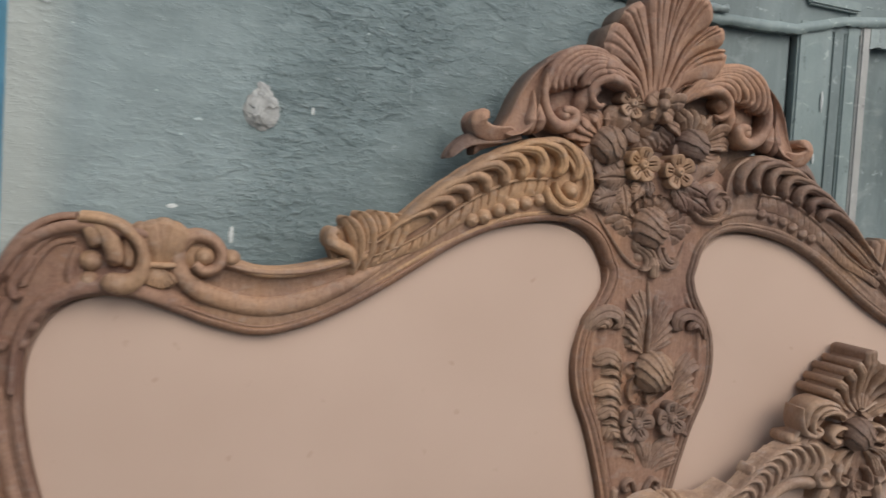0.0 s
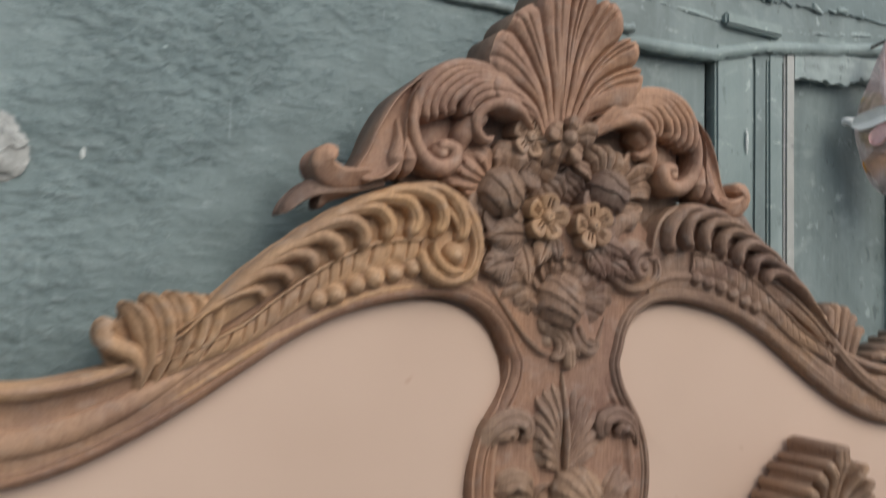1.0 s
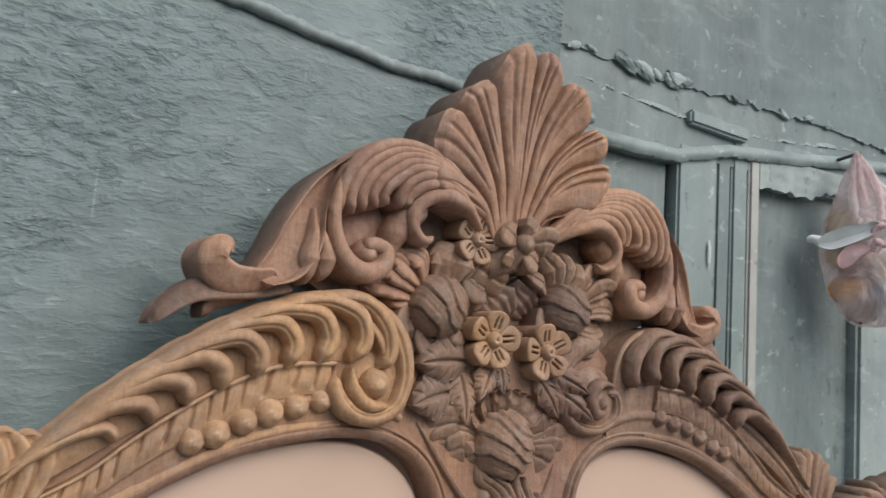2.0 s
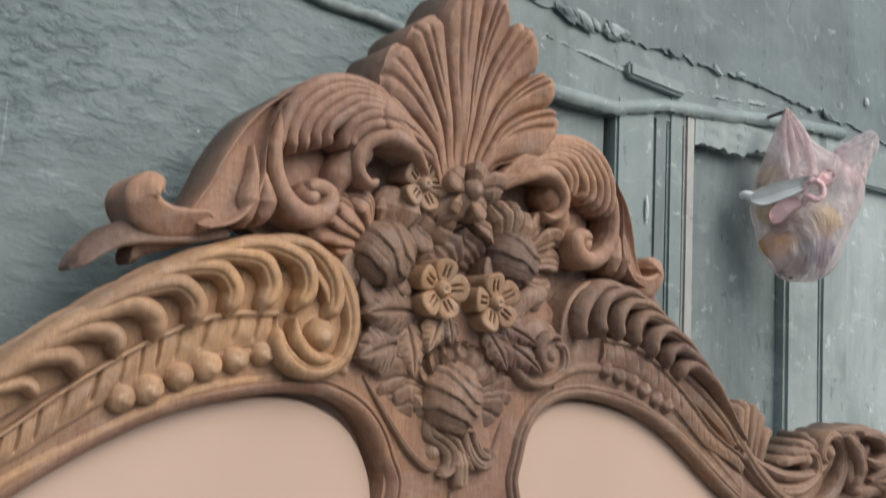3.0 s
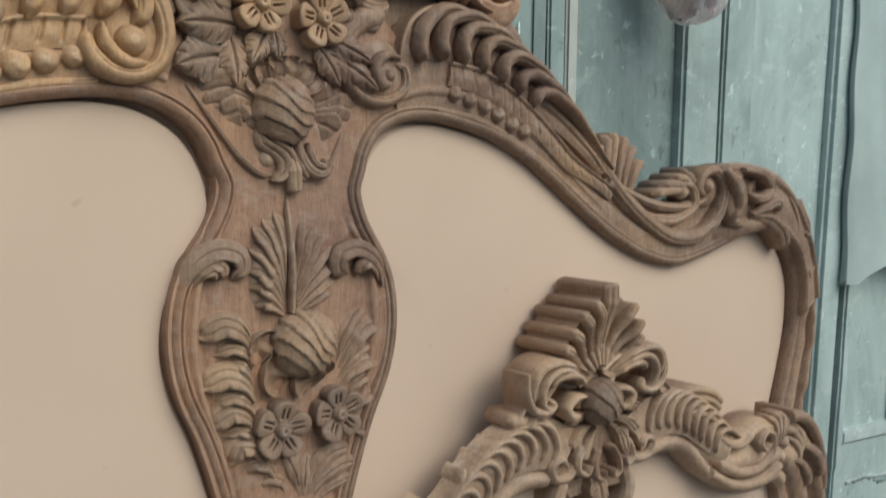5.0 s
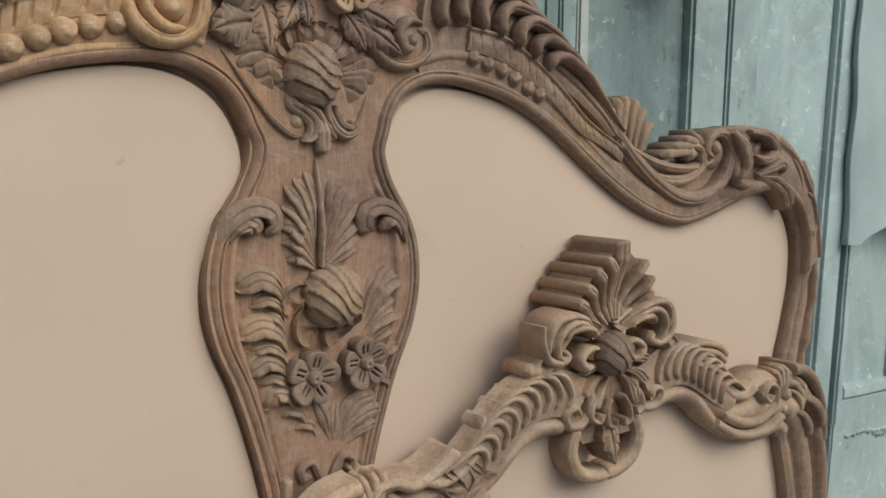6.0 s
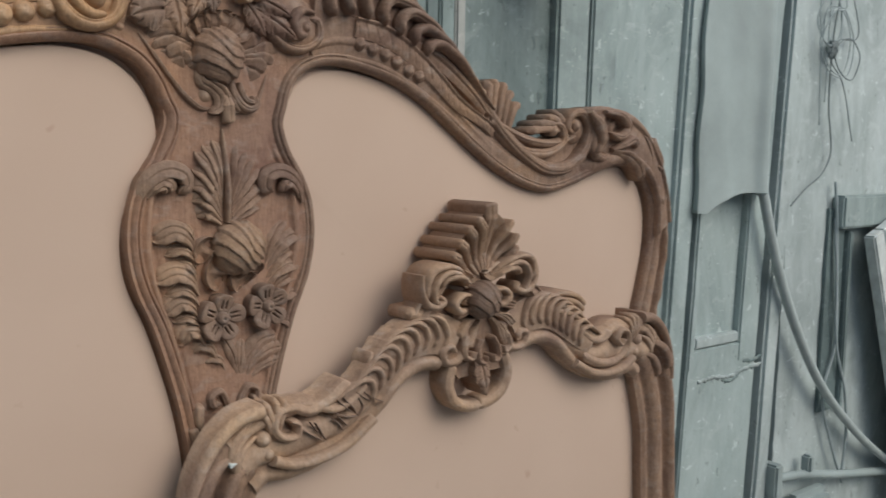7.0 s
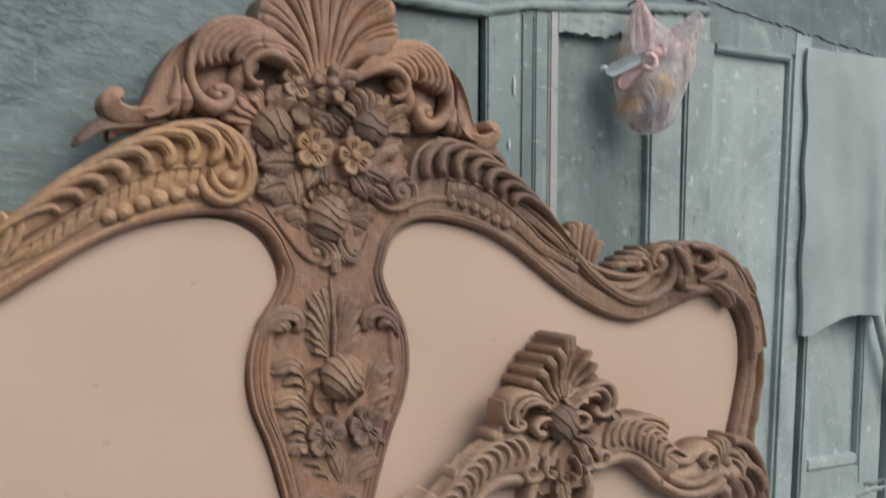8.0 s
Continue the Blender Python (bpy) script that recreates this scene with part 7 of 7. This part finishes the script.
# pale wall past the doors, with a patch of shade built as boards and a leaning frame
# LIME partly carries the stronger daylight at this end in its colour.
side = sheet("wall_side", 2.48, 4.2, 0.0, 1.83, 0.0, 0.03, LIME, 0.003, None, "pale blue-grey painted wall past the doors", 12, None, 0.05)
for v in side.data.vertices:
    v.co.y += 1.375 - 0.1 * (v.co.x - 1.15)
tagged(side, category="wall", kind="structure")
# Dark boards stand for the shade between the wall and the leaning frame.
slot = tagged(new("wall_shade"), "dark upright boards standing for shade on the pale wall", "slot")
slot.matrix_world = FRAME
box("shade_back", 1.535, 1.628, -0.010, 0.0, 0.60, 1.175, LINTEL, slot, 0.002, "", 0.002, 41, 4)
box("shade_lip", 1.630, 1.652, -0.024, 0.0, 0.60, 1.11, TEAL_DIM, slot, 0.004, "", 0.002, 42, 4)
leaning = tagged(new("window_frame"), "loose pale wooden window frame leaning at the wall", "window frame")
leaning.matrix_world = FRAME @ Matrix.Translation((2.046, -0.10, 0.004)) @ pose(0, 0, 0, -2, -19.5, 0)
box("frame_bar", 0.0, 0.055, -0.02, 0.015, 0.0, 1.16, WHITE, leaning, 0.005, "", 0.001, 43, 4)
box("frame_bar", 0.50, 0.555, -0.02, 0.015, 0.0, 1.16, WHITE, leaning, 0.005, "", 0.001, 44, 4)
box("frame_bar", 0.057, 0.498, -0.02, 0.015, 1.10, 1.16, WHITE, leaning, 0.005, "", 0.001, 45, 4)
box("frame_bar", 0.057, 0.498, -0.02, 0.015, 0.0, 0.06, WHITE, leaning, 0.005, "", 0.001, 46, 4)
box("frame_panel", 0.057, 0.498, 0.0, 0.008, 0.062, 1.098, TEAL, leaning, 0.0, "dark pane")
shelf = tagged(new("wall_block"), "pale wooden block fixed over the window frame", "block")
shelf.matrix_world = FRAME
box("block_body", 1.560, 1.95, -0.04, 0.0, 1.12, 1.212, TEAL_PALE, shelf, 0.006, "", 0.002, 47, 4)
bar = tagged(new("clamp_bar"), "grey painted clamp bar with a bolt", "clamp")
bar.matrix_world = FRAME
tube("bar_rod", [(1.28, -0.03, 0.47), (1.44, -0.03, 0.448), (1.59, -0.03, 0.415), (1.94, -0.03, 0.35)], 0.013, SHEET, bar, 8, 30, "", 0.05)
box("bar_jaw", 1.275, 1.310, -0.05, 0.0, 0.42, 0.51, SHEET, bar, 0.006, "", 0.001, 48, 2)
box("bar_bolt", 1.450, 1.472, -0.045, -0.015, 0.450, 0.500, SHEET, bar, 0.006, "", 0.001, 49, 2)
box("bar_drum", 1.38, 1.56, -0.06, 0.0, 0.0, 0.40, SHEET, bar, 0.02, "", 0.003, 50, 3)

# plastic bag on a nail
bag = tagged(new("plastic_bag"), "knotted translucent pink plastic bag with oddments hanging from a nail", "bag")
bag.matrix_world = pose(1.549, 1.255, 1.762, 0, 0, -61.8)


def bag_film():
    """Thin pink film: milky folds over clearer stretches."""
    m, nodes, links, out = material("pink_plastic_film")
    fac = texture(nodes, links, (1, 1, 0.5), 20.0, 6.0, 0.6, 2.2)
    wide = texture(nodes, links, (1, 1, 0.7), 11.0, 3.0, 0.5, 0.8)
    links.new(ramp(nodes, links, wide, ((0.38, (0.93, 0.72, 0.73)), (0.60, (0.97, 0.90, 0.90)))), out.inputs["Base Color"])
    out.inputs["Roughness"].default_value = 0.30
    links.new(bump(nodes, links, fac, 1.0, 0.016), out.inputs["Normal"])
    clear = nodes.new("ShaderNodeBsdfTransparent")
    both = nodes.new("ShaderNodeMixShader")
    links.new(ramp(nodes, links, fac, ((0.36, (0.40,)), (0.50, (0.58,)), (0.66, (0.92,)))), both.inputs[0])
    links.new(clear.outputs[0], both.inputs[1])
    glow = nodes.new("ShaderNodeBsdfTranslucent")
    glow.inputs["Color"].default_value = (0.96, 0.86, 0.86, 1)
    skin = nodes.new("ShaderNodeMixShader")
    skin.inputs[0].default_value = 0.35
    links.new(out.outputs[0], skin.inputs[1])
    links.new(glow.outputs[0], skin.inputs[2])
    links.new(skin.outputs[0], both.inputs[2])
    links.new(both.outputs[0], nodes["Material Output"].inputs["Surface"])
    return m


FILM = bag_film()
WHITE_FILM = plain("white_plastic", (0.86, 0.89, 0.88), 0.6, 0.2, 0.08, 40.0)
PINK_FILM = plain("pink_plastic", (0.86, 0.60, 0.60), 0.4, 0.4, 0.15, 40.0)
ORANGE = plain("orange_wrapper", (0.66, 0.33, 0.08), 0.5, 0.4, 0.35, 40.0)
BLUE = plain("blue_wrapper", (0.10, 0.12, 0.20), 0.5, 0.4, 0.35, 40.0)
YELLOW = plain("yellow_wrapper", (0.75, 0.58, 0.25), 0.5, 0.4, 0.3, 40.0)
BROWNISH = plain("brown_wrapper", (0.24, 0.15, 0.11), 0.6, 0.3, 0.35, 40.0)


def crumple(x, z):
    return np.array([noise.noise(Vector((a * 16, 2, b * 11))) + 0.5 * noise.noise(Vector((a * 45, 5, b * 28))) for a, b in zip(np.ravel(x), np.ravel(z))]).reshape(np.shape(x))


def sack(levels, n=80, m=96):
    """A crumpled sack hung from its gathered top: levels are (height, one side, other side)."""
    lv = np.array(levels)
    z = np.linspace(lv[0, 0], lv[-1, 0], n)
    low, high = np.interp(-z, -lv[:, 0], lv[:, 1]), np.interp(-z, -lv[:, 0], lv[:, 2])
    for _ in range(3):
        low[1:-1], high[1:-1] = (low[:-2] + 2 * low[1:-1] + low[2:]) / 4, (high[:-2] + 2 * high[1:-1] + high[2:]) / 4
    mid, half = (low + high) / 2, (high - low) / 2
    verts, faces = [], []
    for i in range(n):
        up = float(step(0.02, 0.13, z[i]))
        for k in range(m):
            a = 2 * math.pi * k / m
            fold = 1 + 0.16 * up * math.sin(9 * a + 8 * z[i]) + 0.10 * noise.noise(Vector((2.2 * math.cos(a), 2.2 * math.sin(a), 22 * z[i]))) + 0.05 * noise.noise(Vector((7 * math.cos(a), 7 * math.sin(a), 60 * z[i])))
            pull = 1 - 0.35 * math.exp(-((z[i] + 0.012) / 0.022) ** 2) * max(0.0, -math.sin(a)) ** 2
            verts.append((mid[i] + half[i] * (0.97 + 0.3 * (fold - 1)) * math.cos(a), 0.62 * half[i] * fold * pull * math.sin(a), z[i]))
    for i in range(n - 1):
        for k in range(m):
            faces.append([i * m + k, (i + 1) * m + k, (i + 1) * m + (k + 1) % m, i * m + (k + 1) % m])
    faces += [list(range(m)), list(range((n - 1) * m, n * m))[::-1]]
    return mesh("bag_body", verts, faces, FILM)


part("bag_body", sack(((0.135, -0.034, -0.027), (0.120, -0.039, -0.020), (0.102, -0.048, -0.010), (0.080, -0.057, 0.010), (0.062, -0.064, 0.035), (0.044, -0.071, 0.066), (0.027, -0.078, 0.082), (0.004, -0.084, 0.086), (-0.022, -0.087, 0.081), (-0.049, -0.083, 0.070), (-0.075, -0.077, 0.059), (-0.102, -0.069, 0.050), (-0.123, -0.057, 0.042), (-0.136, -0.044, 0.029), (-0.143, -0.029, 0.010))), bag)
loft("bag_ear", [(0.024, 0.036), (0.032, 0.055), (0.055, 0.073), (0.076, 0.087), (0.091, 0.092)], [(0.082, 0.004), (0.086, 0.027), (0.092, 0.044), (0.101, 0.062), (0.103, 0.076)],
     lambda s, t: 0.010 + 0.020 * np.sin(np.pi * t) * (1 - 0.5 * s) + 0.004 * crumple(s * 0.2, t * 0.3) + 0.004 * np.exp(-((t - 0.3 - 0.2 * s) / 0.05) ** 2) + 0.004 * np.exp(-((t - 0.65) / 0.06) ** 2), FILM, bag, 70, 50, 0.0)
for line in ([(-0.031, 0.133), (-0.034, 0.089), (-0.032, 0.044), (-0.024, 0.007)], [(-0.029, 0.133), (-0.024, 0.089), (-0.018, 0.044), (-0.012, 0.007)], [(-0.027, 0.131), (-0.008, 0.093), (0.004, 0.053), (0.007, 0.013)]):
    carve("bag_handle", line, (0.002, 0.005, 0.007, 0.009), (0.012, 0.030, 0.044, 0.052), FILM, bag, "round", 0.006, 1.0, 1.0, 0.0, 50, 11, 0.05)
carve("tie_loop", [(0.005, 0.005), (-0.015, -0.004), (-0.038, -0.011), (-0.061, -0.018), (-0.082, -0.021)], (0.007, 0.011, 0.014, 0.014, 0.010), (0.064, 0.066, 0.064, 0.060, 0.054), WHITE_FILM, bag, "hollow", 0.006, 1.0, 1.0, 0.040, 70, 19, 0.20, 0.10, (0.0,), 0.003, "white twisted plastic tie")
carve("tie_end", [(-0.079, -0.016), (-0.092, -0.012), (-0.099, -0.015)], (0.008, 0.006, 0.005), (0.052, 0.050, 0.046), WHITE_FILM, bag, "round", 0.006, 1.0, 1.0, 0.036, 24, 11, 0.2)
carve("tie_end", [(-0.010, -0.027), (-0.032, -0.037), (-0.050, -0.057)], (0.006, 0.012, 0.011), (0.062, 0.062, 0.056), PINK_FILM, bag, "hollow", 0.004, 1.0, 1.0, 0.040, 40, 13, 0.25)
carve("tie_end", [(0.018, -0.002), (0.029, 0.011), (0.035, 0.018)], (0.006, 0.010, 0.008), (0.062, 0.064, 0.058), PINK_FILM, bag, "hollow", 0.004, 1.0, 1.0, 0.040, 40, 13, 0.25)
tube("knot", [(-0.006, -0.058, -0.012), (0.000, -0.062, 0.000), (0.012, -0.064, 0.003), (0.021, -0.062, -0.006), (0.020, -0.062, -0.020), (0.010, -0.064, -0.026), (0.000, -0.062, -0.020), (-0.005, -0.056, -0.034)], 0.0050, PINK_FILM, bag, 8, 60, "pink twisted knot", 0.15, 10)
for k, (u, v, w, r, mat) in enumerate([(-0.038, -0.088, 0.014, 0.026, ORANGE), (-0.020, -0.112, 0.012, 0.026, BROWNISH), (0.012, -0.094, 0.018, 0.024, BLUE), (-0.050, 0.014, 0.016, 0.024, YELLOW), (0.022, -0.052, 0.022, 0.024, YELLOW), (-0.028, -0.064, 0.010, 0.030, BROWNISH), (0.004, -0.078, 0.012, 0.026, BROWNISH), (0.020, -0.108, 0.012, 0.014, BLUE), (-0.045, -0.030, 0.012, 0.026, YELLOW)]):
    bm = bmesh.new()
    bmesh.ops.create_icosphere(bm, subdivisions=3, radius=r)
    for v_ in bm.verts:
        v_.co = v_.co + 0.40 * r * noise.noise_vector(v_.co / r * 2.0 + Vector((k * 4.0, 0, 0)))
        v_.co = Vector((v_.co.x + u, v_.co.y * 0.40 - w, v_.co.z + v))
    me = bpy.data.meshes.new("bag_content")
    bm.to_mesh(me)
    bm.free()
    me.materials.append(mat)
    me.polygons.foreach_set("use_smooth", [True] * len(me.polygons))
    part("bag_content", me, bag)
nail = tube("nail", [(1.547, 1.345, 1.889), (1.538, 1.315, 1.890), (1.533, 1.274, 1.894)], 0.0028, NAIL, None, 8, 8, "rusty nail in the lintel holding a bag")
tagged(nail, category="nail")

# ground, two unseen walls added to shape the light, and the opening past the plaster wall
floor = box("ground", -40, 40, -40, 40, -0.2, 0.0, CONCRETE, None, 0.0, "dusty grey concrete ground")
tagged(floor, category="ground", kind="structure")
# Added out of view: one bounces light from the front, one blocks sky at left.
for name, x0, x1, y0, y1 in (("bounce_wall", -3.2, 5.2, -4.2, -4.0), ("sky_block_wall", -1.4, -1.2, -4.0, 0.95)):
    tagged(box(name, x0, x1, y0, y1, 0.0, 2.6 if name == "bounce_wall" else 4.2, LIME, None, 0.0, "pale unseen wall added to block or bounce light"), category="wall", kind="structure")
TARP = plain("blue_tarp", (0.18, 0.45, 0.60), 0.5, 0.4, 0.3, 6.0)
tagged(sheet("tarp", -2.6, 0.0, 0.0, 2.6, 1.95, 0.05, TARP, 0.02, None, "bright blue plastic tarp hung past the wall", 21, None, 0.004), category="tarp")
